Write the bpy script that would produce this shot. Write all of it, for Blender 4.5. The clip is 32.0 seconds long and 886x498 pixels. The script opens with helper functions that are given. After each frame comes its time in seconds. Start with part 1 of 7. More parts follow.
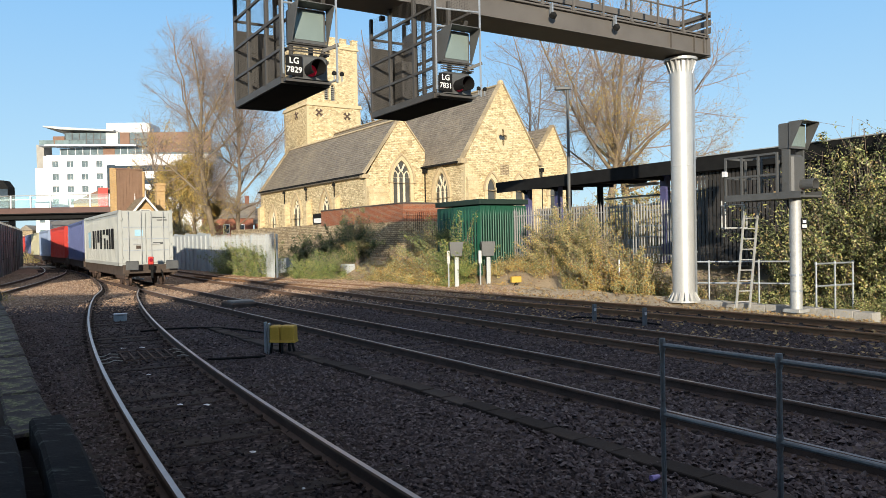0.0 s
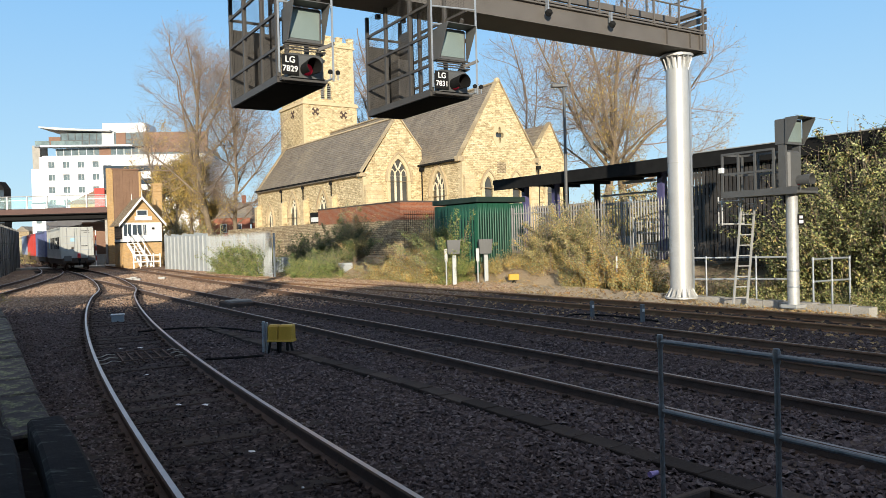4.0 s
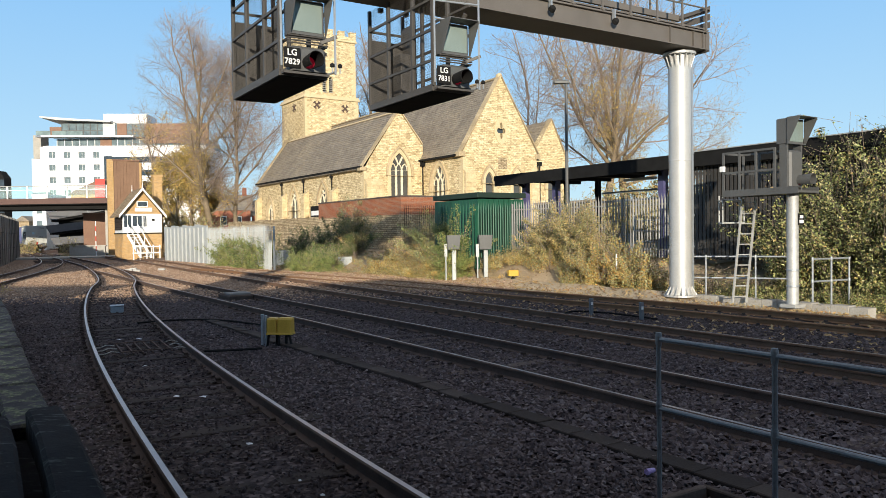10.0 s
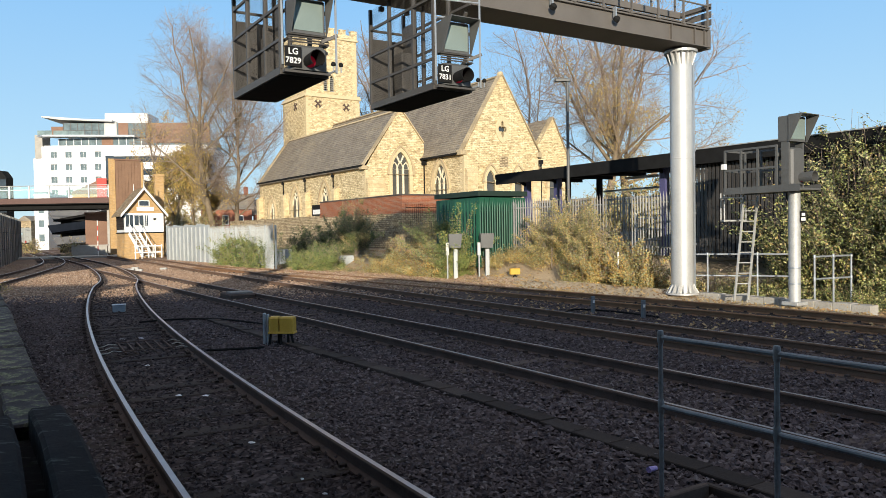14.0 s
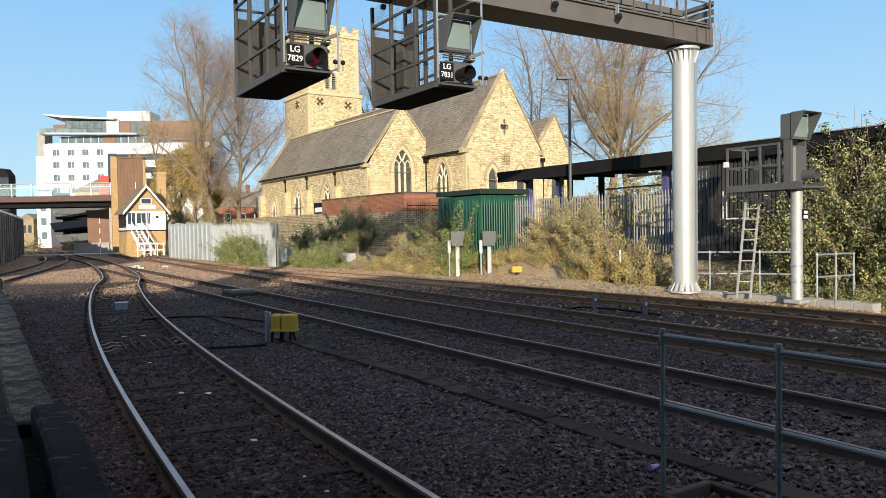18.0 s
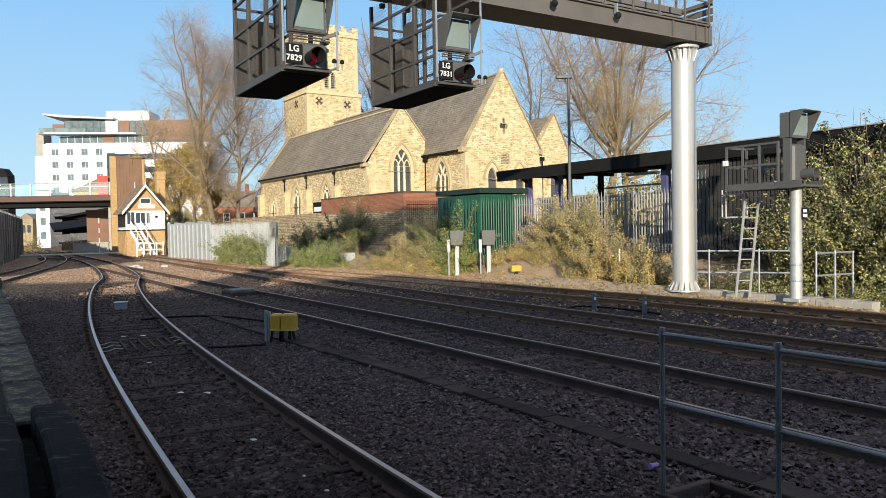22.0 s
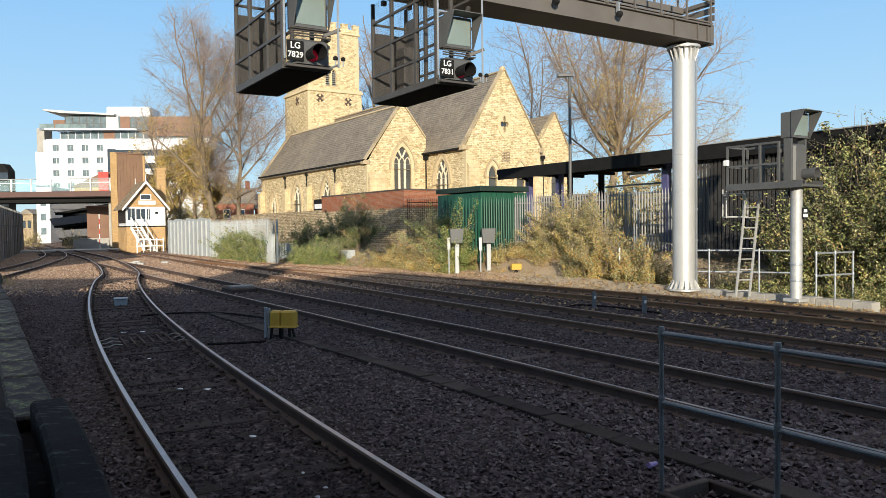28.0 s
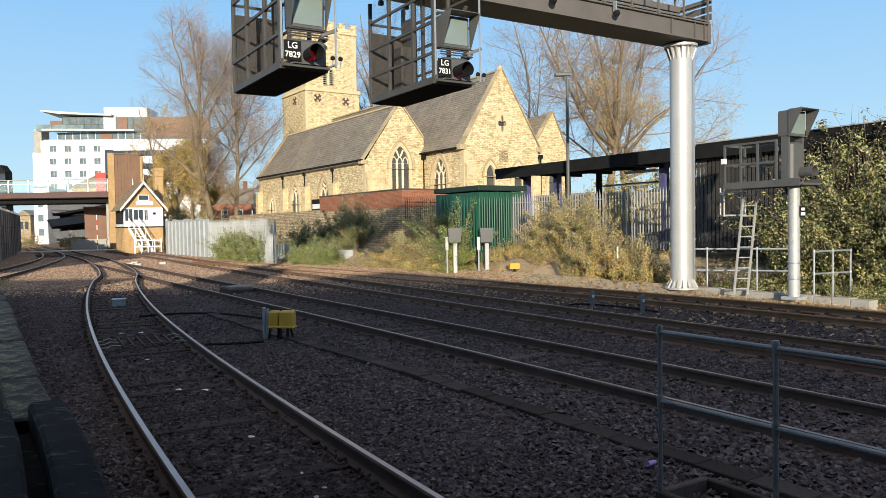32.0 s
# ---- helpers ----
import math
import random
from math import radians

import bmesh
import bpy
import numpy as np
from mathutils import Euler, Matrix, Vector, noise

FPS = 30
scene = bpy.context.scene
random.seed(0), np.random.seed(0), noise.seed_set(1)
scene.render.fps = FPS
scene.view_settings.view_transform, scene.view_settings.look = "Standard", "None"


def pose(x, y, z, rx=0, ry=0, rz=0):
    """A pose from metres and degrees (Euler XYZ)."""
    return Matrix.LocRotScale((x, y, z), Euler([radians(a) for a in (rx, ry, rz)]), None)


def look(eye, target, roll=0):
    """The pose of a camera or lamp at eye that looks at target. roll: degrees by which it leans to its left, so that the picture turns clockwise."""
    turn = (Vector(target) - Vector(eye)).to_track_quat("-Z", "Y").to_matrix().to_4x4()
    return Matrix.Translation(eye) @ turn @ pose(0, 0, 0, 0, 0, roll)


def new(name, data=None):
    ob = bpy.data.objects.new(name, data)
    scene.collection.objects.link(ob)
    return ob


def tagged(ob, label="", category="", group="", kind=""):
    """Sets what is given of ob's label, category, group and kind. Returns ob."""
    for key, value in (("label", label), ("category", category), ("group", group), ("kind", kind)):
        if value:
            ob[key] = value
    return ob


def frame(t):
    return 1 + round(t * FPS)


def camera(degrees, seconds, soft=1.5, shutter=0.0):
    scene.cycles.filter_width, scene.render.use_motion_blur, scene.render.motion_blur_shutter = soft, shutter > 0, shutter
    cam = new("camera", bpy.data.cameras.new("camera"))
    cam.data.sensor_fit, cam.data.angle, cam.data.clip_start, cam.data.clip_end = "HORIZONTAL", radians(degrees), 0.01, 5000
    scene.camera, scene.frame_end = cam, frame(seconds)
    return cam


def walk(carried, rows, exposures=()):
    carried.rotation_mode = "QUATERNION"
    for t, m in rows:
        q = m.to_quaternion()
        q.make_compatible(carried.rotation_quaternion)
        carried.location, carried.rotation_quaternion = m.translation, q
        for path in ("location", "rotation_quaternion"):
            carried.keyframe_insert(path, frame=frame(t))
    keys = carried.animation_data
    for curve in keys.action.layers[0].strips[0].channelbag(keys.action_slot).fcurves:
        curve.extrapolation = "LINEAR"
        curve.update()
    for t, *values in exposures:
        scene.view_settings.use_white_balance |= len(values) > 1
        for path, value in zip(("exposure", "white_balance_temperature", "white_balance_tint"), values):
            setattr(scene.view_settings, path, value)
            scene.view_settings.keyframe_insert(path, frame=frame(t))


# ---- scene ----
EYE = Vector((0.0, 0.0, 1.94))
cam = camera(62.2, 32.0, soft=0.8)

# the camera is held at one spot: seconds, turn to the right, tilt downwards, lean, in degrees
AIM = [
    (0, 0.045, 0.797, -1.113), (0.5, 0.082, 0.824, -1.138), (1, 0.101, 0.832, -1.332), (1.5, 0.156, 0.879, -1.256),
    (2, 0.210, 0.927, -1.303), (2.5, 0.256, 0.937, -1.345), (3, 0.233, 0.936, -1.516), (3.5, 0.228, 0.936, -1.523),
    (5.5, 0.323, 1.096, -1.549), (6, 0.342, 1.149, -1.590), (6.5, 0.337, 1.201, -1.670), (7, 0.301, 1.244, -1.756),
    (7.5, 0.280, 1.294, -1.625), (8, 0.260, 1.300, -1.629), (8.5, 0.273, 1.299, -1.519), (9, 0.263, 1.313, -0.997),
    (9.5, 0.256, 1.306, -0.659), (10, 0.240, 1.328, -0.776), (10.5, 0.197, 1.328, -1.120), (11, 0.164, 1.341, -1.182),
    (11.5, 0.158, 1.368, -0.959), (12, 0.179, 1.400, -0.771), (12.5, 0.188, 1.414, -0.806), (13, 0.193, 1.440, -0.823),
    (13.5, 0.176, 1.436, -0.822), (14, 0.116, 1.441, -0.941), (14.5, 0.069, 1.433, -0.973), (16.5, 0.035, 1.591, -0.880),
    (17, 0.026, 1.593, -0.744), (17.5, 0.003, 1.606, -0.800), (18, -0.032, 1.604, -0.933), (18.5, -0.021, 1.601, -1.009),
    (19, -0.012, 1.602, -0.772), (19.5, 0.001, 1.634, -0.688), (20, 0.031, 1.633, -0.707), (20.5, 0.052, 1.634, -0.702),
    (21, 0.053, 1.680, -0.895), (21.5, 0.037, 1.680, -0.989), (22, 0.012, 1.667, -1.019), (22.5, -0.004, 1.690, -0.998),
    (23, 0.000, 1.700, -0.690), (23.5, 0.001, 1.707, -0.664), (24, 0.016, 1.734, -0.896), (24.5, -0.014, 1.734, -0.888),
    (25, -0.068, 1.740, -0.764), (25.5, -0.101, 1.733, -0.777), (27.5, -0.001, 1.827, -0.673), (28, -0.002, 1.832, -0.691),
    (28.5, -0.009, 1.831, -0.701), (29, -0.008, 1.784, -0.750), (29.5, -0.004, 1.779, -0.649), (30, 0.039, 1.777, -0.374),
    (30.5, 0.076, 1.790, -0.431), (31, 0.114, 1.798, -0.602), (31.5, 0.129, 1.832, -0.696), (32, 0.144, 1.867, -0.901),
]


def aim(turn, tilt, lean):
    a, b = radians(turn), radians(tilt)
    way = Vector((math.sin(a) * math.cos(b), math.cos(a) * math.cos(b), -math.sin(b)))
    return look(EYE, EYE + 10 * way, lean)


walk(cam, [(t, aim(a, b, c)) for t, a, b, c in AIM])

# ---- daylight: a low winter sun from behind the camera ----
SUN_WAY = Vector((-0.02, 1.0, -0.183)).normalized()   # the way in which the sunlight travels
SUN_UP = math.asin(-SUN_WAY.z)
SUN_TURN = math.atan2(-SUN_WAY.x, -SUN_WAY.y)         # compass turn of the sun from +y
world = bpy.data.worlds.new("sky")
scene.world = world
world.use_nodes = True
wn = world.node_tree
sky = wn.nodes.new("ShaderNodeTexSky")
sky.sky_type, sky.sun_disc = "NISHITA", False
sky.sun_elevation, sky.sun_rotation = SUN_UP, SUN_TURN
sky.air_density, sky.dust_density, sky.ozone_density = 1.0, 0.0, 3.0
# a clear winter sky: the pale blue band over the horizon is stronger than the clean-air model gives
high = wn.nodes.new("ShaderNodeSeparateXYZ")
wn.links.new(wn.nodes.new("ShaderNodeTexCoord").outputs["Generated"], high.inputs[0])
band = wn.nodes.new("ShaderNodeValToRGB")
for el, (p, c) in zip((band.color_ramp.elements[0], band.color_ramp.elements[1], band.color_ramp.elements.new(0.3), band.color_ramp.elements.new(0.5)), ((0.0, (0.5, 0.72, 0.86, 1)), (1.0, (0.018, 0.055, 0.16, 1)), (0.32, (0.25, 0.53, 0.88, 1)), (0.5, (0.06, 0.16, 0.38, 1)))):
    el.position, el.color = p, c
wn.links.new(high.outputs["Z"], band.inputs[0])
gain = wn.nodes.new("ShaderNodeMixRGB")
gain.blend_type, gain.inputs[0].default_value, gain.inputs[2].default_value = "MULTIPLY", 1.0, (6.6, 6.6, 6.6, 1)
wn.links.new(band.outputs[0], gain.inputs[1])
blend = wn.nodes.new("ShaderNodeMixRGB")
blend.inputs[0].default_value = 0.85
wn.links.new(sky.outputs[0], blend.inputs[1])
wn.links.new(gain.outputs[0], blend.inputs[2])
wn.links.new(blend.outputs[0], wn.nodes["Background"].inputs[0])
wn.nodes["Background"].inputs[1].default_value = 0.13
sun = new("sun", bpy.data.lights.new("sun", "SUN"))
sun.data.energy, sun.data.angle, sun.data.color = 5.0, radians(0.55), (1.0, 0.9, 0.735)
sun.matrix_world = look((0, -60, 40), Vector((0, -60, 40)) + SUN_WAY)
scene.view_settings.exposure = 0.37

# ---- materials ----
def rgb(c):
    return (*c, 1.0)


class Mat:
    """A small node-material builder: layered noise on a base colour, with bump."""

    def __init__(self, name, rough=0.8, metal=0.0):
        self.m = bpy.data.materials.new(name)
        self.m.use_nodes = True
        self.t = self.m.node_tree
        self.b = self.t.nodes["Principled BSDF"]
        self.b.inputs["Roughness"].default_value = rough
        self.b.inputs["Metallic"].default_value = metal
        if rough >= 0.85:
            self.b.inputs["Specular IOR Level"].default_value = 0.12      # dusty, porous surfaces hardly shine
        self.co = self.n("ShaderNodeTexCoord").outputs["Object"]
        self.last = None

    def n(self, kind, **sets):
        node = self.t.nodes.new(kind)
        for k, v in sets.items():
            if k == "operation":
                node.operation = v
            elif k == "blend":
                node.blend_type = v
        return node

    def link(self, a, b):
        self.t.links.new(a, b)

    def noise(self, scale, detail=4.0, rough=0.6, stretch=None):
        no = self.n("ShaderNodeTexNoise")
        no.inputs["Scale"].default_value = scale
        no.inputs["Detail"].default_value = detail
        no.inputs["Roughness"].default_value = rough
        src = self.co
        if stretch:
            mp = self.n("ShaderNodeMapping")
            mp.inputs["Scale"].default_value = stretch
            self.link(src, mp.inputs["Vector"])
            src = mp.outputs[0]
        self.link(src, no.inputs["Vector"])
        return no.outputs["Fac"]

    def ramp(self, fac, stops):
        r = self.n("ShaderNodeValToRGB")
        e = r.color_ramp.elements
        while len(e) < len(stops):
            e.new(0.5)
        for el, (p, c) in zip(e, stops):
            el.position, el.color = p, rgb(c)
        self.link(fac, r.inputs["Fac"])
        return r.outputs["Color"]

    def mix(self, fac, a, b, blend="MIX"):
        mx = self.n("ShaderNodeMixRGB", blend=blend)
        for sock, v in ((mx.inputs[0], fac), (mx.inputs[1], a), (mx.inputs[2], b)):
            if isinstance(v, (int, float)):
                sock.default_value = v
            elif isinstance(v, tuple):
                sock.default_value = rgb(v)
            else:
                self.link(v, sock)
        return mx.outputs[0]

    def step(self, fac, lo, hi):
        mr = self.n("ShaderNodeMapRange")
        mr.inputs[1].default_value, mr.inputs[2].default_value = lo, hi
        self.link(fac, mr.inputs[0])
        return mr.outputs[0]

    def color(self, c):
        self.link(c, self.b.inputs["Base Color"])
        return self

    def bump(self, h, strength=0.4, dist=0.01):
        bp = self.n("ShaderNodeBump")
        bp.inputs["Strength"].default_value, bp.inputs["Distance"].default_value = strength, dist
        self.link(h, bp.inputs["Height"])
        if self.last:
            self.link(self.last, bp.inputs["Normal"])
        self.last = bp.outputs[0]
        self.link(self.last, self.b.inputs["Normal"])
        return self

    def vary(self, c, amount=0.25):
        """Each object a little lighter or darker than the next."""
        oi = self.n("ShaderNodeObjectInfo").outputs["Random"]
        return self.mix(1.0, c, self.ramp(oi, [(0, (1 - amount,) * 3), (1, (1 + amount,) * 3)]), "MULTIPLY")


def plain(name, a, b, scale=3.0, rough=0.8, metal=0.0, bump=0.3, fine=60.0, dist=0.004, vary=0.0):
    """Two tones in large and small patches, with fine relief."""
    m = Mat(name, rough, metal)
    big = m.ramp(m.noise(scale, 5), [(0.3, a), (0.7, b)])
    grain = m.noise(fine, 3)
    c = m.mix(0.35, big, m.ramp(grain, [(0.25, tuple(x * 0.6 for x in a)), (0.75, tuple(min(1, x * 1.3) for x in b))]))
    if vary:
        c = m.vary(c, vary)
    m.color(c)
    if bump:
        m.bump(grain, bump, dist)
    return m.m


def masonry(name, a, b, joint, w, h, gap=0.012, rough=0.9, dirt=(0.12, 0.1, 0.07), dirty=0.35, cells=0.0):
    """Coursed stone or brick on upright walls of an object whose walls follow its own x and y."""
    m = Mat(name, rough)
    nrm = m.n("ShaderNodeTexCoord").outputs["Normal"]
    sp = m.n("ShaderNodeSeparateXYZ")
    m.link(nrm, sp.inputs[0])
    ab = m.n("ShaderNodeMath", operation="ABSOLUTE")
    m.link(sp.outputs["X"], ab.inputs[0])
    gt = m.n("ShaderNodeMath", operation="GREATER_THAN")
    gt.inputs[1].default_value = 0.6
    m.link(ab.outputs[0], gt.inputs[0])
    pc = m.n("ShaderNodeSeparateXYZ")
    m.link(m.co, pc.inputs[0])
    along = m.mix(gt.outputs[0], pc.outputs["X"], pc.outputs["Y"])
    cb = m.n("ShaderNodeCombineXYZ")
    m.link(along, cb.inputs[0])
    m.link(pc.outputs["Z"], cb.inputs[1])
    warp = m.n("ShaderNodeVectorMath", operation="MULTIPLY_ADD")
    wob = m.n("ShaderNodeTexNoise")
    wob.inputs["Scale"].default_value = 1.1
    m.link(m.co, wob.inputs["Vector"])
    m.link(wob.outputs["Color"], warp.inputs[0])
    warp.inputs[1].default_value = (w * 0.5, h * 0.35, 0)
    m.link(cb.outputs[0], warp.inputs[2])
    br = m.n("ShaderNodeTexBrick")
    br.inputs["Color1"].default_value, br.inputs["Color2"].default_value = rgb(a), rgb(b)
    br.inputs["Mortar"].default_value = rgb(joint)
    br.inputs["Scale"].default_value = 1.0
    br.inputs["Mortar Size"].default_value = gap
    br.inputs["Brick Width"].default_value, br.inputs["Row Height"].default_value = w, h
    m.link(warp.outputs[0], br.inputs["Vector"])
    blot = m.ramp(m.noise(0.45, 6, 0.65), [(0.35, (1, 1, 1)), (0.75, tuple(0.5 + 0.5 * x / max(dirt) * 0.8 for x in dirt))])
    c = m.mix(0.7, br.outputs["Color"], blot, "MULTIPLY")
    if cells:
        vo = m.n("ShaderNodeTexVoronoi")
        vo.voronoi_dimensions = "2D"
        vo.inputs["Scale"].default_value = 1.0
        sc = m.n("ShaderNodeVectorMath", operation="MULTIPLY")
        sc.inputs[1].default_value = (1.35 / w, 1.25 / h, 1)
        m.link(warp.outputs[0], sc.inputs[0])
        m.link(sc.outputs[0], vo.inputs["Vector"])
        tone = m.n("ShaderNodeSeparateColor")
        m.link(vo.outputs["Color"], tone.inputs[0])
        c = m.mix(cells, c, m.ramp(tone.outputs[0], [(0, (0.6, 0.55, 0.48)), (0.3, (0.9, 0.87, 0.83)), (0.7, (1.06, 1.05, 1.03)), (1, (1.25, 1.27, 1.27))]), "MULTIPLY")
    grain = m.noise(9, 6, 0.7)
    c = m.mix(0.5, c, m.ramp(grain, [(0.3, (0.62, 0.58, 0.52)), (0.65, (1.0, 1.0, 1.0))]), "MULTIPLY")
    streak = m.noise(1.6, 4, 0.6, (2.2, 2.2, 0.25))
    c = m.mix(m.step(streak, 0.55, 0.85), c, m.mix(dirty, c, dirt))
    m.color(c)
    m.bump(br.outputs["Fac"], -0.6, 0.02)
    m.bump(grain, 0.4, 0.02)
    return m.m


def ballast(name, a, b, c3, size):
    """Crushed stone: cells of several greys and browns with deep relief; the far part is painted paler, as sunlit."""
    m = Mat(name, 0.92)
    vo = m.n("ShaderNodeTexVoronoi")
    vo.inputs["Scale"].default_value = 1 / size
    vo.inputs["Randomness"].default_value = 1.0
    wob = m.n("ShaderNodeVectorMath", operation="MULTIPLY_ADD")
    nz = m.n("ShaderNodeTexNoise")
    nz.inputs["Scale"].default_value = 7
    m.link(m.co, nz.inputs["Vector"])
    m.link(nz.outputs["Color"], wob.inputs[0])
    wob.inputs[1].default_value = (size * 0.8,) * 3
    m.link(m.co, wob.inputs[2])
    m.link(wob.outputs[0], vo.inputs["Vector"])
    sp = m.n("ShaderNodeSeparateColor")
    m.link(vo.outputs["Color"], sp.inputs[0])
    c = m.ramp(sp.outputs[0], [(0.0, tuple(x * 0.55 for x in a)), (0.35, a), (0.65, b), (1.0, c3)])
    edge = m.ramp(vo.outputs["Distance"], [(0.2, (1, 1, 1)), (0.75, (0.35, 0.33, 0.32))])
    c = m.mix(0.6, c, edge, "MULTIPLY")
    # further along y the colour turns pale brown: sunlight painted into the bed
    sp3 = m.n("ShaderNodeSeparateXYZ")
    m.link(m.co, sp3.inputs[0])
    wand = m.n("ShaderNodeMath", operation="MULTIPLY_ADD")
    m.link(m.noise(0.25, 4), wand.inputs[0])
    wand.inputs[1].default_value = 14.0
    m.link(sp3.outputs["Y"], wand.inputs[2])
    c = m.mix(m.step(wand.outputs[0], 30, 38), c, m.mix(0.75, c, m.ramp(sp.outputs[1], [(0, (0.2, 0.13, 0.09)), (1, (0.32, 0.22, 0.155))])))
    patch = m.noise(0.35, 6, 0.65)
    c = m.mix(m.step(patch, 0.45, 0.75), c, m.mix(0.5, c, (0.09, 0.065, 0.05)))
    m.color(c)
    m.bump(vo.outputs["Distance"], -1.0, size * 0.8)
    m.bump(m.noise(70, 3), 0.5, 0.006)
    return m.m


def leafy(name, tones, rough=0.55):
    """Leaves of several tones, one tone for each clump or leaf."""
    m = Mat(name, rough)
    geo = m.n("ShaderNodeNewGeometry").outputs["Random Per Island"]
    c = m.ramp(geo, [(i / max(1, len(tones) - 1), t) for i, t in enumerate(tones)])
    c = m.mix(0.75, c, m.ramp(m.noise(1.1, 4), [(0.3, (0.5, 0.56, 0.5)), (0.5, (0.9, 0.9, 0.9)), (0.7, (1.4, 1.2, 0.9))]), "MULTIPLY")
    m.color(c)
    m.b.inputs["Subsurface Weight"].default_value = 0.0
    m.b.inputs["Transmission Weight"].default_value = 0.0
    return m.m


def glass(name, tint=(0.03, 0.04, 0.05), rough=0.08):
    m = Mat(name, rough)
    m.color(m.ramp(m.noise(0.8, 3), [(0.3, tint), (0.7, tuple(x * 1.8 for x in tint))]))
    m.b.inputs["Specular IOR Level"].default_value = 0.4
    return m.m


# base tones kept dark to put the shade over the near bed into colour
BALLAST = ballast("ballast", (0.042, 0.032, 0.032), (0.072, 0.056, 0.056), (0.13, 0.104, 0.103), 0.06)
EARTH = plain("earth", (0.27, 0.2, 0.13), (0.47, 0.37, 0.25), 0.8, 0.95, 0, 0.6, 14, 0.03)
RAIL_TOP = plain("rail_top", (0.4, 0.33, 0.3), (0.58, 0.49, 0.45), 3, 0.38, 1.0, 0.1, 120, 0.001)
RAIL_WORN = plain("worn_rail_top", (0.26, 0.22, 0.2), (0.38, 0.33, 0.3), 3, 0.42, 1.0, 0.1, 120, 0.001)
RAIL_DULL = plain("dull_rail_top", (0.2, 0.17, 0.15), (0.3, 0.27, 0.25), 3, 0.45, 0.8, 0.1, 120, 0.001)
RAIL_SIDE = plain("rail_side", (0.075, 0.052, 0.043), (0.135, 0.095, 0.078), 4, 0.85, 0.2, 0.4, 80)
# lighter copy of RAIL_SIDE: sunlight on the third track put into the colour
RAIL_SUNLIT = plain("sunlit_rail_side", (0.13, 0.08, 0.055), (0.21, 0.135, 0.095), 4, 0.85, 0.2, 0.4, 80)
RAIL_RUST = plain("rusty_rail", (0.2, 0.1, 0.05), (0.3, 0.17, 0.09), 4, 0.8, 0.3, 0.4, 80)
SLEEPER = plain("sleeper", (0.032, 0.025, 0.022), (0.06, 0.048, 0.042), 3, 0.9, 0, 0.5, 40, 0.006, 0.3)
SLEEPER_C = plain("concrete_sleeper", (0.055, 0.042, 0.036), (0.09, 0.07, 0.06), 3, 0.9, 0, 0.4, 50, 0.004, 0.25)
CONCRETE = plain("concrete", (0.3, 0.28, 0.25), (0.42, 0.4, 0.36), 1.5, 0.9, 0, 0.4, 30, 0.006)
COPING = plain("platform_coping", (0.13, 0.125, 0.12), (0.25, 0.24, 0.225), 2.2, 0.92, 0, 0.6, 40, 0.006, 0.2)
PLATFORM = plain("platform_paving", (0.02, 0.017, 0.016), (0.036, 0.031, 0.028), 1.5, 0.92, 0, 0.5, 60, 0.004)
GALV = plain("galvanised_steel", (0.3, 0.33, 0.36), (0.43, 0.46, 0.49), 5, 0.5, 0.55, 0.15, 60, 0.001)
GALV_OLD = plain("weathered_zinc", (0.34, 0.34, 0.33), (0.5, 0.5, 0.48), 5, 0.6, 0.35, 0.2, 60, 0.001)
COLUMN = plain("silver_paint", (0.42, 0.42, 0.41), (0.52, 0.52, 0.505), 1.5, 0.45, 0.3, 0.08, 40, 0.001)
GANTRY = plain("gantry_paint", (0.1, 0.088, 0.077), (0.145, 0.13, 0.115), 1.2, 0.6, 0.1, 0.12, 60, 0.002)
CAGE = plain("cage_paint", (0.055, 0.05, 0.046), (0.085, 0.078, 0.07), 2, 0.6, 0.1, 0.12, 60, 0.002)
SIGNAL_GREY = plain("signal_grey", (0.07, 0.071, 0.07), (0.1, 0.101, 0.099), 3, 0.55, 0, 0.08, 60, 0.001)
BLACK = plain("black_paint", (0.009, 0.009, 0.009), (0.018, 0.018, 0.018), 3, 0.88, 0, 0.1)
WHITE = plain("white_paint", (0.72, 0.72, 0.7), (0.82, 0.82, 0.8), 2, 0.6, 0, 0.1, 50, 0.001)
TRACERY = plain("pale_tracery", (0.66, 0.57, 0.41), (0.78, 0.7, 0.53), 1.4, 0.9, 0, 0.4, 12, 0.01)
WEATHERED = plain("weathered_coping", (0.34, 0.265, 0.16), (0.5, 0.4, 0.26), 1.2, 0.92, 0, 0.6, 10, 0.015, 0.2)
CHURCH = masonry("church_stone", (0.6, 0.49, 0.3), (0.78, 0.67, 0.45), (0.42, 0.34, 0.21), 0.3, 0.13, 0.013, cells=0.85)
BLOCKS = masonry("dressed_blocks", (0.62, 0.5, 0.31), (0.72, 0.6, 0.39), (0.47, 0.38, 0.24), 0.5, 0.29, 0.01, cells=0.35)
ASHLAR = plain("dressed_stone", (0.52, 0.41, 0.24), (0.64, 0.53, 0.34), 1.4, 0.9, 0, 0.4, 12, 0.01)
RUBBLE = masonry("rubble_wall", (0.37, 0.3, 0.2), (0.56, 0.46, 0.31), (0.24, 0.19, 0.13), 0.3, 0.12, 0.02, dirt=(0.07, 0.065, 0.055), dirty=0.7, cells=0.9)
BRICK = masonry("red_brick", (0.27, 0.085, 0.045), (0.36, 0.13, 0.065), (0.3, 0.24, 0.19), 0.225, 0.075, 0.008)
YBRICK = masonry("buff_brick", (0.48, 0.3, 0.13), (0.6, 0.4, 0.19), (0.4, 0.32, 0.22), 0.225, 0.075, 0.008)
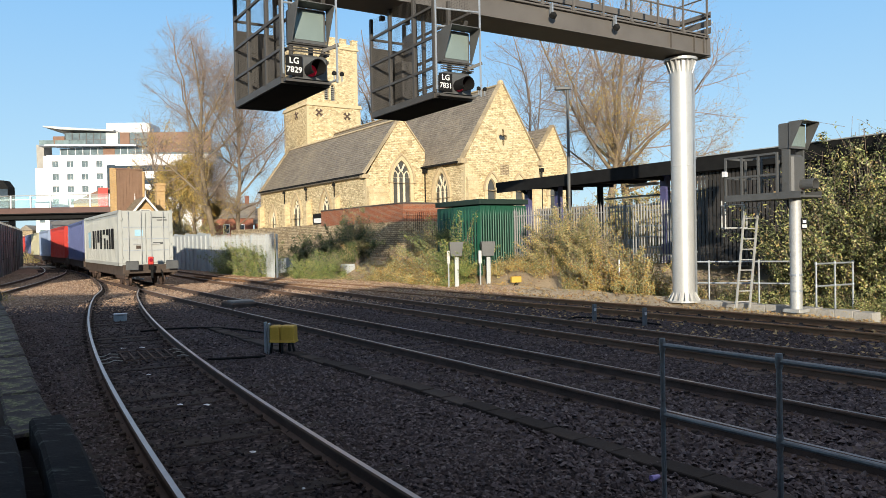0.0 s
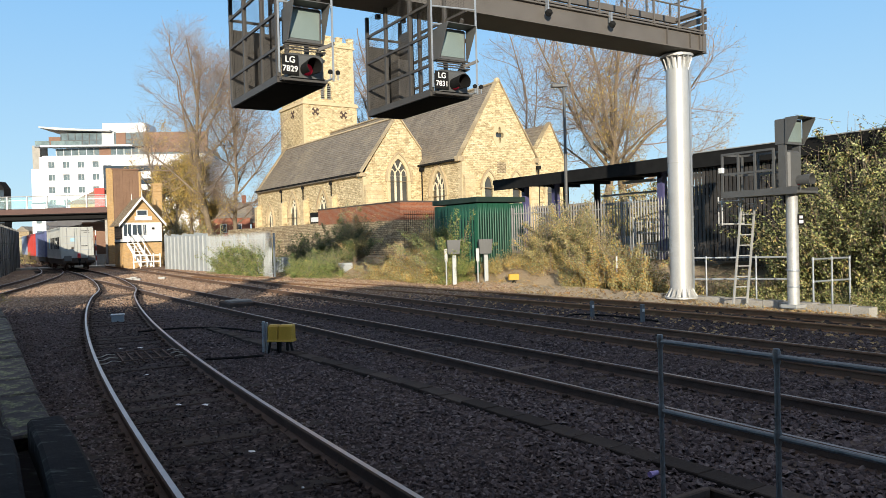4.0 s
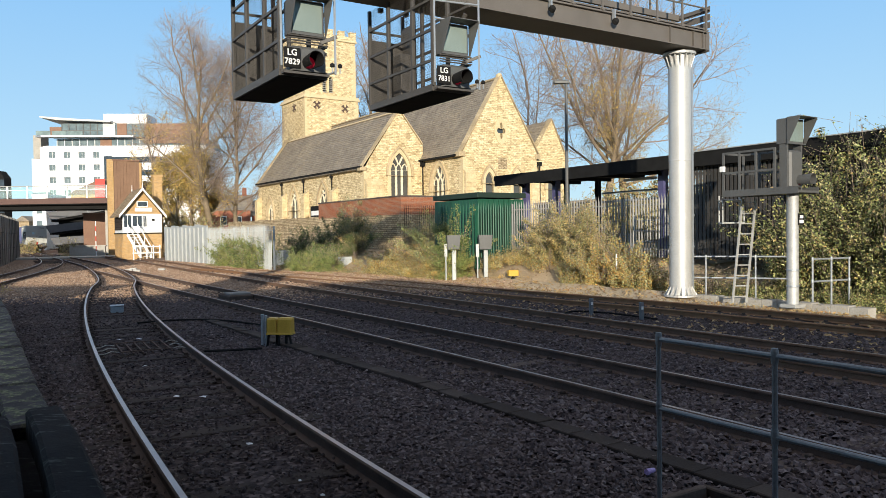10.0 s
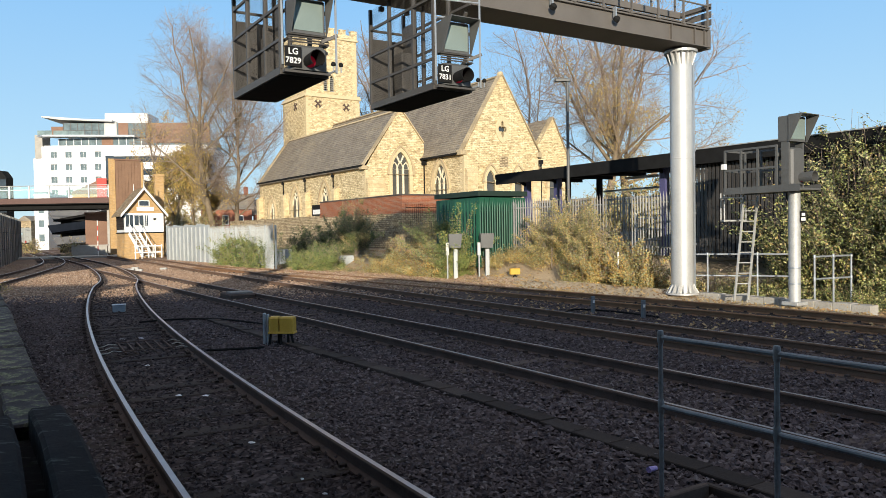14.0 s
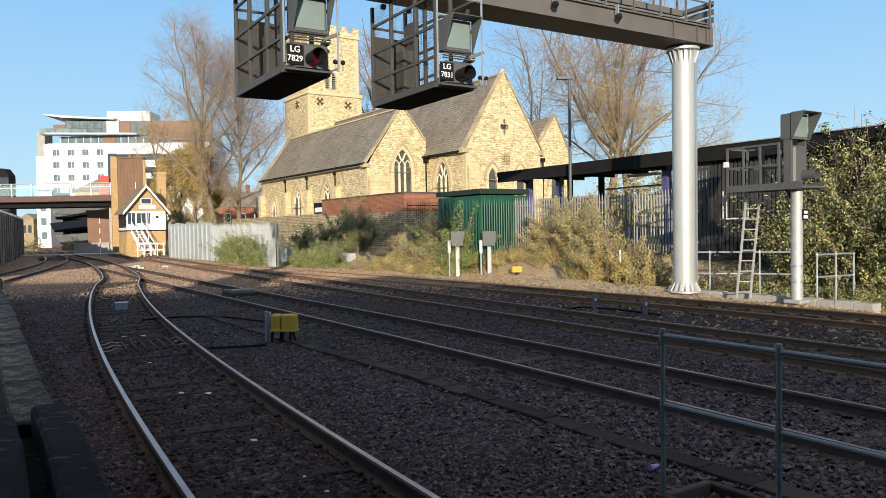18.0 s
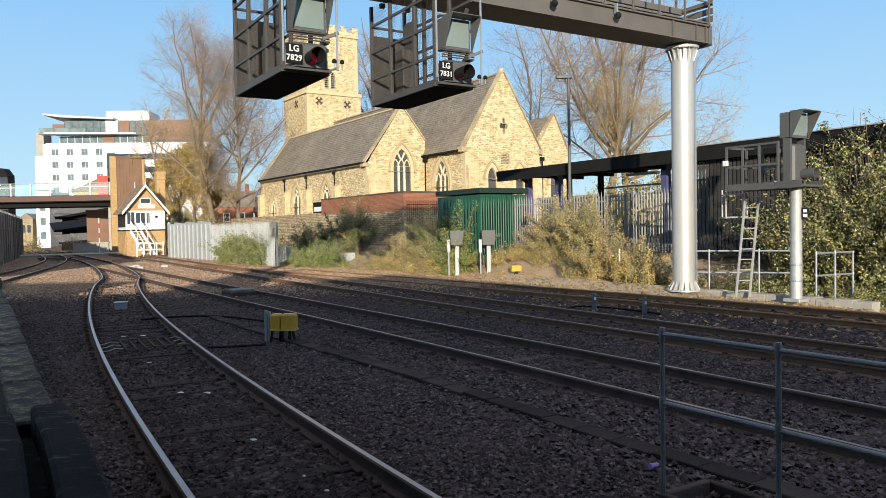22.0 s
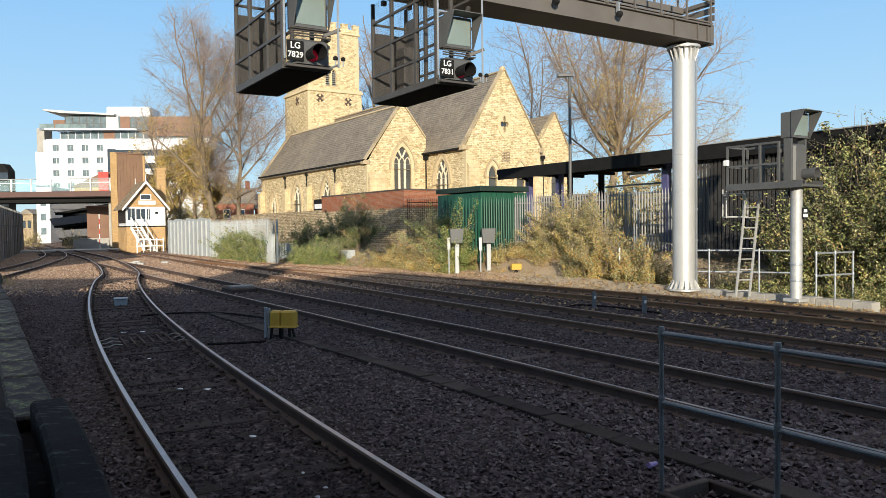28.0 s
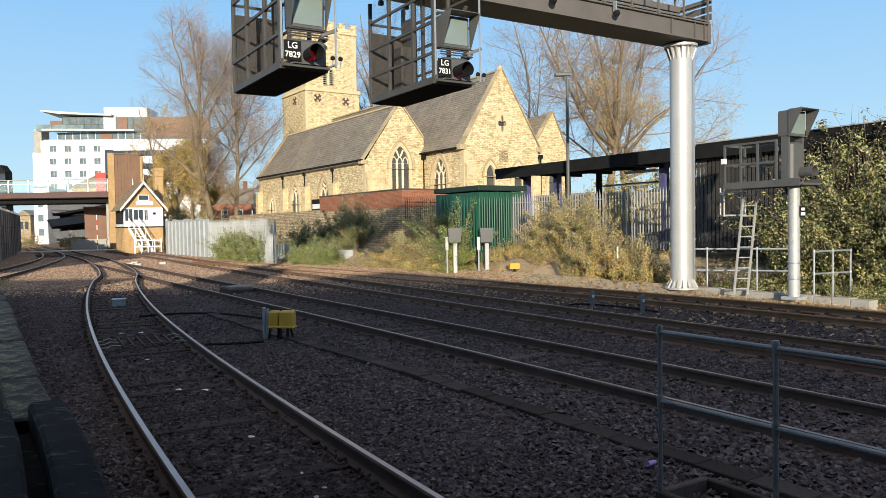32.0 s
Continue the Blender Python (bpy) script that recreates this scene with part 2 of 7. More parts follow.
GREEN = plain("green_paint", (0.008, 0.062, 0.034), (0.015, 0.09, 0.052), 1.2, 0.5, 0, 0.15, 40, 0.002)
FENCE_W = plain("pale_fence_paint", (0.34, 0.36, 0.36), (0.45, 0.47, 0.46), 1.4, 0.6, 0.1, 0.15, 40, 0.002, 0.08)
RENDER_W = plain("white_render", (0.76, 0.77, 0.78), (0.84, 0.84, 0.84), 0.3, 0.8, 0, 0.1, 4, 0.004)
GLASS = glass("window_glass")
GLASS_C = glass("leaded_glass", (0.055, 0.055, 0.052), 0.2)
GLASS_L = glass("pale_glass", (0.13, 0.17, 0.17), 0.1)
tg = Mat("clear_parapet_glass", 0.03)
tg.color(tg.ramp(tg.noise(0.5, 2), [(0.3, (0.7, 0.9, 0.9)), (0.7, (0.8, 0.95, 0.95))]))
tg.b.inputs["Transmission Weight"].default_value = 0.9
tg.b.inputs["IOR"].default_value = 1.15
GLASS_T = tg.m
BROWN = plain("brown_cladding", (0.17, 0.085, 0.055), (0.24, 0.135, 0.085), 0.7, 0.7, 0, 0.15, 10, 0.004)
YELLOW = plain("yellow_plastic", (0.48, 0.28, 0.03), (0.6, 0.37, 0.05), 4, 0.5, 0, 0.1, 50, 0.001)
PURPLE = plain("violet_paint", (0.065, 0.062, 0.15), (0.09, 0.085, 0.2), 2, 0.5, 0, 0.1)
BARK = plain("bark", (0.13, 0.1, 0.068), (0.27, 0.21, 0.145), 1.5, 0.9, 0, 0.7, 12, 0.03)
TWIG = plain("twig_bark", (0.2, 0.155, 0.13), (0.34, 0.27, 0.225), 1.5, 0.9, 0, 0)
RAILPAINT = plain("blue_grey_zinc", (0.125, 0.135, 0.148), (0.205, 0.218, 0.232), 6, 0.5, 0.3, 0.15, 60, 0.001)

# ---- mesh tools ----
RAILWAY = 32.0     # turn of the tracks against the world, in degrees
CHURCH_TURN = 34.0


class Form:
    """Collects vertices and faces of one part."""

    def __init__(self):
        self.v, self.f = [], []

    def add(self, verts, faces, m=None):
        k = len(self.v)
        self.v += [tuple(m @ Vector(q)) if m else tuple(q) for q in verts]
        self.f += [tuple(i + k for i in fc) for fc in faces]
        return self

    def box(self, x0, x1, y0, y1, z0, z1, m=None):
        return self.add([(x0, y0, z0), (x1, y0, z0), (x1, y1, z0), (x0, y1, z0), (x0, y0, z1), (x1, y0, z1), (x1, y1, z1), (x0, y1, z1)],
                        [(3, 2, 1, 0), (4, 5, 6, 7), (0, 1, 5, 4), (1, 2, 6, 5), (2, 3, 7, 6), (3, 0, 4, 7)], m)

    def bevel_box(self, x0, x1, y0, y1, z0, z1, b, m=None):
        """A box whose upright and top edges are cut off by b."""
        def ring(x0, x1, y0, y1, z, c):
            return [(x0 + c, y0, z), (x1 - c, y0, z), (x1, y0 + c, z), (x1, y1 - c, z), (x1 - c, y1, z), (x0 + c, y1, z), (x0, y1 - c, z), (x0, y0 + c, z)]
        v = ring(x0, x1, y0, y1, z0, b) + ring(x0, x1, y0, y1, z1 - b, b) + ring(x0 + b, x1 - b, y0 + b, y1 - b, z1, b * 0.6)
        f = [tuple(range(7, -1, -1)), tuple(range(16, 24))]
        for r in (0, 8):
            f += [(r + i, r + (i + 1) % 8, r + 8 + (i + 1) % 8, r + 8 + i) for i in range(8)]
        return self.add(v, f, m)

    def bar(self, p, q, r0, r1=None, n=6, cap=True):
        """A round bar from p to q."""
        p, q = Vector(p), Vector(q)
        r1 = r0 if r1 is None else r1
        d = q - p
        if d.length < 1e-6:
            return self
        m = d.to_track_quat("Z", "Y").to_matrix()
        v = []
        for c, r in ((p, r0), (q, r1)):
            for i in range(n):
                a = 2 * math.pi * i / n
                v.append(c + m @ Vector((r * math.cos(a), r * math.sin(a), 0)))
        f = [(i, (i + 1) % n, n + (i + 1) % n, n + i) for i in range(n)]
        if cap:
            f += [tuple(range(n - 1, -1, -1)), tuple(range(n, 2 * n))]
        return self.add(v, f)

    def beam(self, p, q, w, h):
        """A square bar from p to q, w wide and h high."""
        p, q = Vector(p), Vector(q)
        d = (q - p).normalized()
        s = d.cross(Vector((0, 0, 1)))
        s = s.normalized() if s.length > 1e-4 else Vector((1, 0, 0))
        u = s.cross(d)
        v = []
        for c in (p, q):
            v += [c - s * w / 2 - u * h / 2, c + s * w / 2 - u * h / 2, c + s * w / 2 + u * h / 2, c - s * w / 2 + u * h / 2]
        return self.add(v, [(3, 2, 1, 0), (4, 5, 6, 7), (0, 1, 5, 4), (1, 2, 6, 5), (2, 3, 7, 6), (3, 0, 4, 7)])

    def prism(self, poly, lo, hi, axis="y", m=None):
        """A polygon drawn in the plane across an axis, pushed out from lo to hi along it."""
        n = len(poly)
        put = {"y": lambda a, b, c: (a, c, b), "x": lambda a, b, c: (c, a, b), "z": lambda a, b, c: (a, b, c)}[axis]
        v = [put(a, b, lo) for a, b in poly] + [put(a, b, hi) for a, b in poly]
        f = [tuple(range(n)), tuple(range(2 * n - 1, n - 1, -1))] + [(i, n + i, n + (i + 1) % n, (i + 1) % n) for i in range(n)]
        return self.add(v, f, m)

    def turned(self, profile, n=24, m=None):
        """A profile of (radius, height) turned about z."""
        v, f = [], []
        for r, z in profile:
            v += [(r * math.cos(2 * math.pi * i / n), r * math.sin(2 * math.pi * i / n), z) for i in range(n)]
        for k in range(len(profile) - 1):
            f += [(k * n + i, k * n + (i + 1) % n, (k + 1) * n + (i + 1) % n, (k + 1) * n + i) for i in range(n)]
        f += [tuple(range(n - 1, -1, -1)), tuple(range((len(profile) - 1) * n, len(profile) * n))]
        return self.add(v, f, m)

    def mesh(self, name, material, fix=True, smooth=False):
        me = bpy.data.meshes.new(name)
        me.from_pydata(self.v, [], self.f)
        if fix:
            bm = bmesh.new()
            bm.from_mesh(me)
            bmesh.ops.recalc_face_normals(bm, faces=bm.faces)
            bm.to_mesh(me)
            bm.free()
        if smooth:
            me.polygons.foreach_set("use_smooth", [True] * len(me.polygons))
            me.set_sharp_from_angle(angle=radians(40))
        me.materials.append(material)
        return me


def part(name, form, material, parent, label="", fix=True, smooth=False, m=None):
    """Links a form (or a ready mesh) as one mesh object under a thing or a part."""
    me = form if isinstance(form, bpy.types.Mesh) else form.mesh(name, material, fix, smooth)
    ob = new(name, me)
    ob.parent = parent
    if m is not None:
        ob.matrix_basis = m
    if label:
        ob["label"] = label
    return ob


def thing(name, m, label, category, group="", kind=""):
    ob = new(name)
    ob.matrix_basis = m
    return tagged(ob, label, category, group, kind)


def solid(name, form, material, m, label, category, group="", kind="", smooth=False, fix=True):
    """A thing that is one mesh."""
    ob = new(name, form.mesh(name, material, fix, smooth))
    ob.matrix_basis = m
    return tagged(ob, label, category, group, kind)


def spline(points, step):
    """Evenly spaced places along a smooth line through the points: (place, way)."""
    pts = [Vector((*p, 0)) if len(p) == 2 else Vector(p) for p in points]
    pts = [2 * pts[0] - pts[1]] + pts + [2 * pts[-1] - pts[-2]]
    raw = []
    for i in range(1, len(pts) - 2):
        a, b, c, d = pts[i - 1:i + 3]
        n = max(4, int((c - b).length / 0.5))
        for k in range(n):
            t = k / n
            raw.append(0.5 * (2 * b + (c - a) * t + (2 * a - 5 * b + 4 * c - d) * t * t + (3 * b - a - 3 * c + d) * t ** 3))
    raw.append(pts[-2])
    out, want, gone = [], 0.0, 0.0
    for p, q in zip(raw, raw[1:]):
        ln = (q - p).length
        while want <= gone + ln:
            out.append((p.lerp(q, (want - gone) / ln), (q - p).normalized()))
            want += step
        gone += ln
    return out

# ---- ground and tracks ----
ACROSS = Vector((math.cos(radians(RAILWAY)), math.sin(radians(RAILWAY)), 0))
ALONG = Vector((-math.sin(radians(RAILWAY)), math.cos(radians(RAILWAY)), 0))


def ease(t):
    t = min(1.0, max(0.0, t))
    return t * t * (3 - 2 * t)


def rise(x, y):
    """Height of the ground: flat along the tracks, a bank up to the churchyard and the far platform."""
    c, a = ACROSS.x * x + ACROSS.y * y, ALONG.x * x + ALONG.y * y
    bank = 1.12 * ease((c - 16.4 - 3.2 * ease((24 - a) / 8)) / 2.3) * ease((58 - a) / 10) * ease((a + 60) / 30)
    yard = 0.35 * ease((c - 20) / 6) * ease((70 - a) / 12)
    return -0.3 + bank + yard + 0.05 * noise.noise(Vector((x * 0.4, y * 0.4, 0)))


def spread(lo, hi, fine_lo, fine_hi, fine, ratio):
    out = [fine_lo]
    while out[-1] < fine_hi:
        out.append(out[-1] + fine)
    s = fine
    while out[-1] < hi:
        s *= ratio
        out.append(out[-1] + s)
    s, head = fine, [fine_lo]
    while head[-1] > lo:
        s *= ratio
        head.append(head[-1] - s)
    return head[:0:-1] + out


gx, gy = spread(-3000, 3000, -45, 25, 1.0, 1.35), spread(-3000, 4000, -10, 80, 1.0, 1.35)
g = Form()
g.v = [(x, y, rise(x, y)) for y in gy for x in gx]
w = len(gx)
g.f = [(j * w + i, j * w + i + 1, (j + 1) * w + i + 1, (j + 1) * w + i) for j in range(len(gy) - 1) for i in range(w - 1)]
solid("ground", g, EARTH, Matrix(), "brown earth with dead leaves beside the railway", "ground", kind="structure", fix=False, smooth=True)

def fill(c, a):
    """How much the dirt is heaped up round the disused siding."""
    return 0.095 * ease((c - 11.6) / 0.9) * ease((a - 15) / 6)


def top_of(c, a):
    """Height of the surface at a place given across and along the railway."""
    p = ACROSS * c + ALONG * a
    z = max(rise(p.x, p.y), -0.165 + fill(c, a) if c < 16.1 else -9)
    if 16.1 <= c <= 17.2:
        z = max(z, -0.14 + (c - 16.1) / 1.1 * 0.24 * ease((a - 12) / 4))
    return z


# the bed of crushed stone under all tracks
bed = Form()
bed_c = [-7.5, -6.5] + [-5.5 + 0.75 * i for i in range(28)] + [15.6, 16.1]
bed_a = [-30 + 0.9 * i for i in range(185)]
for j, a in enumerate(bed_a):
    for i, c in enumerate(bed_c):
        p = ACROSS * c + ALONG * a
        edge = i in (0, len(bed_c) - 1)
        bed.v.append((p.x, p.y, -0.42 if edge else -0.165 + fill(c, a) + 0.035 * noise.noise(Vector((p.x * 0.9, p.y * 0.9, 3)))))
w = len(bed_c)
bed.f = [(j * w + i, j * w + i + 1, (j + 1) * w + i + 1, (j + 1) * w + i) for j in range(len(bed_a) - 1) for i in range(w - 1)]
solid("ballast_bed", bed, BALLAST, Matrix(), "crushed stone ballast, coloured dark where shaded and pale brown where sunlit", "ballast", kind="structure", fix=False, smooth=True)


def track_one(y):
    return ((-2.387e-5 * y + 0.0048057) * y - 0.643831) * y + 2.295


def track_two(y):
    return ((6.958e-5 * y - 0.0045046) * y - 0.565142) * y + 8.1556


LINES = {
    "one": [(track_one(y), y) for y in (-14, -8, -2, 4, 10, 16, 22, 28, 34)] + [(-20.1, 44), (-26.2, 54.6), (-38.4, 74), (-58, 105), (-67, 119.5), (-80, 133), (-106, 148)],
    "two": [(track_two(y), y) for y in (-8, -2, 4, 10, 16, 22, 28)] + [(-13.3, 33.7), (-16.6, 38.8), (-19.7, 43.4)],
    "three": [(18.5, -10), (12.5, 0), (6.4, 10), (3.25, 15), (0.15, 20), (-2.95, 25), (-6.1, 30), (-10.35, 37), (-15.2, 45), (-20.6, 54), (-33, 74), (-53, 106), (-62, 121), (-75, 135), (-101, 151)],
    "four": [(21.5, -10), (16.3, 0), (11.25, 10), (8.3, 15), (4.8, 20), (0.95, 25), (-2.9, 30), (-6.4, 34.5), (-10.3, 39.6), (-14.4, 44.6)],
    "five": [(-17.5, 25), (-20.5, 33.5), (-23.6, 42), (-27, 50.5), (-31, 58.8), (-36, 67.6), (-43, 79), (-52, 93.5), (-59.5, 106)],
}
HEAD = [(-0.07, -0.159), (0.07, -0.159), (0.07, -0.147), (0.012, -0.125), (0.012, -0.045), (0.036, -0.035), (0.036, -0.013), (0.024, 0), (-0.024, 0), (-0.036, -0.013), (-0.036, -0.035), (-0.012, -0.045), (-0.012, -0.125), (-0.07, -0.147)]


def rail_form(line, side, step):
    f = Form()
    n = len(HEAD)
    places = spline(line, step)
    for p, d in places:
        s = Vector((d.y, -d.x, 0))
        f.v += [tuple(p + s * (side * 0.7525 + a) + Vector((0, 0, b))) for a, b in HEAD]
    for k in range(len(places) - 1):
        f.f += [(k * n + i, (k + 1) * n + i, (k + 1) * n + (i + 1) % n, k * n + (i + 1) % n) for i in range(n)]
    f.f += [tuple(range(n)), tuple(range((len(places) - 1) * n, len(places) * n))[::-1]]
    return f


def make_rail(line, side, parent, top, flank, label):
    f = rail_form(line, side, 0.5)
    n = len(HEAD)
    me = f.mesh("rail", flank)
    me.materials.append(top)
    k = (len(f.v) // n - 1) * n
    me.polygons.foreach_set("material_index", [1 if i < k and i % n == 7 else 0 for i in range(len(f.f))])
    return part("rail", me, None, parent, label)


SLEEPER_FORM = Form().bevel_box(-1.25, 1.25, -0.125, 0.125, -0.3, -0.152, 0.012)
PLATE_FORM = Form()
PLATE_FORM.bevel_box(-0.16, 0.16, -0.08, 0.08, -0.17, -0.142, 0.01)
for k in (-1, 1):
    PLATE_FORM.bevel_box(k * 0.095 - 0.035, k * 0.095 + 0.035, -0.03, 0.03, -0.15, -0.105, 0.01)
sleeper_mesh = {False: SLEEPER_FORM.mesh("sleeper", SLEEPER), True: SLEEPER_FORM.mesh("sleeper", SLEEPER_C)}
plate_mesh = PLATE_FORM.mesh("rail_chair", SLEEPER)


def make_track(key, top, flank, label, concrete, near, join=True):
    t = thing("railway_track", pose(0, 0, 0), label, "track", "railway tracks")
    for side in (-1, 1):
        make_rail(LINES[key], side, t, top, flank, "worn steel rail with a polished top" if top in (RAIL_TOP, RAIL_WORN) else "dull rusty steel rail")
    rest = Form()
    rng = random.Random(key)
    for p, d in spline(LINES[key], 0.66):
        if p.y < -3 or p.y > 100:
            continue
        m = Matrix.Translation(p + Vector((0, 0, rng.uniform(-0.016, 0.01)))) @ pose(0, 0, 0, 0, 0, math.degrees(math.atan2(-d.x, d.y)) + rng.uniform(-1, 1))
        if p.y < near:
            sl = part("sleeper", sleeper_mesh[concrete], None, t, m=m)
            for x in (-0.7525, 0.7525):
                part("rail_chair", plate_mesh, None, sl, m=pose(x, 0, 0))
        else:
            rest.add(SLEEPER_FORM.v, SLEEPER_FORM.f, m)
    if rest.v:
        ob = part("sleeper_run", rest, SLEEPER_C if concrete else SLEEPER, t, fix=False)
        ob["kind"] = "stuff"
    return t


make_track("one", RAIL_TOP, RAIL_SIDE, "curved track with polished rails on dark timber sleepers", False, 45)
make_track("two", RAIL_WORN, RAIL_SIDE, "track with polished rails on concrete sleepers in grey ballast", True, 45)
make_track("three", RAIL_DULL, RAIL_SUNLIT, "track with dull rails on concrete sleepers", True, 45)
# the siding's timbers borrow the paler concrete colour so that they look sunlit
make_track("four", RAIL_RUST, RAIL_RUST, "rusty siding track beside the bushy bank", True, 45)
make_track("five", RAIL_TOP, RAIL_SIDE, "track curving away beside a dark wall", False, 0)

# loose stones on the bed, where the camera stands nearest
stones, oily = Form(), Form()
rng = random.Random(5)
shapes = []
for k in range(14):
    r = random.Random(k)
    pts = [Vector(q) for q in ((1, 0, 0), (-1, 0, 0), (0, 1, 0), (0, -1, 0), (0, 0, 1), (0, 0, -1))]
    shapes.append([(p + Vector((r.uniform(-.35, .35), r.uniform(-.35, .35), r.uniform(-.3, .3)))) * r.uniform(0.75, 1.1) for p in pts])
CHIP = [(0, 2, 4), (2, 1, 4), (1, 3, 4), (3, 0, 4)]      # only the upper half of a stone shows
for k in range(140000):
    y = 2.6 + 22 * rng.random() ** 1.5 if k < 70000 else rng.uniform(3.2, 9.0) if k < 96000 else rng.uniform(9.0, 26.0)
    x = (y * 0.62 + 1.2) * rng.uniform(-1, 1)
    c = ACROSS.x * x + ACROSS.y * y
    if c < 0.3 or c > 15.2:
        continue
    if abs(x - track_one(y)) < 0.85 and rng.random() < 0.45:
        continue
    s = rng.uniform(0.018, 0.036) * (1.1 if y > 9 else 1.3 if c > 4.4 else 0.95)
    m = Matrix.Translation((x, y, -0.16 + s * rng.uniform(-0.3, 0.7))) @ Euler((rng.uniform(-.5, .5), rng.uniform(-.5, .5), rng.uniform(0, 6.3))).to_matrix().to_4x4() @ Matrix.Diagonal((s, s * rng.uniform(.6, 1), s * rng.uniform(.45, .8), 1))
    (oily if abs(x - track_one(y)) < 1.0 else stones).add(shapes[k % 14][:5], CHIP, m)
# paler brown copies of the stones, painting the sunlit band beyond the shadow
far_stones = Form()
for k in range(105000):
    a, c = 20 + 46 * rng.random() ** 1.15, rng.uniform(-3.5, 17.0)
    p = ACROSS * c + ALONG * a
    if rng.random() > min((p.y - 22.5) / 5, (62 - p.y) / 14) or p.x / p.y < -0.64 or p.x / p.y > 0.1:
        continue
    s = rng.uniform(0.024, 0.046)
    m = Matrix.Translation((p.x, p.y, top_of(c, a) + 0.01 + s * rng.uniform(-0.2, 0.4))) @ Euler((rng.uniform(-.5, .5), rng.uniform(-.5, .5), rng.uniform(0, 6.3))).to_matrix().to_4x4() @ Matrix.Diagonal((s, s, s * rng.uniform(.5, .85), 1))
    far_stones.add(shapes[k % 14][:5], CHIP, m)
bis = Mat("sunlit_stone", 0.92)
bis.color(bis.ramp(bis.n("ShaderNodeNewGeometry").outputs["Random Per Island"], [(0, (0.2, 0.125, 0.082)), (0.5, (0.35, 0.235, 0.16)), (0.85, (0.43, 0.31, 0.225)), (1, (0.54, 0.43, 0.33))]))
solid("brown_loose_ballast", far_stones, bis.m, Matrix(), "loose stones between the far tracks, coloured pale brown as sunlit", "ballast", kind="stuff", fix=False)


def stone_mix(name, gain):
    isl = Mat(name, 0.9)
    # dark tones paint in the shade that lies over the near tracks
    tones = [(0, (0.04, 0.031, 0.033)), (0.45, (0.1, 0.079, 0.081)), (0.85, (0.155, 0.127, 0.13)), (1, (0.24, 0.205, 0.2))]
    isl.color(isl.mix(0.3, isl.ramp(isl.n("ShaderNodeNewGeometry").outputs["Random Per Island"], [(p, tuple(v * gain for v in q)) for p, q in tones]), isl.ramp(isl.noise(25, 4), [(0.3, tuple(v * gain for v in (0.034, 0.026, 0.027))), (0.7, tuple(v * gain for v in (0.11, 0.087, 0.087)))])))
    isl.bump(isl.noise(120, 3), 0.4, 0.003)
    return isl.m


solid("loose_ballast", stones, stone_mix("loose_stone", 1.0), Matrix(), "loose grey crushed stones on the ballast, darkened for the shade there", "ballast", kind="stuff", fix=False)
solid("oily_ballast", oily, stone_mix("oily_stone", 0.55), Matrix(), "dark oily crushed stones along the running rails", "ballast", kind="stuff", fix=False)

# ---- the platform on which the camera stands ----
EDGE = [(4.6, -8.0), (1.9, -2.8), (-1.33, 2.85), (-2.47, 4.65), (-3.62, 6.45), (-6.72, 11.4), (-9.82, 16.25), (-12.4, 20.6), (-14.5, 24.3)]
pf = Form()
edge = spline(EDGE, 0.75)
top, side = [], []
for p, d in edge:
    s = Vector((-d.y, d.x, 0))
    z = 0.9 * ease((24.5 - p.y) / 6.0) - 0.1
    z = min(z, 0.88)
    w0 = 0.6 if p.y < 4.9 else 0.12
    pf.v += [tuple(p + s * w0 + Vector((0, 0, -0.4))), tuple(p + s * w0 + Vector((0, 0, z))), tuple(p + s * 9.0 + Vector((0, 0, z))), tuple(p + s * 9.0 + Vector((0, 0, -0.4)))]
for k in range(len(edge) - 1):
    pf.f += [(4 * k + i, 4 * k + 4 + i, 4 * k + 4 + (i + 1) % 4, 4 * k + (i + 1) % 4) for i in range(4)]
pf.f += [(0, 1, 2, 3), tuple(4 * len(edge) - 4 + i for i in (3, 2, 1, 0))]
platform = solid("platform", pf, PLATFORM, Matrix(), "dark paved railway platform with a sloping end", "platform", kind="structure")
moss = Mat("mossy_coping", 0.95)
mc = moss.ramp(moss.noise(3.0, 6, 0.7), [(0.3, (0.034, 0.03, 0.034)), (0.5, (0.07, 0.062, 0.066)), (0.75, (0.12, 0.11, 0.11))])
mc = moss.mix(moss.step(moss.noise(7, 6, 0.75), 0.5, 0.6), mc, moss.ramp(moss.noise(40, 3), [(0.3, (0.05, 0.065, 0.03)), (0.7, (0.3, 0.31, 0.19))]))
moss.color(moss.vary(mc, 0.2))
moss.bump(moss.noise(30, 5), 0.8, 0.012)
slab = Form().bevel_box(-0.27, 0.0, 0.006, 0.744, -0.14, 0.02, 0.018).mesh("coping_stone", moss.m)
for k, (p, d) in enumerate(edge[:-6]):
    if p.y < 4.2:
        continue
    z = min(0.9 * ease((24.5 - p.y) / 6.0) - 0.1, 0.88)
    part("coping_stone", slab, None, platform, m=Matrix.Translation(p + Vector((0, 0, z + 0.012 * math.sin(k * 2.7)))) @ pose(0, 0, 0, 0, 0, math.degrees(math.atan2(-d.x, d.y)) + 0.6 * math.sin(k * 5.1)))

# nearest stretch: a concrete channel along the platform edge
near_line = [q for q in edge if q[0].y < 4.9]
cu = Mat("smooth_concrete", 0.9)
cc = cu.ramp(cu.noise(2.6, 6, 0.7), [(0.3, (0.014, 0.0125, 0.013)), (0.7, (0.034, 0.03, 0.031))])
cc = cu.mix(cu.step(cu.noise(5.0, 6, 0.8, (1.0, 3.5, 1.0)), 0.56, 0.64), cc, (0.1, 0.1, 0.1))
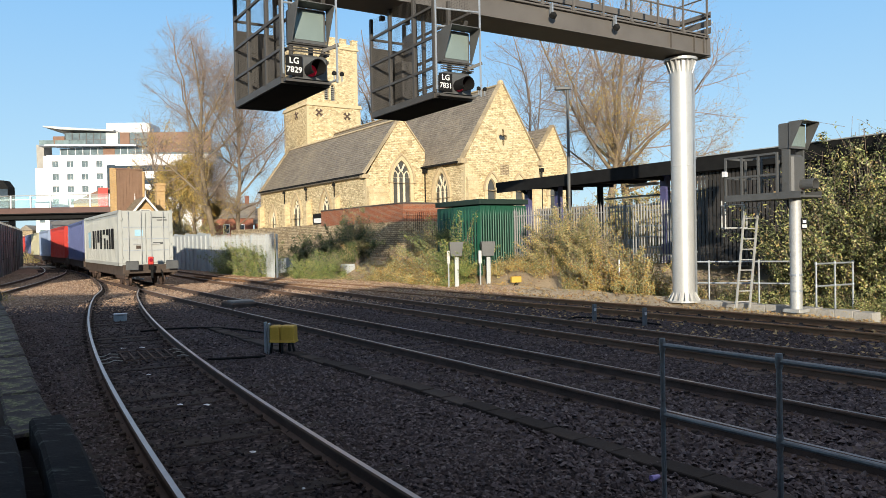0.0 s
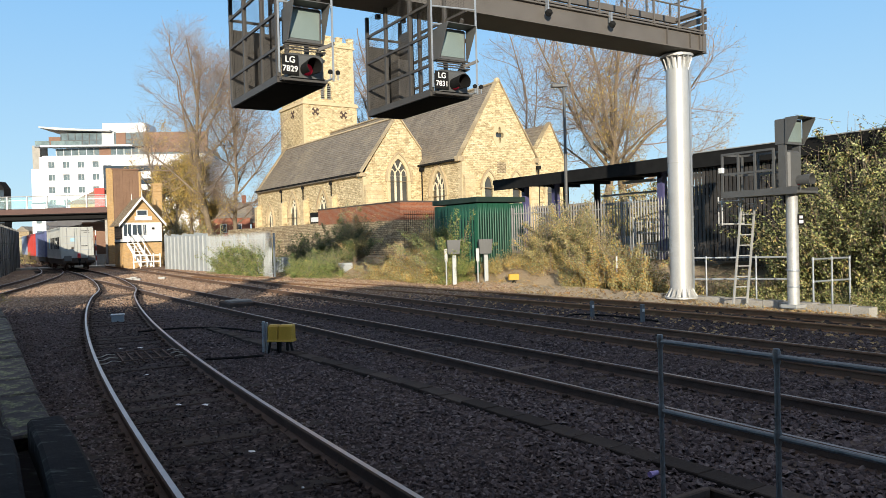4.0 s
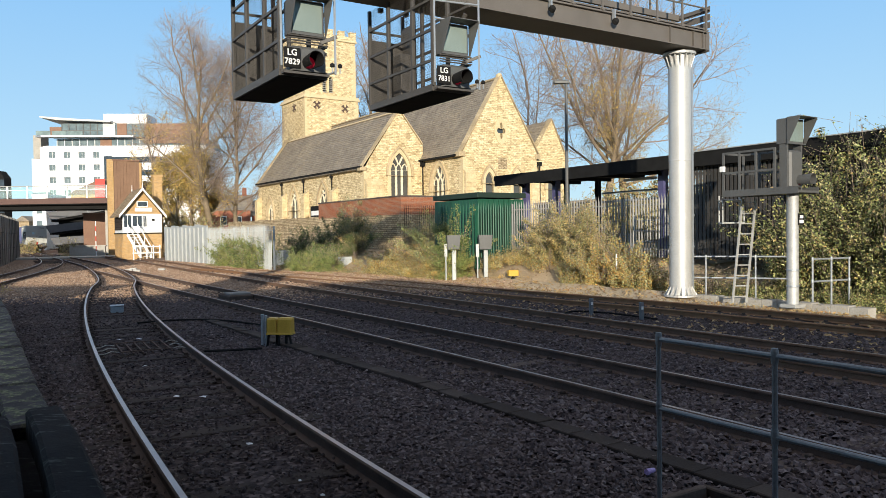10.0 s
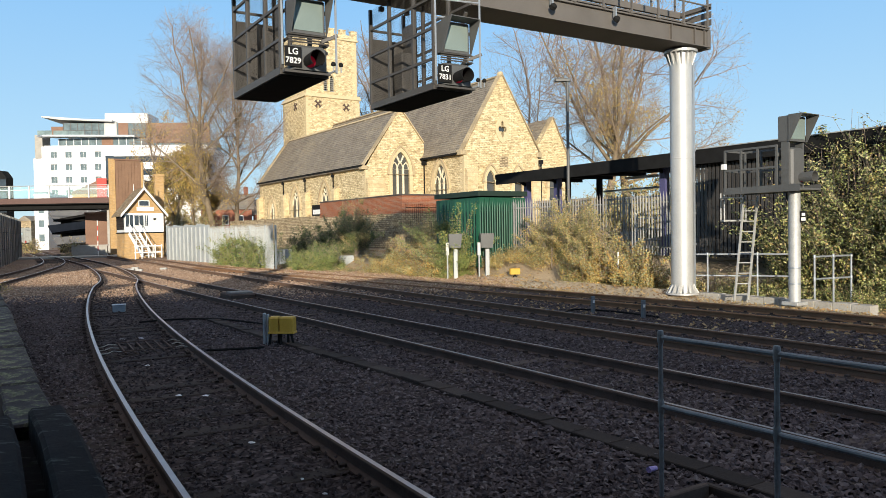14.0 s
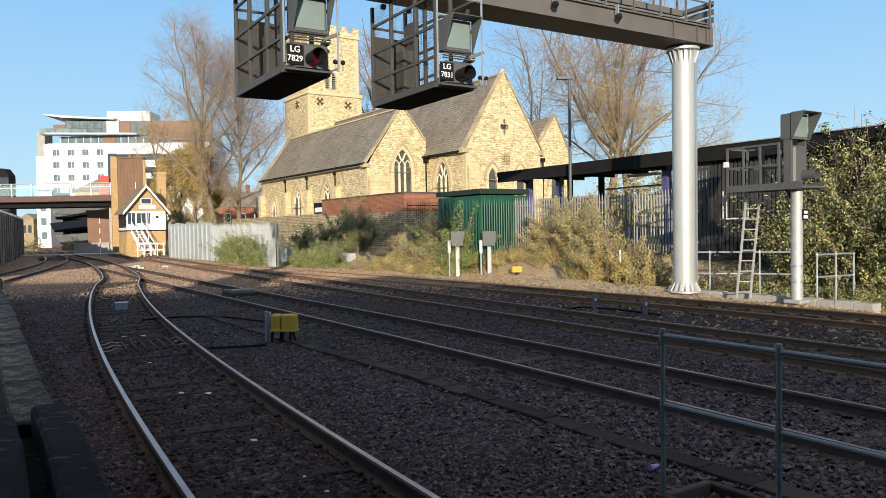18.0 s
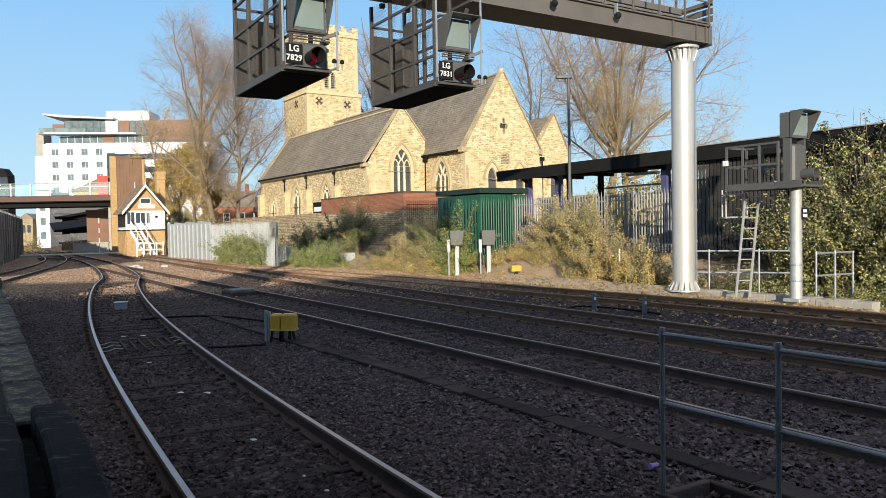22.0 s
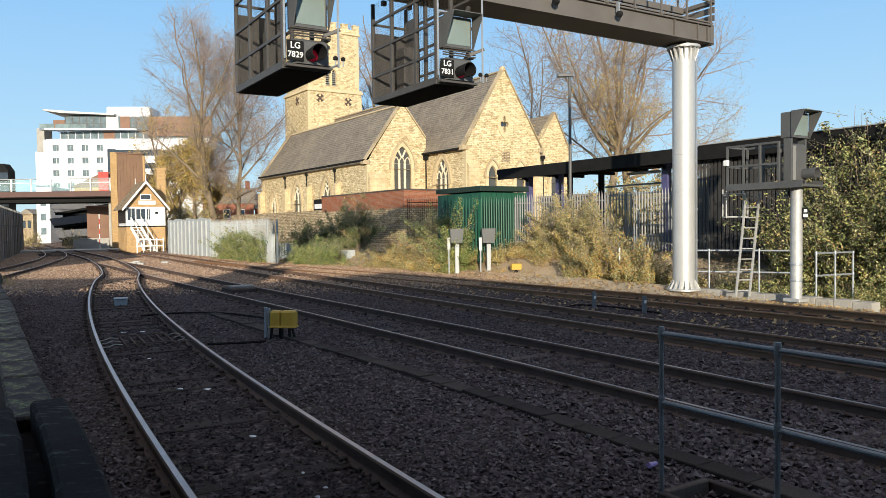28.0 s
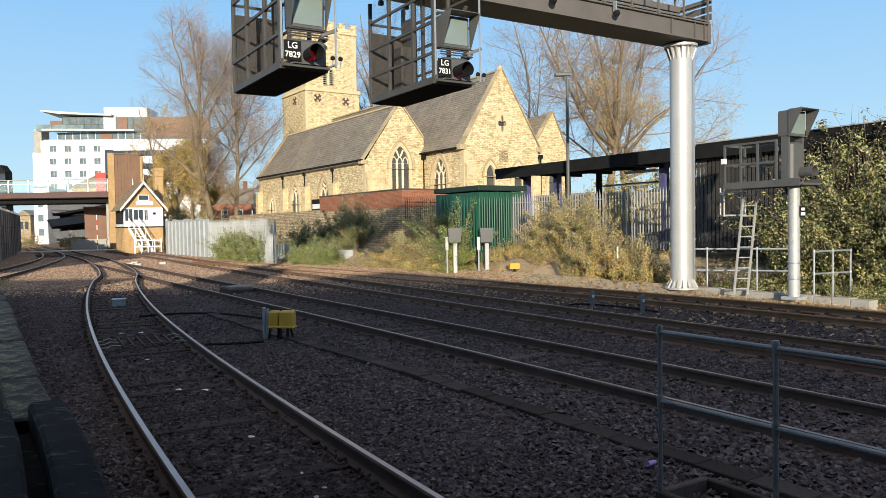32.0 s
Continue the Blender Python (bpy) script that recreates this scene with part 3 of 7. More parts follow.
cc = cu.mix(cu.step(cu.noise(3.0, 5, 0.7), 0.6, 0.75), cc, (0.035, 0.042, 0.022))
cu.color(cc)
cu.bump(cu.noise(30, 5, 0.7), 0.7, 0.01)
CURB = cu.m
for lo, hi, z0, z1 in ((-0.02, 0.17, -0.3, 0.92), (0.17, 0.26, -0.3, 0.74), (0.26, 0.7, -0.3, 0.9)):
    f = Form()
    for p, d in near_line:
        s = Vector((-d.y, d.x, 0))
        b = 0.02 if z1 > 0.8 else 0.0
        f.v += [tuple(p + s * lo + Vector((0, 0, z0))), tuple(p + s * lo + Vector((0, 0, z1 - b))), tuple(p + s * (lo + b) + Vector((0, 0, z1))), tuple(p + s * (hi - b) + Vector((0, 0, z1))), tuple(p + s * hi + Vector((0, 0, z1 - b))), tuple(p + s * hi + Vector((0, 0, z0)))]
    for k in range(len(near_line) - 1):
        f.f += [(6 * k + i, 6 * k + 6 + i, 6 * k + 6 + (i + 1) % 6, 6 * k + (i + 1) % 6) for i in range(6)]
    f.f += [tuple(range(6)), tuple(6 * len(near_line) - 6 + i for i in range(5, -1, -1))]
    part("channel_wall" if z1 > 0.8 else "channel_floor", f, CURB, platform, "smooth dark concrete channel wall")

# pale walkway along the far cess
CESS = plain("trodden_dirt", (0.36, 0.28, 0.19), (0.56, 0.46, 0.33), 1.6, 0.95, 0, 0.7, 22, 0.02)
cw = Form()
for k in range(44):
    p = ACROSS * 16.1 + ALONG * (-8 + k)
    lip, nxt = (-0.15 + 0.02 * math.sin(q * 2.3) for q in (k, k + 1))
    back, far = (-0.14 + 0.24 * ease((q - 20) / 4) + 0.02 * math.sin(q * 1.7) for q in (k, k + 1))
    cw.add([(0, 0, -0.35), (1.1, 0, -0.35), (1.1, 1, -0.35), (0, 1, -0.35), (0, 0, lip), (1.1, 0, back), (1.1, 1, far), (0, 1, nxt)],
           [(3, 2, 1, 0), (4, 5, 6, 7), (0, 1, 5, 4), (1, 2, 6, 5), (2, 3, 7, 6), (3, 0, 4, 7)], Matrix.Translation(p) @ pose(0, 0, 0, 0, 0, RAILWAY))
solid("cess_walkway", cw, CESS, Matrix(), "pale trodden dirt path sloping up beside the rusty track", "path", kind="structure")

# ---- the church ----
from mathutils.geometry import tessellate_polygon


def panel(outer, holes, lo, hi, axis="y"):
    """A wall drawn as an outline with openings, of the thickness lo to hi along an axis."""
    f = Form()
    loops = [outer] + holes
    put = {"y": lambda a, b, c: (a, c, b), "x": lambda a, b, c: (c, a, b)}[axis]
    flat = [p for lp in loops for p in lp]
    n = len(flat)
    tris = tessellate_polygon([[Vector((a, b, 0)) for a, b in lp] for lp in loops])
    f.v = [put(a, b, lo) for a, b in flat] + [put(a, b, hi) for a, b in flat]
    f.f = [tuple(t) for t in tris] + [tuple(i + n for i in t[::-1]) for t in tris]
    k = 0
    for lp in loops:
        m = len(lp)
        f.f += [(k + i, k + (i + 1) % m, n + k + (i + 1) % m, n + k + i) for i in range(m)]
        k += m
    return f


def lancet(cx, w, z0, z1, n=7, point=1.15):
    """Outline of a pointed arch: w wide, from z0 up to the point at z1."""
    r = w * point
    h = math.sqrt(max(1e-4, r * r - (r - w / 2) ** 2))
    zs = z1 - h
    left = []
    a1 = math.acos((r - w / 2) / r)
    for i in range(n + 1):
        a = a1 * i / n
        left.append((cx + w / 2 - r + r * math.cos(a), zs + r * math.sin(a)))   # right flank, upward
    right = [(2 * cx - x, z) for x, z in left[:-1]][::-1]
    return [(cx - w / 2, z0), (cx + w / 2, z0)] + left + right


def ring(outer, inner, lo, hi, axis):
    return panel(outer, [inner], lo, hi, axis)


def church_window(parent, cx, w, z0, z1, at, axis, lights=2, into=1):
    """A pointed window: stone surround, glass and mullions, in a wall whose outer face lies at `at`."""
    s = -1 if into > 0 else 1
    a, b = sorted((at + s * 0.06, at - s * 0.14))
    win = part("window", ring(lancet(cx, w + 0.56, z0 - 0.2, z1 + 0.36), lancet(cx, w, z0, z1), a, b, axis), ASHLAR, parent, "pointed window with a pale dressed stone surround")
    a, b = sorted((at + s * 0.15, at - s * 0.02))
    rim = ring(lancet(cx, w + 0.86, z1 - w * 1.15, z1 + 0.54), lancet(cx, w + 0.58, z1 - w * 1.15 - 0.01, z1 + 0.37), a, b, axis)
    part("hood_mould", rim, WEATHERED, win, "weathered stone drip mould")
    a, b = sorted((at - s * 0.12, at - s * 0.15))
    part("pane", panel(lancet(cx, w + 0.05, z0 - 0.02, z1 + 0.02), [], a, b, axis), GLASS_C, win, "dull grey leaded glass")
    a, b = at - s * 0.03, at - s * 0.118
    a, b = min(a, b), max(a, b)
    spring = z1 - w * 0.85
    for k in range(1, lights):
        x = cx - w / 2 + w * k / lights
        mu = Form()
        mu.prism([(x - 0.075, z0), (x + 0.075, z0), (x + 0.075, spring), (x - 0.075, spring)], a, b, axis)
        part("mullion", mu, TRACERY, win)
    if lights > 1:
        tr = Form()
        lw = w / lights
        for k in range(lights):
            c = cx - w / 2 + lw * (k + 0.5)
            o, i = lancet(c, lw + 0.06, spring - 0.05, spring + lw * 1.0), lancet(c, lw - 0.1, spring - 0.06, spring + lw * 0.86)
            pn = panel(o, [[(x, max(z, spring - 0.04)) for x, z in i]], a, b, axis)
            tr.add(pn.v, pn.f)
        top = spring + lw
        for sgn in (-1, 1):
            tr.prism([(cx, top - 0.05), (cx + 0.1 * sgn, top - 0.05), (cx + sgn * w * 0.24, z1 - 0.32), (cx + sgn * w * 0.17, z1 - 0.25)], a, b, axis)
        part("tracery", tr, TRACERY, win)
    return win


def buttress(parent, x, y, wx, wy, top, dx, dy, foot=0.6):
    """A stepped buttress with a sloping head; (dx, dy) is the way in which it stands out."""
    f = Form()
    steps = [(foot, top * 0.55 + 0.3, 1.0), (top * 0.55 + 0.3, top, 0.62)]
    for z0, z1, k in steps:
        x0, x1 = sorted((x, x + dx * wx * k)) if dx else (x - wx / 2, x + wx / 2)
        y0, y1 = sorted((y, y + dy * wy * k)) if dy else (y - wy / 2, y + wy / 2)
        f.box(x0, x1, y0, y1, z0, z1)
        slope = 0.35
        if dy:
            o = y + dy * wy * k
            f.prism([(y, z1), (o, z1), (y, z1 + slope)], x0, x1, "x")
        else:
            o = x + dx * wx * k
            f.prism([(x, z1), (o, z1), (x, z1 + slope)], y0, y1, "y")
    return part("buttress", f, BLOCKS, parent, "buttress of pale dressed blocks")


def slate_slope(parent, xa, za, xb, zb, y0, y1, rows, drop=0.0):
    """One slope of a slate roof from the eave (xa, za) to the ridge (xb, zb): courses of slates that lap over one another."""
    f = Form()
    L = math.hypot(xb - xa, zb - za)
    ux, uz = (xb - xa) / L, (zb - za) / L
    nx, nz = (-uz, ux) if ux > 0 else (uz, -ux)
    over, under = [], []
    for k in range(rows):
        s0, s1 = L * k / rows, L * (k + 1) / rows
        over += [(xa + ux * s0 + nx * 0.045, za + uz * s0 + nz * 0.045), (xa + ux * s1 + nx * 0.022, za + uz * s1 + nz * 0.022)]
        under.append((xa + ux * s0 - nx * 0.05, za + uz * s0 - nz * 0.05))
    under.append((xb - nx * 0.05, zb - nz * 0.05))
    n = len(under)
    c = over + under
    for y in (y0, y1):
        f.v += [(x, y, z) for x, z in c]
    m = len(c)
    for i in range(2 * rows - 1):
        f.f.append((i, i + 1, m + i + 1, m + i))
    for i in range(rows):
        f.f += [(2 * rows + i, 2 * rows + i + 1, m + 2 * rows + i + 1, m + 2 * rows + i)]
        for o in (0, m):
            f.f.append((o + 2 * i, o + 2 * i + 1, o + 2 * rows + i + 1, o + 2 * rows + i))
            if i:
                f.f.append((o + 2 * i - 1, o + 2 * i, o + 2 * rows + i))
    f.f += [(0, 2 * rows, m + 2 * rows, m), (2 * rows - 1, m - 1, 2 * m - 1, m + 2 * rows - 1)]
    return part("roof", f, ROOF, parent, "dark weathered slate roof slope")


rf = Mat("slate_roof", 0.7)
rb = rf.n("ShaderNodeTexBrick")
sep = rf.n("ShaderNodeSeparateXYZ")
rf.link(rf.co, sep.inputs[0])
cmb = rf.n("ShaderNodeCombineXYZ")
rf.link(sep.outputs["Y"], cmb.inputs[0])
rf.link(sep.outputs["Z"], cmb.inputs[1])
rf.link(cmb.outputs[0], rb.inputs["Vector"])
rb.inputs["Scale"].default_value = 1.0
rb.inputs["Brick Width"].default_value, rb.inputs["Row Height"].default_value = 0.34, 0.155
rb.inputs["Mortar Size"].default_value = 0.006
rb.inputs["Color1"].default_value, rb.inputs["Color2"].default_value = rgb((0.19, 0.16, 0.128)), rgb((0.3, 0.26, 0.21))
rb.inputs["Mortar"].default_value = rgb((0.06, 0.05, 0.042))
rc = rf.mix(0.5, rb.outputs["Color"], rf.ramp(rf.noise(1.6, 7, 0.75), [(0.3, (0.14, 0.115, 0.09)), (0.5, (0.25, 0.215, 0.17)), (0.75, (0.38, 0.34, 0.27))]))
rc = rf.mix(rf.step(rf.noise(2.5, 6, 0.75), 0.6, 0.72), rc, (0.2, 0.185, 0.1))
rc = rf.mix(0.8, rc, rf.ramp(rf.noise(0.35, 5, 0.7), [(0.3, (0.72, 0.7, 0.68)), (0.5, (1, 1, 1)), (0.7, (1.22, 1.18, 1.05))]), "MULTIPLY")
rc = rf.mix(0.55, rc, rf.ramp(rf.noise(5.5, 4, 0.8, (1, 1, 2.5)), [(0.35, (0.55, 0.53, 0.5)), (0.65, (1.3, 1.28, 1.2))]), "MULTIPLY")
rf.color(rc)
rf.bump(rf.noise(14, 5), 0.5, 0.015)
ROOF = rf.m

church = thing("church", pose(-5.48, 54, 0, 0, 0, CHURCH_TURN), "old honey coloured stone church with slate roofs and a square tower", "church")
T = 0.5
# long side wall of the aisle
part("aisle_wall", panel([(0, 0.3), (21.8, 0.3), (21.8, 6.76), (0, 6.76)], [lancet(q, 1.55, 2.3, 5.75) for q in (7.0, 13.0, 18.6)], 0, T, "x"), CHURCH, church)
for q in (7.0, 13.0):
    church_window(church, q, 1.55, 2.3, 5.75, 0.0, "x", 2)
church_window(church, 18.6, 1.2, 2.3, 5.0, 0.0, "x", 2)
for q in (4.7, 10.2, 15.0, 21.3):
    buttress(church, 0.0, q, 0.75, 0.6, 5.2, -1, 0)
part("eaves_course", Form().box(-0.12, 0.02, 0, 21.8, 6.56, 6.74), ASHLAR, church)
part("gutter", Form().prism([(-0.34, 6.72), (-0.16, 6.72), (-0.16, 6.86), (-0.34, 6.86)], -0.05, 21.8), BLACK, church, "black iron gutter")
for q in (5.25, 10.75, 15.6):
    part("drainpipe", Form().bar((-0.2, q, 6.75), (-0.12, q, 6.35), 0.05).bar((-0.1, q, 6.4), (-0.1, q, 0.8), 0.05).box(-0.24, -0.04, q - 0.1, q + 0.1, 6.3, 6.5), BLACK, church, "dark iron drainpipe")
# gable of the aisle
part("aisle_gable", panel([(0.503, 0.3), (5.13, 0.3), (5.13, 8.6), (3.04, 11.15), (0.503, 7.45)], [lancet(3.0, 1.5, 4.2, 7.95)], 0, T), CHURCH, church)
part("aisle_corner", Form().prism([(-0.004, 0.3), (0.5, 0.3), (0.5, 7.44), (-0.004, 6.72)], -0.004, 0.0), CHURCH, church)
church_window(church, 3.0, 1.5, 4.2, 7.95, 0.0, "y", 3)
part("aisle_end_gable", Form().prism([(0.5, 0.3), (5.13, 0.3), (5.13, 8.6), (3.04, 11.15), (0.5, 7.4)], 21.3, 21.8), CHURCH, church)


def gable_coping(parent, pts, y0, y1):
    for (xa, za), (xb, zb) in zip(pts, pts[1:]):
        n = max(3, int(math.hypot(xb - xa, zb - za) / 0.75))
        for k in range(n):
            a, b = k / n + 0.004, (k + 1) / n - 0.004
            ax, az, bx, bz = xa + (xb - xa) * a, za + (zb - za) * a, xa + (xb - xa) * b, za + (zb - za) * b
            part("coping_stone", Form().prism([(ax, az - 0.02), (bx, bz - 0.02), (bx, bz + 0.08), (ax, az + 0.08)], y0, y1), WEATHERED, parent)


gable_coping(church, [(-0.2, 6.75), (3.04, 11.25), (5.1, 8.7)], -0.1, 0.42)
gable_coping(church, [(-0.2, 6.75), (3.04, 11.25)], 21.4, 21.95)
part("kneeler", Form().bevel_box(-0.34, 0.2, -0.08, 0.46, 6.52, 6.82, 0.05), WEATHERED, church)
part("apex_stone", Form().bevel_box(2.9, 3.18, -0.1, 0.4, 11.1, 11.4, 0.08), ASHLAR, church)
slate_slope(church, -0.28, 6.62, 3.04, 11.12, 0.43, 21.39, 24)
slate_slope(church, 5.3, 8.3, 3.04, 11.12, 0.43, 21.39, 14)
part("ridge", Form().prism([(2.84, 11.03), (3.04, 11.2), (3.24, 11.03), (3.04, 10.95)], 0.43, 21.39), WEATHERED, church, "weathered stone ridge")
buttress(church, 0.75, 0.0, 1.5, 0.55, 5.6, 0, -1)
# nave
part("nave_side_wall", panel([(-4.78, 0.3), (0.0, 0.3), (0.0, 7.67), (-4.78, 7.67)], [lancet(-2.25, 1.7, 3.6, 6.95)], 5.13, 5.13 + T, "x"), CHURCH, church)
church_window(church, -2.25, 1.7, 3.6, 6.95, 5.13, "x", 3)
part("nave_upper_wall", Form().box(5.13, 5.63, 0.5, 22.9, 6.5, 7.67), CHURCH, church)
nave_holes = [lancet(7.48, 0.75, 2.8, 6.3, 6, 0.8), lancet(10.1, 0.75, 2.8, 6.3, 6, 0.8)]
foil = []
for i in range(40):
    a = 2 * math.pi * i / 40
    r = 0.2 + 0.34 * abs(math.cos(2 * a)) ** 1.2
    foil.append((8.62 + r * math.cos(a) * 0.72, 9.35 + r * math.sin(a) * 1.15))
part("nave_gable", panel([(5.13, 0.3), (12.1, 0.3), (12.1, 7.9), (8.62, 13.35), (5.13, 7.67)], nave_holes + [foil], -5.28, -4.78), CHURCH, church)
for x in (7.48, 10.1):
    church_window(church, x, 0.75, 2.8, 6.3, -5.28, "y", 1)
vesica = [(8.62 + 0.62 * math.sin(2 * math.pi * i / 28) * (0.75 + 0.25 * abs(math.sin(2 * math.pi * i / 28))), 9.35 + 1.0 * math.cos(2 * math.pi * i / 28)) for i in range(28)]
qf = part("quatrefoil_window", panel(vesica, [foil], -5.34, -5.16), ASHLAR, church, "small four-lobed window in a pale stone frame")
part("pane", Form().prism(foil, -5.05, -5.0), GLASS, qf)
part("blocked_opening", Form().prism([(8.35, 6.55), (9.15, 6.55), (9.15, 7.35), (8.35, 7.35)], -5.3, -5.2), RUBBLE, church)
gable_coping(church, [(4.9, 7.55), (8.62, 13.45), (12.3, 7.75)], -5.38, -4.86)
part("apex_stone", Form().bevel_box(8.46, 8.78, -5.36, -4.9, 13.3, 13.6, 0.09), ASHLAR, church)
part("kneeler", Form().bevel_box(4.78, 5.3, -5.38, -4.74, 7.32, 7.68, 0.05), WEATHERED, church)
part("kneeler", Form().bevel_box(11.95, 12.45, -5.38, -4.74, 7.42, 7.8, 0.05), WEATHERED, church)
slate_slope(church, 4.85, 7.45, 8.62, 13.3, -4.85, 22.8, 32)
slate_slope(church, 12.4, 7.4, 8.62, 13.3, -4.85, 22.8, 20)
part("ridge", Form().prism([(8.4, 13.2), (8.62, 13.38), (8.84, 13.2), (8.62, 13.1)], -4.84, 22.8), WEATHERED, church, "weathered stone ridge")
part("gutter", Form().box(4.72, 4.9, -4.9, 0.0, 7.36, 7.5), BLACK, church, "black iron gutter")
part("drainpipe", Form().bar((4.95, -0.25, 7.4), (4.95, -0.25, 0.8), 0.06).box(4.8, 5.1, -0.4, -0.1, 7.0, 7.3), BLACK, church, "dark iron drainpipe")
part("nave_far_wall", Form().box(11.6, 12.1, -4.78, 22.9, 0.3, 7.67), CHURCH, church)
buttress(church, 5.6, -5.28, 0.9, 0.55, 6.1, 0, -1)
buttress(church, 11.7, -5.28, 0.8, 0.5, 5.6, 0, -1)
# low gabled annexe on the other side
part("annexe_gable", panel([(12.45, 0.3), (15.6, 0.3), (15.6, 7.5), (14.0, 10.6), (12.45, 8.6)], [lancet(14.0, 0.9, 3.2, 6.2)], -4.9, -4.5), CHURCH, church)
church_window(church, 14.0, 0.9, 3.2, 6.2, -4.9, "y", 1)
part("annexe_wall", Form().box(15.2, 15.6, -4.5, 12, 0.3, 7.5), CHURCH, church)
gable_coping(church, [(12.5, 8.5), (14.0, 10.65), (15.75, 7.4)], -5.0, -4.5)
slate_slope(church, 15.85, 7.25, 14.0, 10.55, -4.48, 12, 14)
slate_slope(church, 12.3, 7.9, 14.0, 10.55, -4.48, 12, 10)
part("drainpipe", Form().bar((12.3, -5.4, 7.2), (12.3, -5.4, 0.8), 0.05).box(12.15, 12.45, -5.5, -5.25, 6.9, 7.2), BLACK, church, "dark iron drainpipe with a hopper head")
# tower
part("tower_base", panel([(5.5, 0.3), (11.7, 0.3), (11.7, 16.2), (5.5, 16.2)], [], 22.9, 29.1), CHURCH, church, "plain square lower stage of the tower")
part("string_course", Form().prism([(5.35, 16.05), (11.85, 16.05), (11.7, 16.42), (5.5, 16.42)], 22.75, 29.25), ASHLAR, church)
bel = [lancet(x, 0.5, 16.75, 18.5, 5, 0.9) for x in (7.85, 8.6)]
part("belfry_wall", panel([(5.65, 16.42), (11.5, 16.42), (11.5, 22.3), (5.65, 22.3)], bel, 23.05, 23.5), CHURCH, church)
part("belfry_wall", panel([(23.5, 16.42), (28.95, 16.42), (28.95, 22.3), (23.5, 22.3)], [lancet(26.2, 0.8, 16.75, 18.5)], 5.65, 6.1, "x"), CHURCH, church)
part("belfry_wall", Form().box(11.05, 11.5, 23.5, 28.95, 16.42, 22.3), CHURCH, church)
part("belfry_wall", Form().box(6.1, 11.05, 28.5, 28.95, 16.42, 22.3), CHURCH, church)
for x in (7.85, 8.6):
    lv = part("louvre", Form().box(x - 0.27, x + 0.27, 23.4, 23.44, 16.7, 18.55), BLACK, church, "dark louvred belfry opening")
    for k in range(7):
        z = 16.8 + k * 0.22
        part("slat", Form().prism([(23.12, z), (23.32, z + 0.14), (23.34, z + 0.12), (23.14, z - 0.02)], x - 0.25, x + 0.25, "x"), GALV_OLD, lv)
part("belfry_shaft", Form().bar((8.225, 23.0, 16.75), (8.225, 23.0, 18.2), 0.1, n=8), ASHLAR, church)
part("tower_roof", Form().box(6.1, 11.05, 23.5, 28.5, 22.0, 22.2), ROOF, church)
part("parapet_course", Form().prism([(5.5, 22.3), (11.65, 22.3), (11.65, 22.46), (5.5, 22.46)], 22.9, 29.1), ASHLAR, church)
n = 5
for k in range(n):
    w = 6.0 / (2 * n - 1)
    a = 5.57 + 2 * k * w
    part("merlon", Form().box(a, a + w, 22.98, 23.4, 22.9, 23.35).box(a - 0.04, a + w + 0.04, 22.94, 23.44, 23.35, 23.43), CHURCH, church)
    b = 23.0 + 2 * k * w
    part("merlon", Form().box(5.57, 5.97, b + 0.45, b + w + 0.2, 22.9, 23.35), CHURCH, church)
part("parapet", Form().box(5.57, 11.57, 22.98, 23.4, 22.46, 22.9).box(5.57, 5.97, 23.4, 29, 22.46, 22.9).box(11.2, 11.57, 23.4, 29, 22.46, 22.9).box(5.97, 11.2, 28.6, 29, 22.46, 22.9), CHURCH, church)


def tie_plate(m):
    f = Form()
    for k in range(4):
        r = pose(0, 0, 0, 0, 45 + 90 * k, 0)
        f.box(-0.09, 0.09, -0.05, 0.0, 0.0, 0.42, r).box(-0.17, 0.17, -0.055, 0.005, 0.34, 0.46, r)
    f.box(-0.14, 0.14, -0.07, 0, -0.14, 0.14)
    return part("tie_plate", f, RAIL_SIDE, church, "dark iron cross-shaped tie plate", m=m @ Matrix.Scale(0.95, 4))


QUOIN = [Form().bevel_box(-0.02, 0.52, -0.02, 0.27, 0.006, 0.3, 0.012).mesh("quoin", ASHLAR), Form().bevel_box(-0.02, 0.27, -0.02, 0.52, 0.006, 0.3, 0.012).mesh("quoin", ASHLAR)]


def quoins(x, y, z0, z1, turn):
    """Long and short corner blocks, a little proud of both walls."""
    for k in range(int((z1 - z0) / 0.306)):
        part("quoin", QUOIN[k % 2], None, church, m=pose(x, y, z0 + 0.306 * k, 0, 0, turn))


for x, y, z0, z1, turn in ((-0.004, -0.004, 2.4, 6.6, 0), (5.13, -5.28, 2.4, 7.3, 0), (12.1, -5.28, 2.4, 7.5, 90), (5.5, 22.9, 8.0, 16.0, 0), (11.7, 22.9, 9.6, 16.0, 90),
                           (5.65, 23.05, 16.45, 22.2, 0), (11.5, 23.05, 16.45, 22.2, 90), (15.6, -4.9, 2.4, 7.3, 90), (0.0, 21.8, 2.4, 6.6, -90)):
    quoins(x, y, z0, z1, turn)

tie_plate(pose(6.85, 22.9, 15.35))
tie_plate(pose(10.1, 22.9, 15.2))
tie_plate(pose(5.5, 25.6, 15.3, 0, 0, -90))

# ---- churchyard wall, green hut, fences ----
wall = thing("churchyard_wall", pose(-1.93, 44, 0, 0, 0, CHURCH_TURN), "old rubble stone boundary wall topped with red brick", "wall")
part("stone_base", Form().box(-0.45, 0, 0, 32, -0.3, 3.02), RUBBLE, wall, "weathered rubble stone")
part("stone_base", Form().box(0.0, 5.5, 0, 0.45, -0.3, 3.02), RUBBLE, wall, "weathered rubble stone")
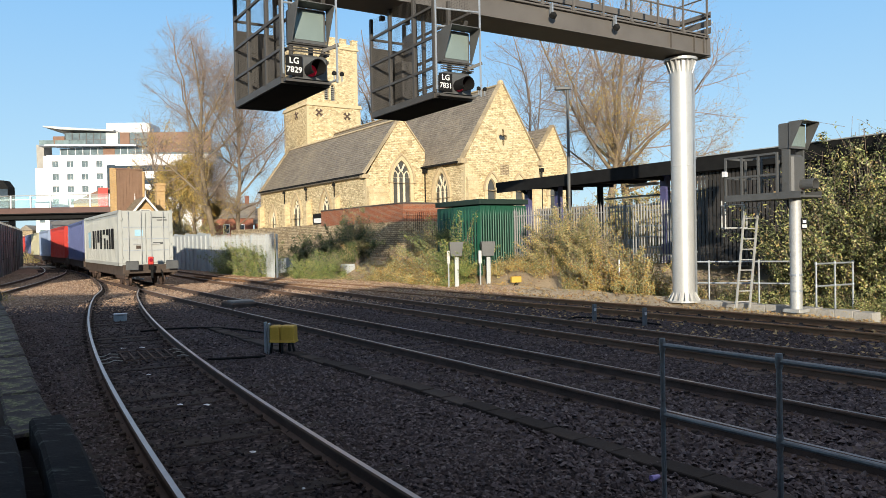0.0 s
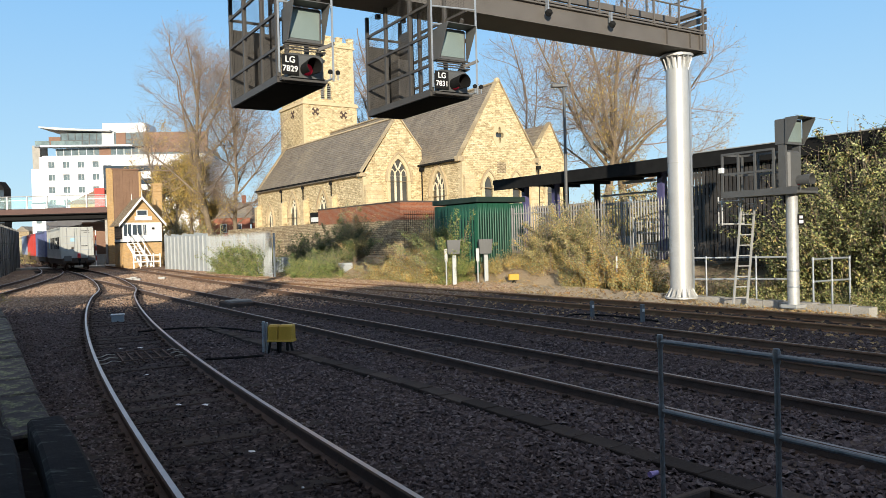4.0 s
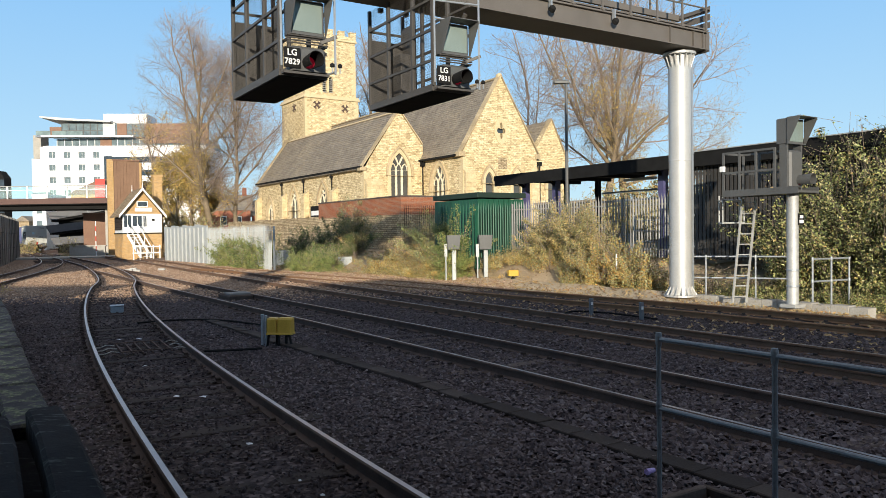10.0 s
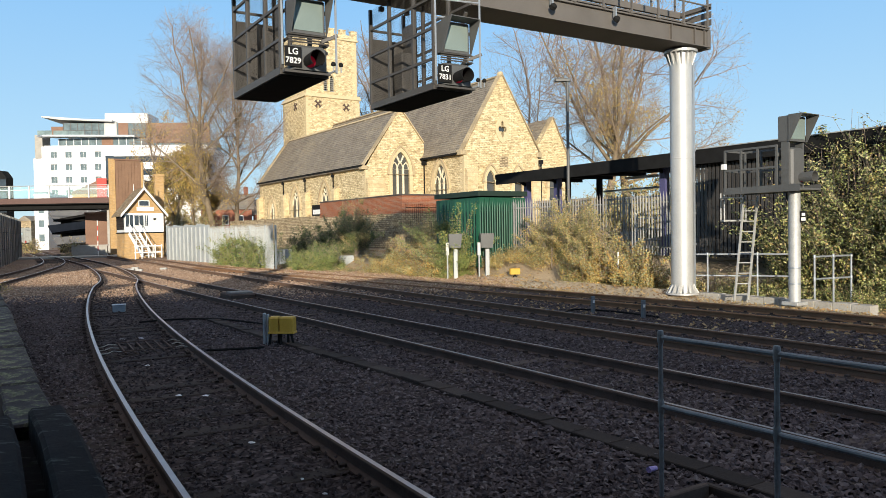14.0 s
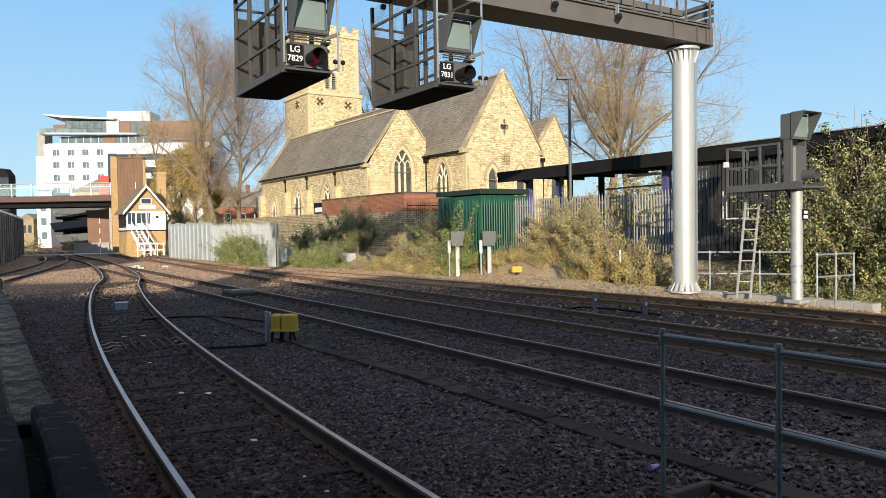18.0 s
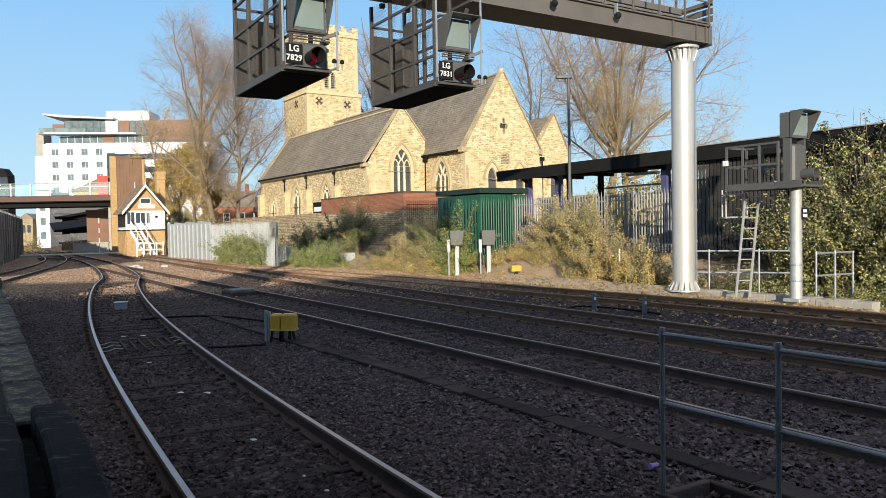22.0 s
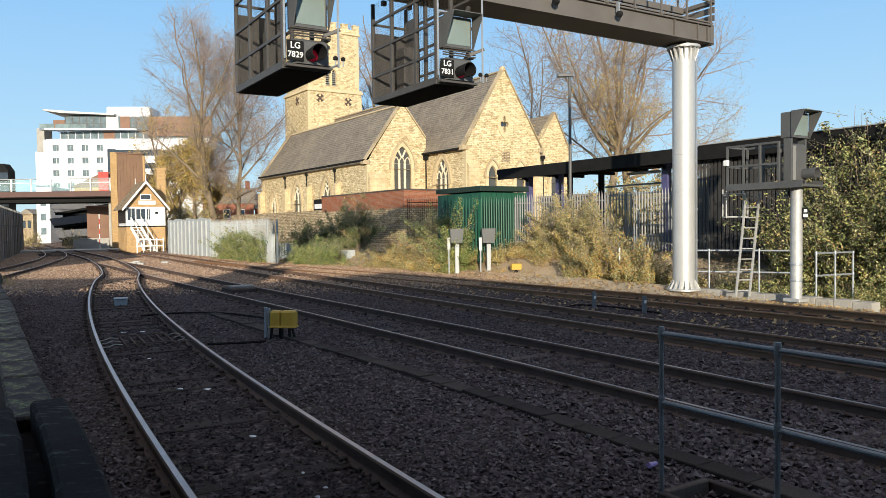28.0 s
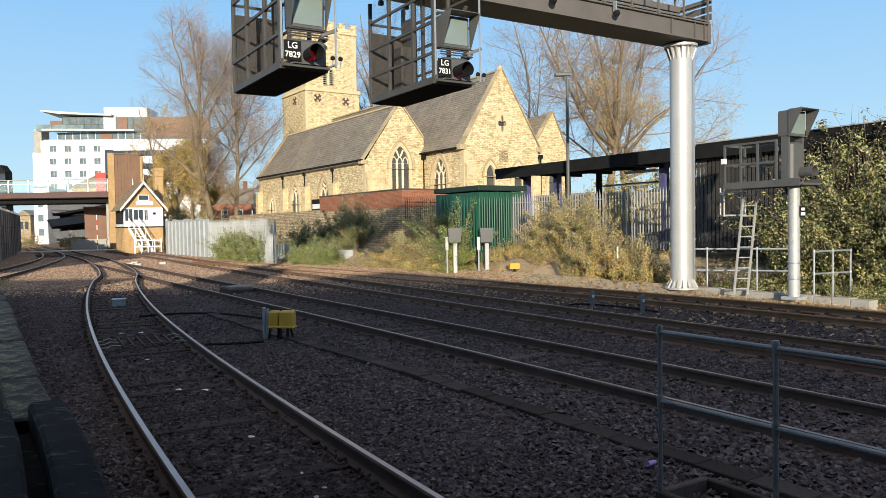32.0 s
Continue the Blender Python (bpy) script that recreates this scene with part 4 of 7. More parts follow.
part("brick_top", Form().box(-0.42, -0.02, 0.02, 11.6, 3.02, 4.08), BRICK, wall, "red brick courses")
part("brick_top", Form().box(-0.02, 5.5, 0.02, 0.42, 3.02, 4.08), BRICK, wall, "red brick courses")
COPING_D = plain("dark_coping_brick", (0.06, 0.05, 0.045), (0.11, 0.09, 0.08), 3, 0.9, 0, 0.4, 30, 0.004, 0.2)
rng = random.Random(2)
for k in range(29):
    part("coping_stone", Form().bevel_box(-0.48, 0.02, 11.62 + 0.7 * k, 12.3 + 0.7 * k, 3.02, 3.13 + rng.uniform(0, 0.03), 0.02), RUBBLE, wall)
for k in range(16):
    part("coping_brick", Form().bevel_box(-0.46, 0.03, 0.45 + 0.7 * k, 1.13 + 0.7 * k, 4.08, 4.17, 0.02), COPING_D, wall)
for k in range(8):
    part("coping_brick", Form().bevel_box(-0.46 + 0.7 * k, 0.22 + 0.7 * k, -0.03, 0.44, 4.08, 4.17, 0.02), COPING_D, wall)

board = thing("notice_board", pose(-1.93, 44, 0, 0, 0, CHURCH_TURN) @ pose(-0.2, 12.4, 3.13), "dark notice board with a pale panel on the wall", "notice board")
part("frame", Form().box(-0.05, 0.05, -1.1, 1.0, 0.0, 0.85), BLACK, board)
part("pale_panel", Form().box(-0.07, -0.052, -0.9, 0.8, 0.16, 0.5), WHITE, board)


def railing(m, length, top, label):
    """Upright dark iron bars between two rails."""
    t = thing("iron_railing", m, label, "railing")
    n = int(length / 0.14)
    for k in range(n + 1):
        x = length * k / n
        part("bar", Form().bar((x, 0, 0), (x, 0, top), 0.011, n=5).add([(x - 0.02, 0, top), (x + 0.02, 0, top), (x, 0, top + 0.1), (x, 0.02, top)], [(0, 1, 2), (1, 3, 2), (3, 0, 2), (0, 3, 1)]), BLACK, t)
    for z in (0.2, top - 0.15):
        part("rail", Form().box(0, length, -0.02, 0.02, z - 0.02, z + 0.02), BLACK, t)
    return t


railing(pose(-1.95, 40.9, 0.75, 0, 0, CHURCH_TURN), 4.2, 2.65, "dark iron railings in front of the brick wall")

FELT = plain("dark_felt", (0.006, 0.02, 0.014), (0.012, 0.03, 0.022), 2, 0.8)
hut = thing("green_hut", pose(1.62, 31.0, 0, 0, 0, RAILWAY), "dark green metal lineside hut with a flat roof", "hut")
part("hut_body", Form().box(0.06, 2.5, 0.06, 3.5, 0.75, 3.32), GREEN, hut)
for k in range(9):
    part("wall_panel", Form().prism([(0.02 + 0.275 * k, 0.82), (0.27 + 0.275 * k, 0.82), (0.27 + 0.275 * k, 3.3), (0.02 + 0.275 * k, 3.3)], 0.02, 0.06), GREEN, hut)
for k in range(12):
    part("wall_panel", Form().prism([(0.08 + 0.285 * k, 0.82), (0.34 + 0.285 * k, 0.82), (0.34 + 0.285 * k, 3.3), (0.08 + 0.285 * k, 3.3)], 0.02, 0.06, "x"), GREEN, hut)
part("hut_roof", Form().bevel_box(-0.04, 2.58, -0.04, 3.58, 3.38, 3.6, 0.03), FELT, hut, "overhanging dark green roof slab")
part("hut_base", Form().box(-0.1, 2.6, -0.1, 3.6, 0.3, 0.76), CONCRETE, hut, "concrete footing")

PALE = Form().prism([(-0.034, 0.014), (-0.014, -0.012), (0.014, -0.012), (0.034, 0.014), (0.012, 0.0), (-0.012, 0.0)], 0.0, 0.9, "z")
PALE.add([(-0.034, 0.014, 0.9), (-0.014, -0.012, 0.9), (0.014, -0.012, 0.9), (0.034, 0.014, 0.9), (0, 0, 1.0)], [(0, 1, 4), (1, 2, 4), (2, 3, 4), (3, 0, 4)])


def palisade(a, b, z, top, material, label, gap=0.152, posts=2.75):
    """A palisade fence from a to b: posts, two rails and a row of pointed pales, each a piece of its own."""
    d = Vector((b[0] - a[0], b[1] - a[1], 0))
    t = thing("palisade_fence", pose(a[0], a[1], z, 0, 0, math.degrees(math.atan2(d.y, d.x))), label, "fence", "palisade fences")
    L = d.length
    me = PALE.mesh("pale", material)
    n = int(L / gap)
    for k in range(n):
        part("pale", me, None, t, m=Matrix.Translation((gap * (k + 0.5), -0.03, 0.05)) @ Matrix.Diagonal((1, 1, top - 0.05, 1)))
    for h in (0.35, top - 0.4):
        part("rail", Form().box(0, L, -0.012, 0.0, h - 0.025, h + 0.025).box(0, L, -0.012, 0.03, h + 0.015, h + 0.025), material, t)
    for k in range(int(L / posts) + 2):
        x = min(L, k * posts)
        part("post", Form().box(x - 0.03, x + 0.03, 0.03, 0.13, -0.4, top - 0.15), material, t)
    return t


FENCE_G = plain("green_fence", (0.008, 0.065, 0.036), (0.015, 0.095, 0.055), 3, 0.5, 0, 0.1)
palisade((0.05, 31.2), (1.55, 30.2), 0.8, 2.35, FENCE_G, "dark green steel palisade fence beside the hut")
palisade((1.55, 30.2), (3.1, 31.7), 0.8, 2.35, FENCE_G, "green steel palisade fence in front of the hut")
FENCE_Z = plain("dull_zinc", (0.2, 0.2, 0.195), (0.32, 0.32, 0.31), 5, 0.6, 0.35, 0.2, 60, 0.001)
palisade((3.1, 31.7), (6.95, 28.1), 0.85, 2.4, FENCE_Z, "galvanised steel palisade fence behind the bushes", 0.125)
palisade((6.95, 28.1), (11.5, 22.6), 0.85, 2.4, FENCE_Z, "galvanised steel palisade fence under the canopy", 0.125)

# pale sheeted fence by the signal box and its palisade end
sheet = thing("sheet_fence", pose(-16.25, 51.6, -0.3, 0, 0, 126.0), "tall pale painted sheet metal fence", "fence")
for k in range(11):
    rib = Form()
    for j in range(5):
        x = 0.97 * k + 0.194 * j
        rib.prism([(x, 0), (x + 0.02, -0.012), (x + 0.174, -0.012), (x + 0.19, 0), (x + 0.19, 0.02), (x, 0.02)], 0.05, 2.92 + 0.05 * ((k * 7) % 3), "z")
    part("sheet", rib, FENCE_W, sheet)
    part("post", Form().box(0.97 * k - 0.04, 0.97 * k + 0.04, 0.02, 0.12, 0, 2.8), FENCE_W, sheet)
palisade((-16.2, 51.5), (-9.3, 40.9), -0.2, 2.75, FENCE_W, "pale painted palisade fence behind bushes", 0.17)

# ---- signal gantry ----
def letters(parent, text, size, material, m, name="lettering"):
    """Flat letters in the built-in typeface, centred on the pose m (its x to the right, its y upwards)."""
    cu = bpy.data.curves.new(name, "FONT")
    cu.body, cu.size, cu.align_x, cu.align_y, cu.extrude, cu.offset = text, size, "CENTER", "CENTER", 0.002, size * 0.015
    cu.resolution_u = 3
    ob = bpy.data.objects.new(name, cu)
    scene.collection.objects.link(ob)
    dg = bpy.context.evaluated_depsgraph_get()
    dg.update()
    me = bpy.data.meshes.new_from_object(ob.evaluated_get(dg))
    bpy.data.objects.remove(ob)
    me.materials.clear()
    me.materials.append(material)
    return part(name, me, None, parent, m=m)


FACE = pose(0, 0, 0, 90, 0, 0)       # lays x-y writing upright, to be read from -y
RED_LAMP = Mat("red_signal_lens", 0.2)
RED_LAMP.color(RED_LAMP.ramp(RED_LAMP.noise(30, 2), [(0.3, (0.16, 0.005, 0.015)), (0.7, (0.26, 0.01, 0.03))]))
RED_LAMP.b.inputs["Emission Color"].default_value = rgb((1.0, 0.03, 0.08))
RED_LAMP.b.inputs["Emission Strength"].default_value = 0.06
SCREEN = plain("indicator_screen", (0.15, 0.19, 0.175), (0.21, 0.26, 0.24), 1.5, 0.25, 0, 0)

gantry = thing("signal_gantry", pose(6.9, 21.03, 0, 0, 0, RAILWAY), "grey brown steel signal gantry spanning the tracks on a silver column", "gantry")
col = part("column", Form().turned([(0.31, 0.12), (0.31, 6.55)], 40), COLUMN, gantry, "smooth silver painted steel column", smooth=True)
part("base_plate", Form().turned([(0.46, 0.0), (0.46, 0.05), (0.31, 0.05), (0.31, 0.12)], 24), COLUMN, gantry)
for k in range(16):
    r = pose(0, 0, 0, 0, 0, 22.5 * k)
    part("stiffener", Form().add([(0.31, -0.012, 0.05), (0.45, -0.012, 0.05), (0.31, -0.012, 0.3), (0.31, 0.012, 0.05), (0.45, 0.012, 0.05), (0.31, 0.012, 0.3)], [(0, 1, 2), (5, 4, 3), (0, 3, 4, 1), (1, 4, 5, 2), (2, 5, 3, 0)], r), COLUMN, gantry)
    part("stiffener", Form().add([(0.31, -0.012, 6.85), (0.43, -0.012, 6.85), (0.31, -0.012, 6.5), (0.31, 0.012, 6.85), (0.43, 0.012, 6.85), (0.31, 0.012, 6.5)], [(0, 2, 1), (5, 3, 4), (0, 1, 4, 3), (1, 2, 5, 4), (2, 0, 3, 5)], r), COLUMN, gantry)
part("head_plate", Form().turned([(0.31, 6.55), (0.31, 6.86), (0.46, 6.86), (0.46, 6.93)], 24), COLUMN, gantry)
part("weld_seam", Form().turned([(0.313, 3.86), (0.316, 3.87), (0.316, 3.89), (0.313, 3.9)], 40), COLUMN, gantry)
rising = Form().box(0.36, 0.44, -0.12, -0.02, 0.1, 6.8)
cond = part("conduit", rising, GALV, gantry, "grey cable conduit up the column")
for z in (0.5, 1.4, 2.3, 3.2, 4.1, 5.0, 5.9):
    part("clip", Form().box(0.3, 0.46, -0.13, -0.01, z, z + 0.05), GALV, cond)
part("main_beam", Form().box(-18.5, 0.5, -0.5, 0.5, 6.98, 7.46), GANTRY, gantry, "grey brown box girder")
part("end_plate", Form().box(0.5, 0.65, -0.52, 0.52, 6.95, 7.5), GANTRY, gantry)
part("lower_flange", Form().box(-18.5, 0.6, -0.56, -0.5, 6.98, 7.01), GANTRY, gantry)
part("upper_flange", Form().box(-18.5, 0.5, -0.58, -0.5, 7.45, 7.49), GANTRY, gantry)
for x in (-0.05, 0.35, -1.0, -16.5):
    part("web_stiffener", Form().box(x - 0.012, x + 0.012, -0.56, -0.502, 7.01, 7.45), GANTRY, gantry)
part("walkway", Form().box(-18.5, 0.5, -0.55, 0.55, 7.53, 7.57), GANTRY, gantry)
for k in range(20):
    x = 0.45 - 1.0 * k
    for y in (-0.57, 0.57):
        po = part("guard_post", Form().box(x - 0.025, x + 0.025, y - 0.02, y + 0.02, 7.47, 8.66), GANTRY, gantry)
        part("foot_bracket", Form().box(x - 0.06, x + 0.06, y - 0.03, y + 0.03, 7.49, 7.53), GANTRY, po)
for y in (-0.57, 0.57):
    for z in (8.12, 8.64):
        part("guard_rail", Form().bar((0.6, y, z), (-18.5, y, z), 0.022), GANTRY, gantry)
for z in (7.62, 7.84, 8.06):
    part("screen_board", Form().box(-18.5, 0.6, 0.6, 0.5, z, z + 0.17), GANTRY, gantry)
    part("screen_board", Form().box(0.63, 0.65, -0.55, 0.6, z, z + 0.17), GANTRY, gantry)
for z in (8.12, 8.64):
    part("guard_rail", Form().bar((0.6, -0.57, z), (0.6, 0.57, z), 0.022), GANTRY, gantry)
for x in (-3.2, -5.3, -11.2):
    lamp = part("floodlight", Form().turned([(0.05, -0.02), (0.085, 0.0), (0.085, 0.09), (0.04, 0.13)], 12, pose(x, -0.63, 7.2, 50, 0, 0)), BLACK, gantry, "small round black floodlight")
    part("bracket", Form().box(x - 0.02, x + 0.02, -0.66, -0.56, 7.3, 7.55), GALV, lamp)
# the other leg, out of the picture
part("column", Form().turned([(0.31, -0.2), (0.31, 6.93)], 24, pose(-18.0, 0, 0)), COLUMN, gantry, smooth=True)


def hooded_indicator(parent, x0, x1, y, z0, z1, out):
    """A route indicator: a body with a pale screen inside a deep sloping hood that opens towards -y."""
    body = part("route_indicator", Form().bevel_box(x0, x1, y, y + 0.3, z0, z1, 0.02), SIGNAL_GREY, parent, "grey route indicator with a deep hood")
    part("screen", Form().box(x0 + 0.05, x1 - 0.05, y - 0.012, y, z0 + 0.05, z1 - 0.05), SCREEN, body, "pale greenish blank screen")
    a, b = y, y - out
    hood = Form()
    hood.box(x0 - 0.02, x1 + 0.02, b, a, z1, z1 + 0.015)
    for x in (x0 - 0.02, x1 + 0.005):
        hood.prism([(a, z0), (a, z1), (b, z1), (b, z1 - 0.03), (a - out * 0.12, z0)], x, x + 0.015, "x")
    hood.box(x0 - 0.02, x1 + 0.02, a - out * 0.12, a, z0 - 0.015, z0)
    part("hood", hood, SIGNAL_GREY, body, "dark grey visor")
    return body


def lamp_head(parent, x0, x1, y, z0, z1, lx, lz, shade=BLACK):
    """A colour-light head: a rounded grey housing, a red lens and a black tubular hood."""
    body = part("signal_head", Form().bevel_box(x0, x1, y, y + 0.28, z0, z1, 0.05), SIGNAL_GREY, parent, "grey signal head showing red")
    part("lens", Form().turned([(0.105, 0), (0.105, 0.012), (0.06, 0.03)], 20, pose(lx, y - 0.002, lz, 90, 0, 0)), RED_LAMP.m, body, "lit red lens")
    hood = Form()
    n = 18
    for k, (yy, r) in enumerate(((y, 0.125), (y - 0.36, 0.145))):
        for i in range(n):
            a = math.radians(-50 + 280 * i / (n - 1))
            hood.v += [(lx + r * math.cos(a), yy, lz + r * math.sin(a)), (lx + (r - 0.012) * math.cos(a), yy, lz + (r - 0.012) * math.sin(a))]
    w = 2 * n
    for i in range(n - 1):
        for j in (0, 1):
            hood.f.append((2 * i + j, 2 * i + 2 + j, w + 2 * i + 2 + j, w + 2 * i + j))
        hood.f += [(2 * i, 2 * i + 2, 2 * i + 3, 2 * i + 1), (w + 2 * i, w + 2 * i + 2, w + 2 * i + 3, w + 2 * i + 1)]
    part("hood", hood, shade, body, "black tubular hood" if shade == BLACK else "grey tubular hood")
    return body


MESH_MAT = plain("mesh_steel", (0.03, 0.028, 0.026), (0.05, 0.046, 0.042), 3, 0.86, 0.0, 0)


def wire(f, a, b, c, d, pitch, r):
    """Fills the quadrilateral a-b-c-d with crossed wires."""
    a, b, c, d = (Vector(q) for q in (a, b, c, d))
    for p, q, s, t in ((a, b, d, c), (a, d, b, c)):
        n = int((q - p).length / pitch)
        for k in range(1, n):
            f.bar(p.lerp(q, k / n), s.lerp(t, k / n), r, n=3, cap=False)


def signal_cage(m, number, label):
    t = thing("hanging_signal", m, label, "railway signal", "signals on the gantry")
    W, L, z0, z1 = 0.86, 2.75, 4.74, 7.0
    floor = part("floor_tray", Form().box(0, W, 0, L, z0, z0 + 0.03).box(-0.03, 0, 0, L, z0, z0 + 0.13).box(W, W + 0.03, 0, L, z0, z0 + 0.13).box(0, W, L, L + 0.03, z0, z0 + 0.13).box(0, W * 0.3, -0.03, 0, z0, z0 + 0.1), CAGE, t, "dark steel floor tray")
    # added black sheet, painting the shaded underside of the tray
    part("floor_plate", Form().box(0.02, W - 0.02, 0.02, L - 0.02, z0 - 0.012, z0 - 0.004), BLACK, floor, "black plate that paints the shade under the tray")
    part("kick_plate", Form().box(0.0, 0.86, -0.16, -0.035, z0 + 0.02, z0 + 0.06), CAGE, floor)
    for y in (0.0, 0.8, 1.85, L):
        for x in (0.0, W):
            if y < 0.1 and x > 0:
                continue
            part("upright", Form().box(x - 0.035, x + 0.035, y - 0.035, y + 0.035, z0 + 0.1, z1), CAGE, t)
    for z in (5.34, 5.94, 6.54):
        for x in (-0.02, W + 0.02):
            part("side_rail", Form().box(x - 0.02, x + 0.02, 0, L, z - 0.025, z + 0.025), CAGE, t)
        part("end_rail", Form().box(0, W, L - 0.02, L + 0.02, z - 0.025, z + 0.025), CAGE, t)
    part("brace", Form().beam((W, 0.9, 4.85), (W, 0.1, 5.5), 0.06, 0.06).beam((W, 0.55, 5.2), (W, 0.0, 5.2), 0.05, 0.05), CAGE, t)
    part("brace", Form().beam((W, 0.5, 5.9), (W, 0.12, 6.4), 0.06, 0.06).beam((W, 0.5, 5.9), (W, 0.8, 6.4), 0.06, 0.06), CAGE, t)
    f = Form()
    wire(f, (0.0, 0, z0 + 0.1), (0.0, L, z0 + 0.1), (0.0, L, z1), (0.0, 0, z1), 0.05, 0.0019)
    part("wire_mesh", f, MESH_MAT, t, "fine dark wire mesh side", fix=False)
    f = Form()
    wire(f, (W, 0, z0 + 0.1), (W, L, z0 + 0.1), (W, L, z1), (W, 0, z1), 0.06, 0.0016)
    part("wire_mesh", f, MESH_MAT, t, "fine dark wire mesh side", fix=False)
    part("back_sheet", Form().box(0, W, L - 0.01, L + 0.01, z0 + 0.1, 6.35), CAGE, t, "solid dark sheet")
    part("side_sheet", Form().box(W - 0.03, W - 0.015, 2.2, L, z0 + 0.1, 6.7), CAGE, t, "solid dark sheet on the far side")
    for k, y in enumerate((2.4,)):
        part("equipment_case", Form().bevel_box(0.5, 0.78, y - 0.2, y + 0.2, 5.0 + 0.1 * k, 6.0, 0.02), CAGE, t)
    part("cable", Form().bar((0.3, 1.2, 4.8), (0.34, 1.3, 6.9), 0.02), BLACK, t)
    for x, y in ((0.1, 0.3), (0.1, 2.4), (0.75, 2.4)):
        part("hanger", Form().box(x - 0.05, x + 0.05, y - 0.05, y + 0.05, 6.9, 7.0), CAGE, t)
    hooded_indicator(t, 0.18, 0.83, -0.02, 5.5, 6.12, 0.36)
    lamp_head(t, 0.16, 0.84, -0.08, 4.84, 5.28, 0.5, 4.99)
    for k in range(4):
        part("bracket_bar", Form().bar((0.1, -0.08, 5.32 + 0.045 * k), (0.86, -0.1, 5.32 + 0.045 * k), 0.014), CAGE, t)
    arm = part("bracket_arm", Form().beam((0.72, -0.08, 5.36), (0.98, -0.24, 5.48), 0.03, 0.06), CAGE, t)
    part("rail_pipe", Form().bar((0.95, -0.22, 4.8), (0.95, -0.22, 6.9), 0.022).bar((0.86, 0, 4.82), (0.95, -0.22, 4.85), 0.02), GALV, t, "slim grey pipe")
    part("rail_pipe", Form().bar((0.0, -0.06, 4.9), (0.0, -0.06, 6.9), 0.02).bar((0.0, -0.06, 6.5), (0.95, -0.22, 6.5), 0.018).bar((0.0, -0.06, 6.15), (0.95, -0.22, 6.15), 0.018), GALV, t, "slim grey pipe")
    for x in (0.88, 1.03):
        cam_eye = part("camera_eye", Form().turned([(0.025, 0), (0.042, 0.015), (0.042, 0.055), (0.015, 0.08)], 12, pose(x, -0.24, 4.92)), BLACK, t, "small round black fitting on a pipe")
        part("stem", Form().bar((x, -0.24, 4.82), (x, -0.24, 4.93), 0.012), GALV, cam_eye)
    plate = part("number_plate", Form().bevel_box(0.02, 0.33, -0.12, -0.1, 4.87, 5.22, 0.003), BLACK, t, "black plate with white signal number")
    letters(plate, "LG", 0.155, WHITE, pose(0.175, -0.123, 5.13) @ FACE)
    letters(plate, number, 0.145, WHITE, pose(0.175, -0.123, 4.97) @ FACE)
    return t


signal_cage(pose(-2.76, 13.0, 0, 0, 0, RAILWAY), "7829", "hooded railway signal in a dark mesh cage hung from the gantry")
signal_cage(pose(-0.08, 14.6, 0, 0, 0, RAILWAY), "7831", "hooded railway signal in a dark mesh cage hung from the gantry")

# ---- the ground-mounted signal with its ladder ----
sg = thing("post_signal", pose(8.77, 18.22, 0, 0, 0, RAILWAY), "grey railway signal with a mesh landing on a galvanised post", "railway signal")
part("post", Form().turned([(0.15, 0.0), (0.14, 0.03), (0.14, 2.78)], 24), GALV_OLD, sg, "galvanised tubular post", smooth=True)
part("foot_plate", Form().bevel_box(-0.22, 0.22, -0.22, 0.22, -0.05, 0.03, 0.01), GALV_OLD, sg)
for z in (0.45, 0.85):
    part("band", Form().turned([(0.146, z), (0.15, z + 0.01), (0.15, z + 0.04), (0.146, z + 0.05)], 24), GALV, sg)
part("landing", Form().box(-0.42, 0.42, -0.42, 1.72, 2.78, 2.83).box(-0.44, -0.42, -0.42, 1.72, 2.76, 2.93).box(0.42, 0.44, -0.42, 1.72, 2.76, 2.93), SIGNAL_GREY, sg, "grey steel landing")
for y in (0.2, 0.72, 1.2, 1.68):
    for x in (-0.42, 0.42):
        part("guard_post", Form().box(x - 0.025, x + 0.025, y - 0.025, y + 0.025, 2.83, 3.92), SIGNAL_GREY, sg)
for x in (-0.42, 0.42):
    for z in (3.38, 3.9):
        part("guard_rail", Form().box(x - 0.022, x + 0.022, 0.18, 1.7, z - 0.025, z + 0.025), SIGNAL_GREY, sg)
for z in (3.38, 3.9):
    part("end_rail", Form().box(-0.42, 0.42, 1.68, 1.72, z - 0.025, z + 0.025), SIGNAL_GREY, sg)
hooded_indicator(sg, -0.34, 0.36, -0.08, 4.0, 4.62, 0.34)
lamp_head(sg, -0.26, 0.22, -0.12, 2.95, 3.84, 0.1, 3.1, SIGNAL_GREY)
part("mount", Form().box(-0.32, -0.26, -0.06, 0.14, 2.83, 4.1).box(0.26, 0.32, -0.06, 0.14, 2.83, 4.1), SIGNAL_GREY, sg)
pl = part("number_plate", Form().bevel_box(-0.02, 0.2, -0.18, -0.165, 2.0, 2.28, 0.003), BLACK, sg, "small black plate with white bars")
part("bar", Form().box(0.02, 0.16, -0.184, -0.181, 2.16, 2.23), WHITE, pl)
part("bar", Form().box(0.0, 0.18, -0.184, -0.181, 2.04, 2.12), WHITE, pl)
part("lamp_box", Form().bevel_box(-0.54, -0.44, 1.6, 1.72, 3.42, 3.56, 0.01), WHITE, sg, "small white box")

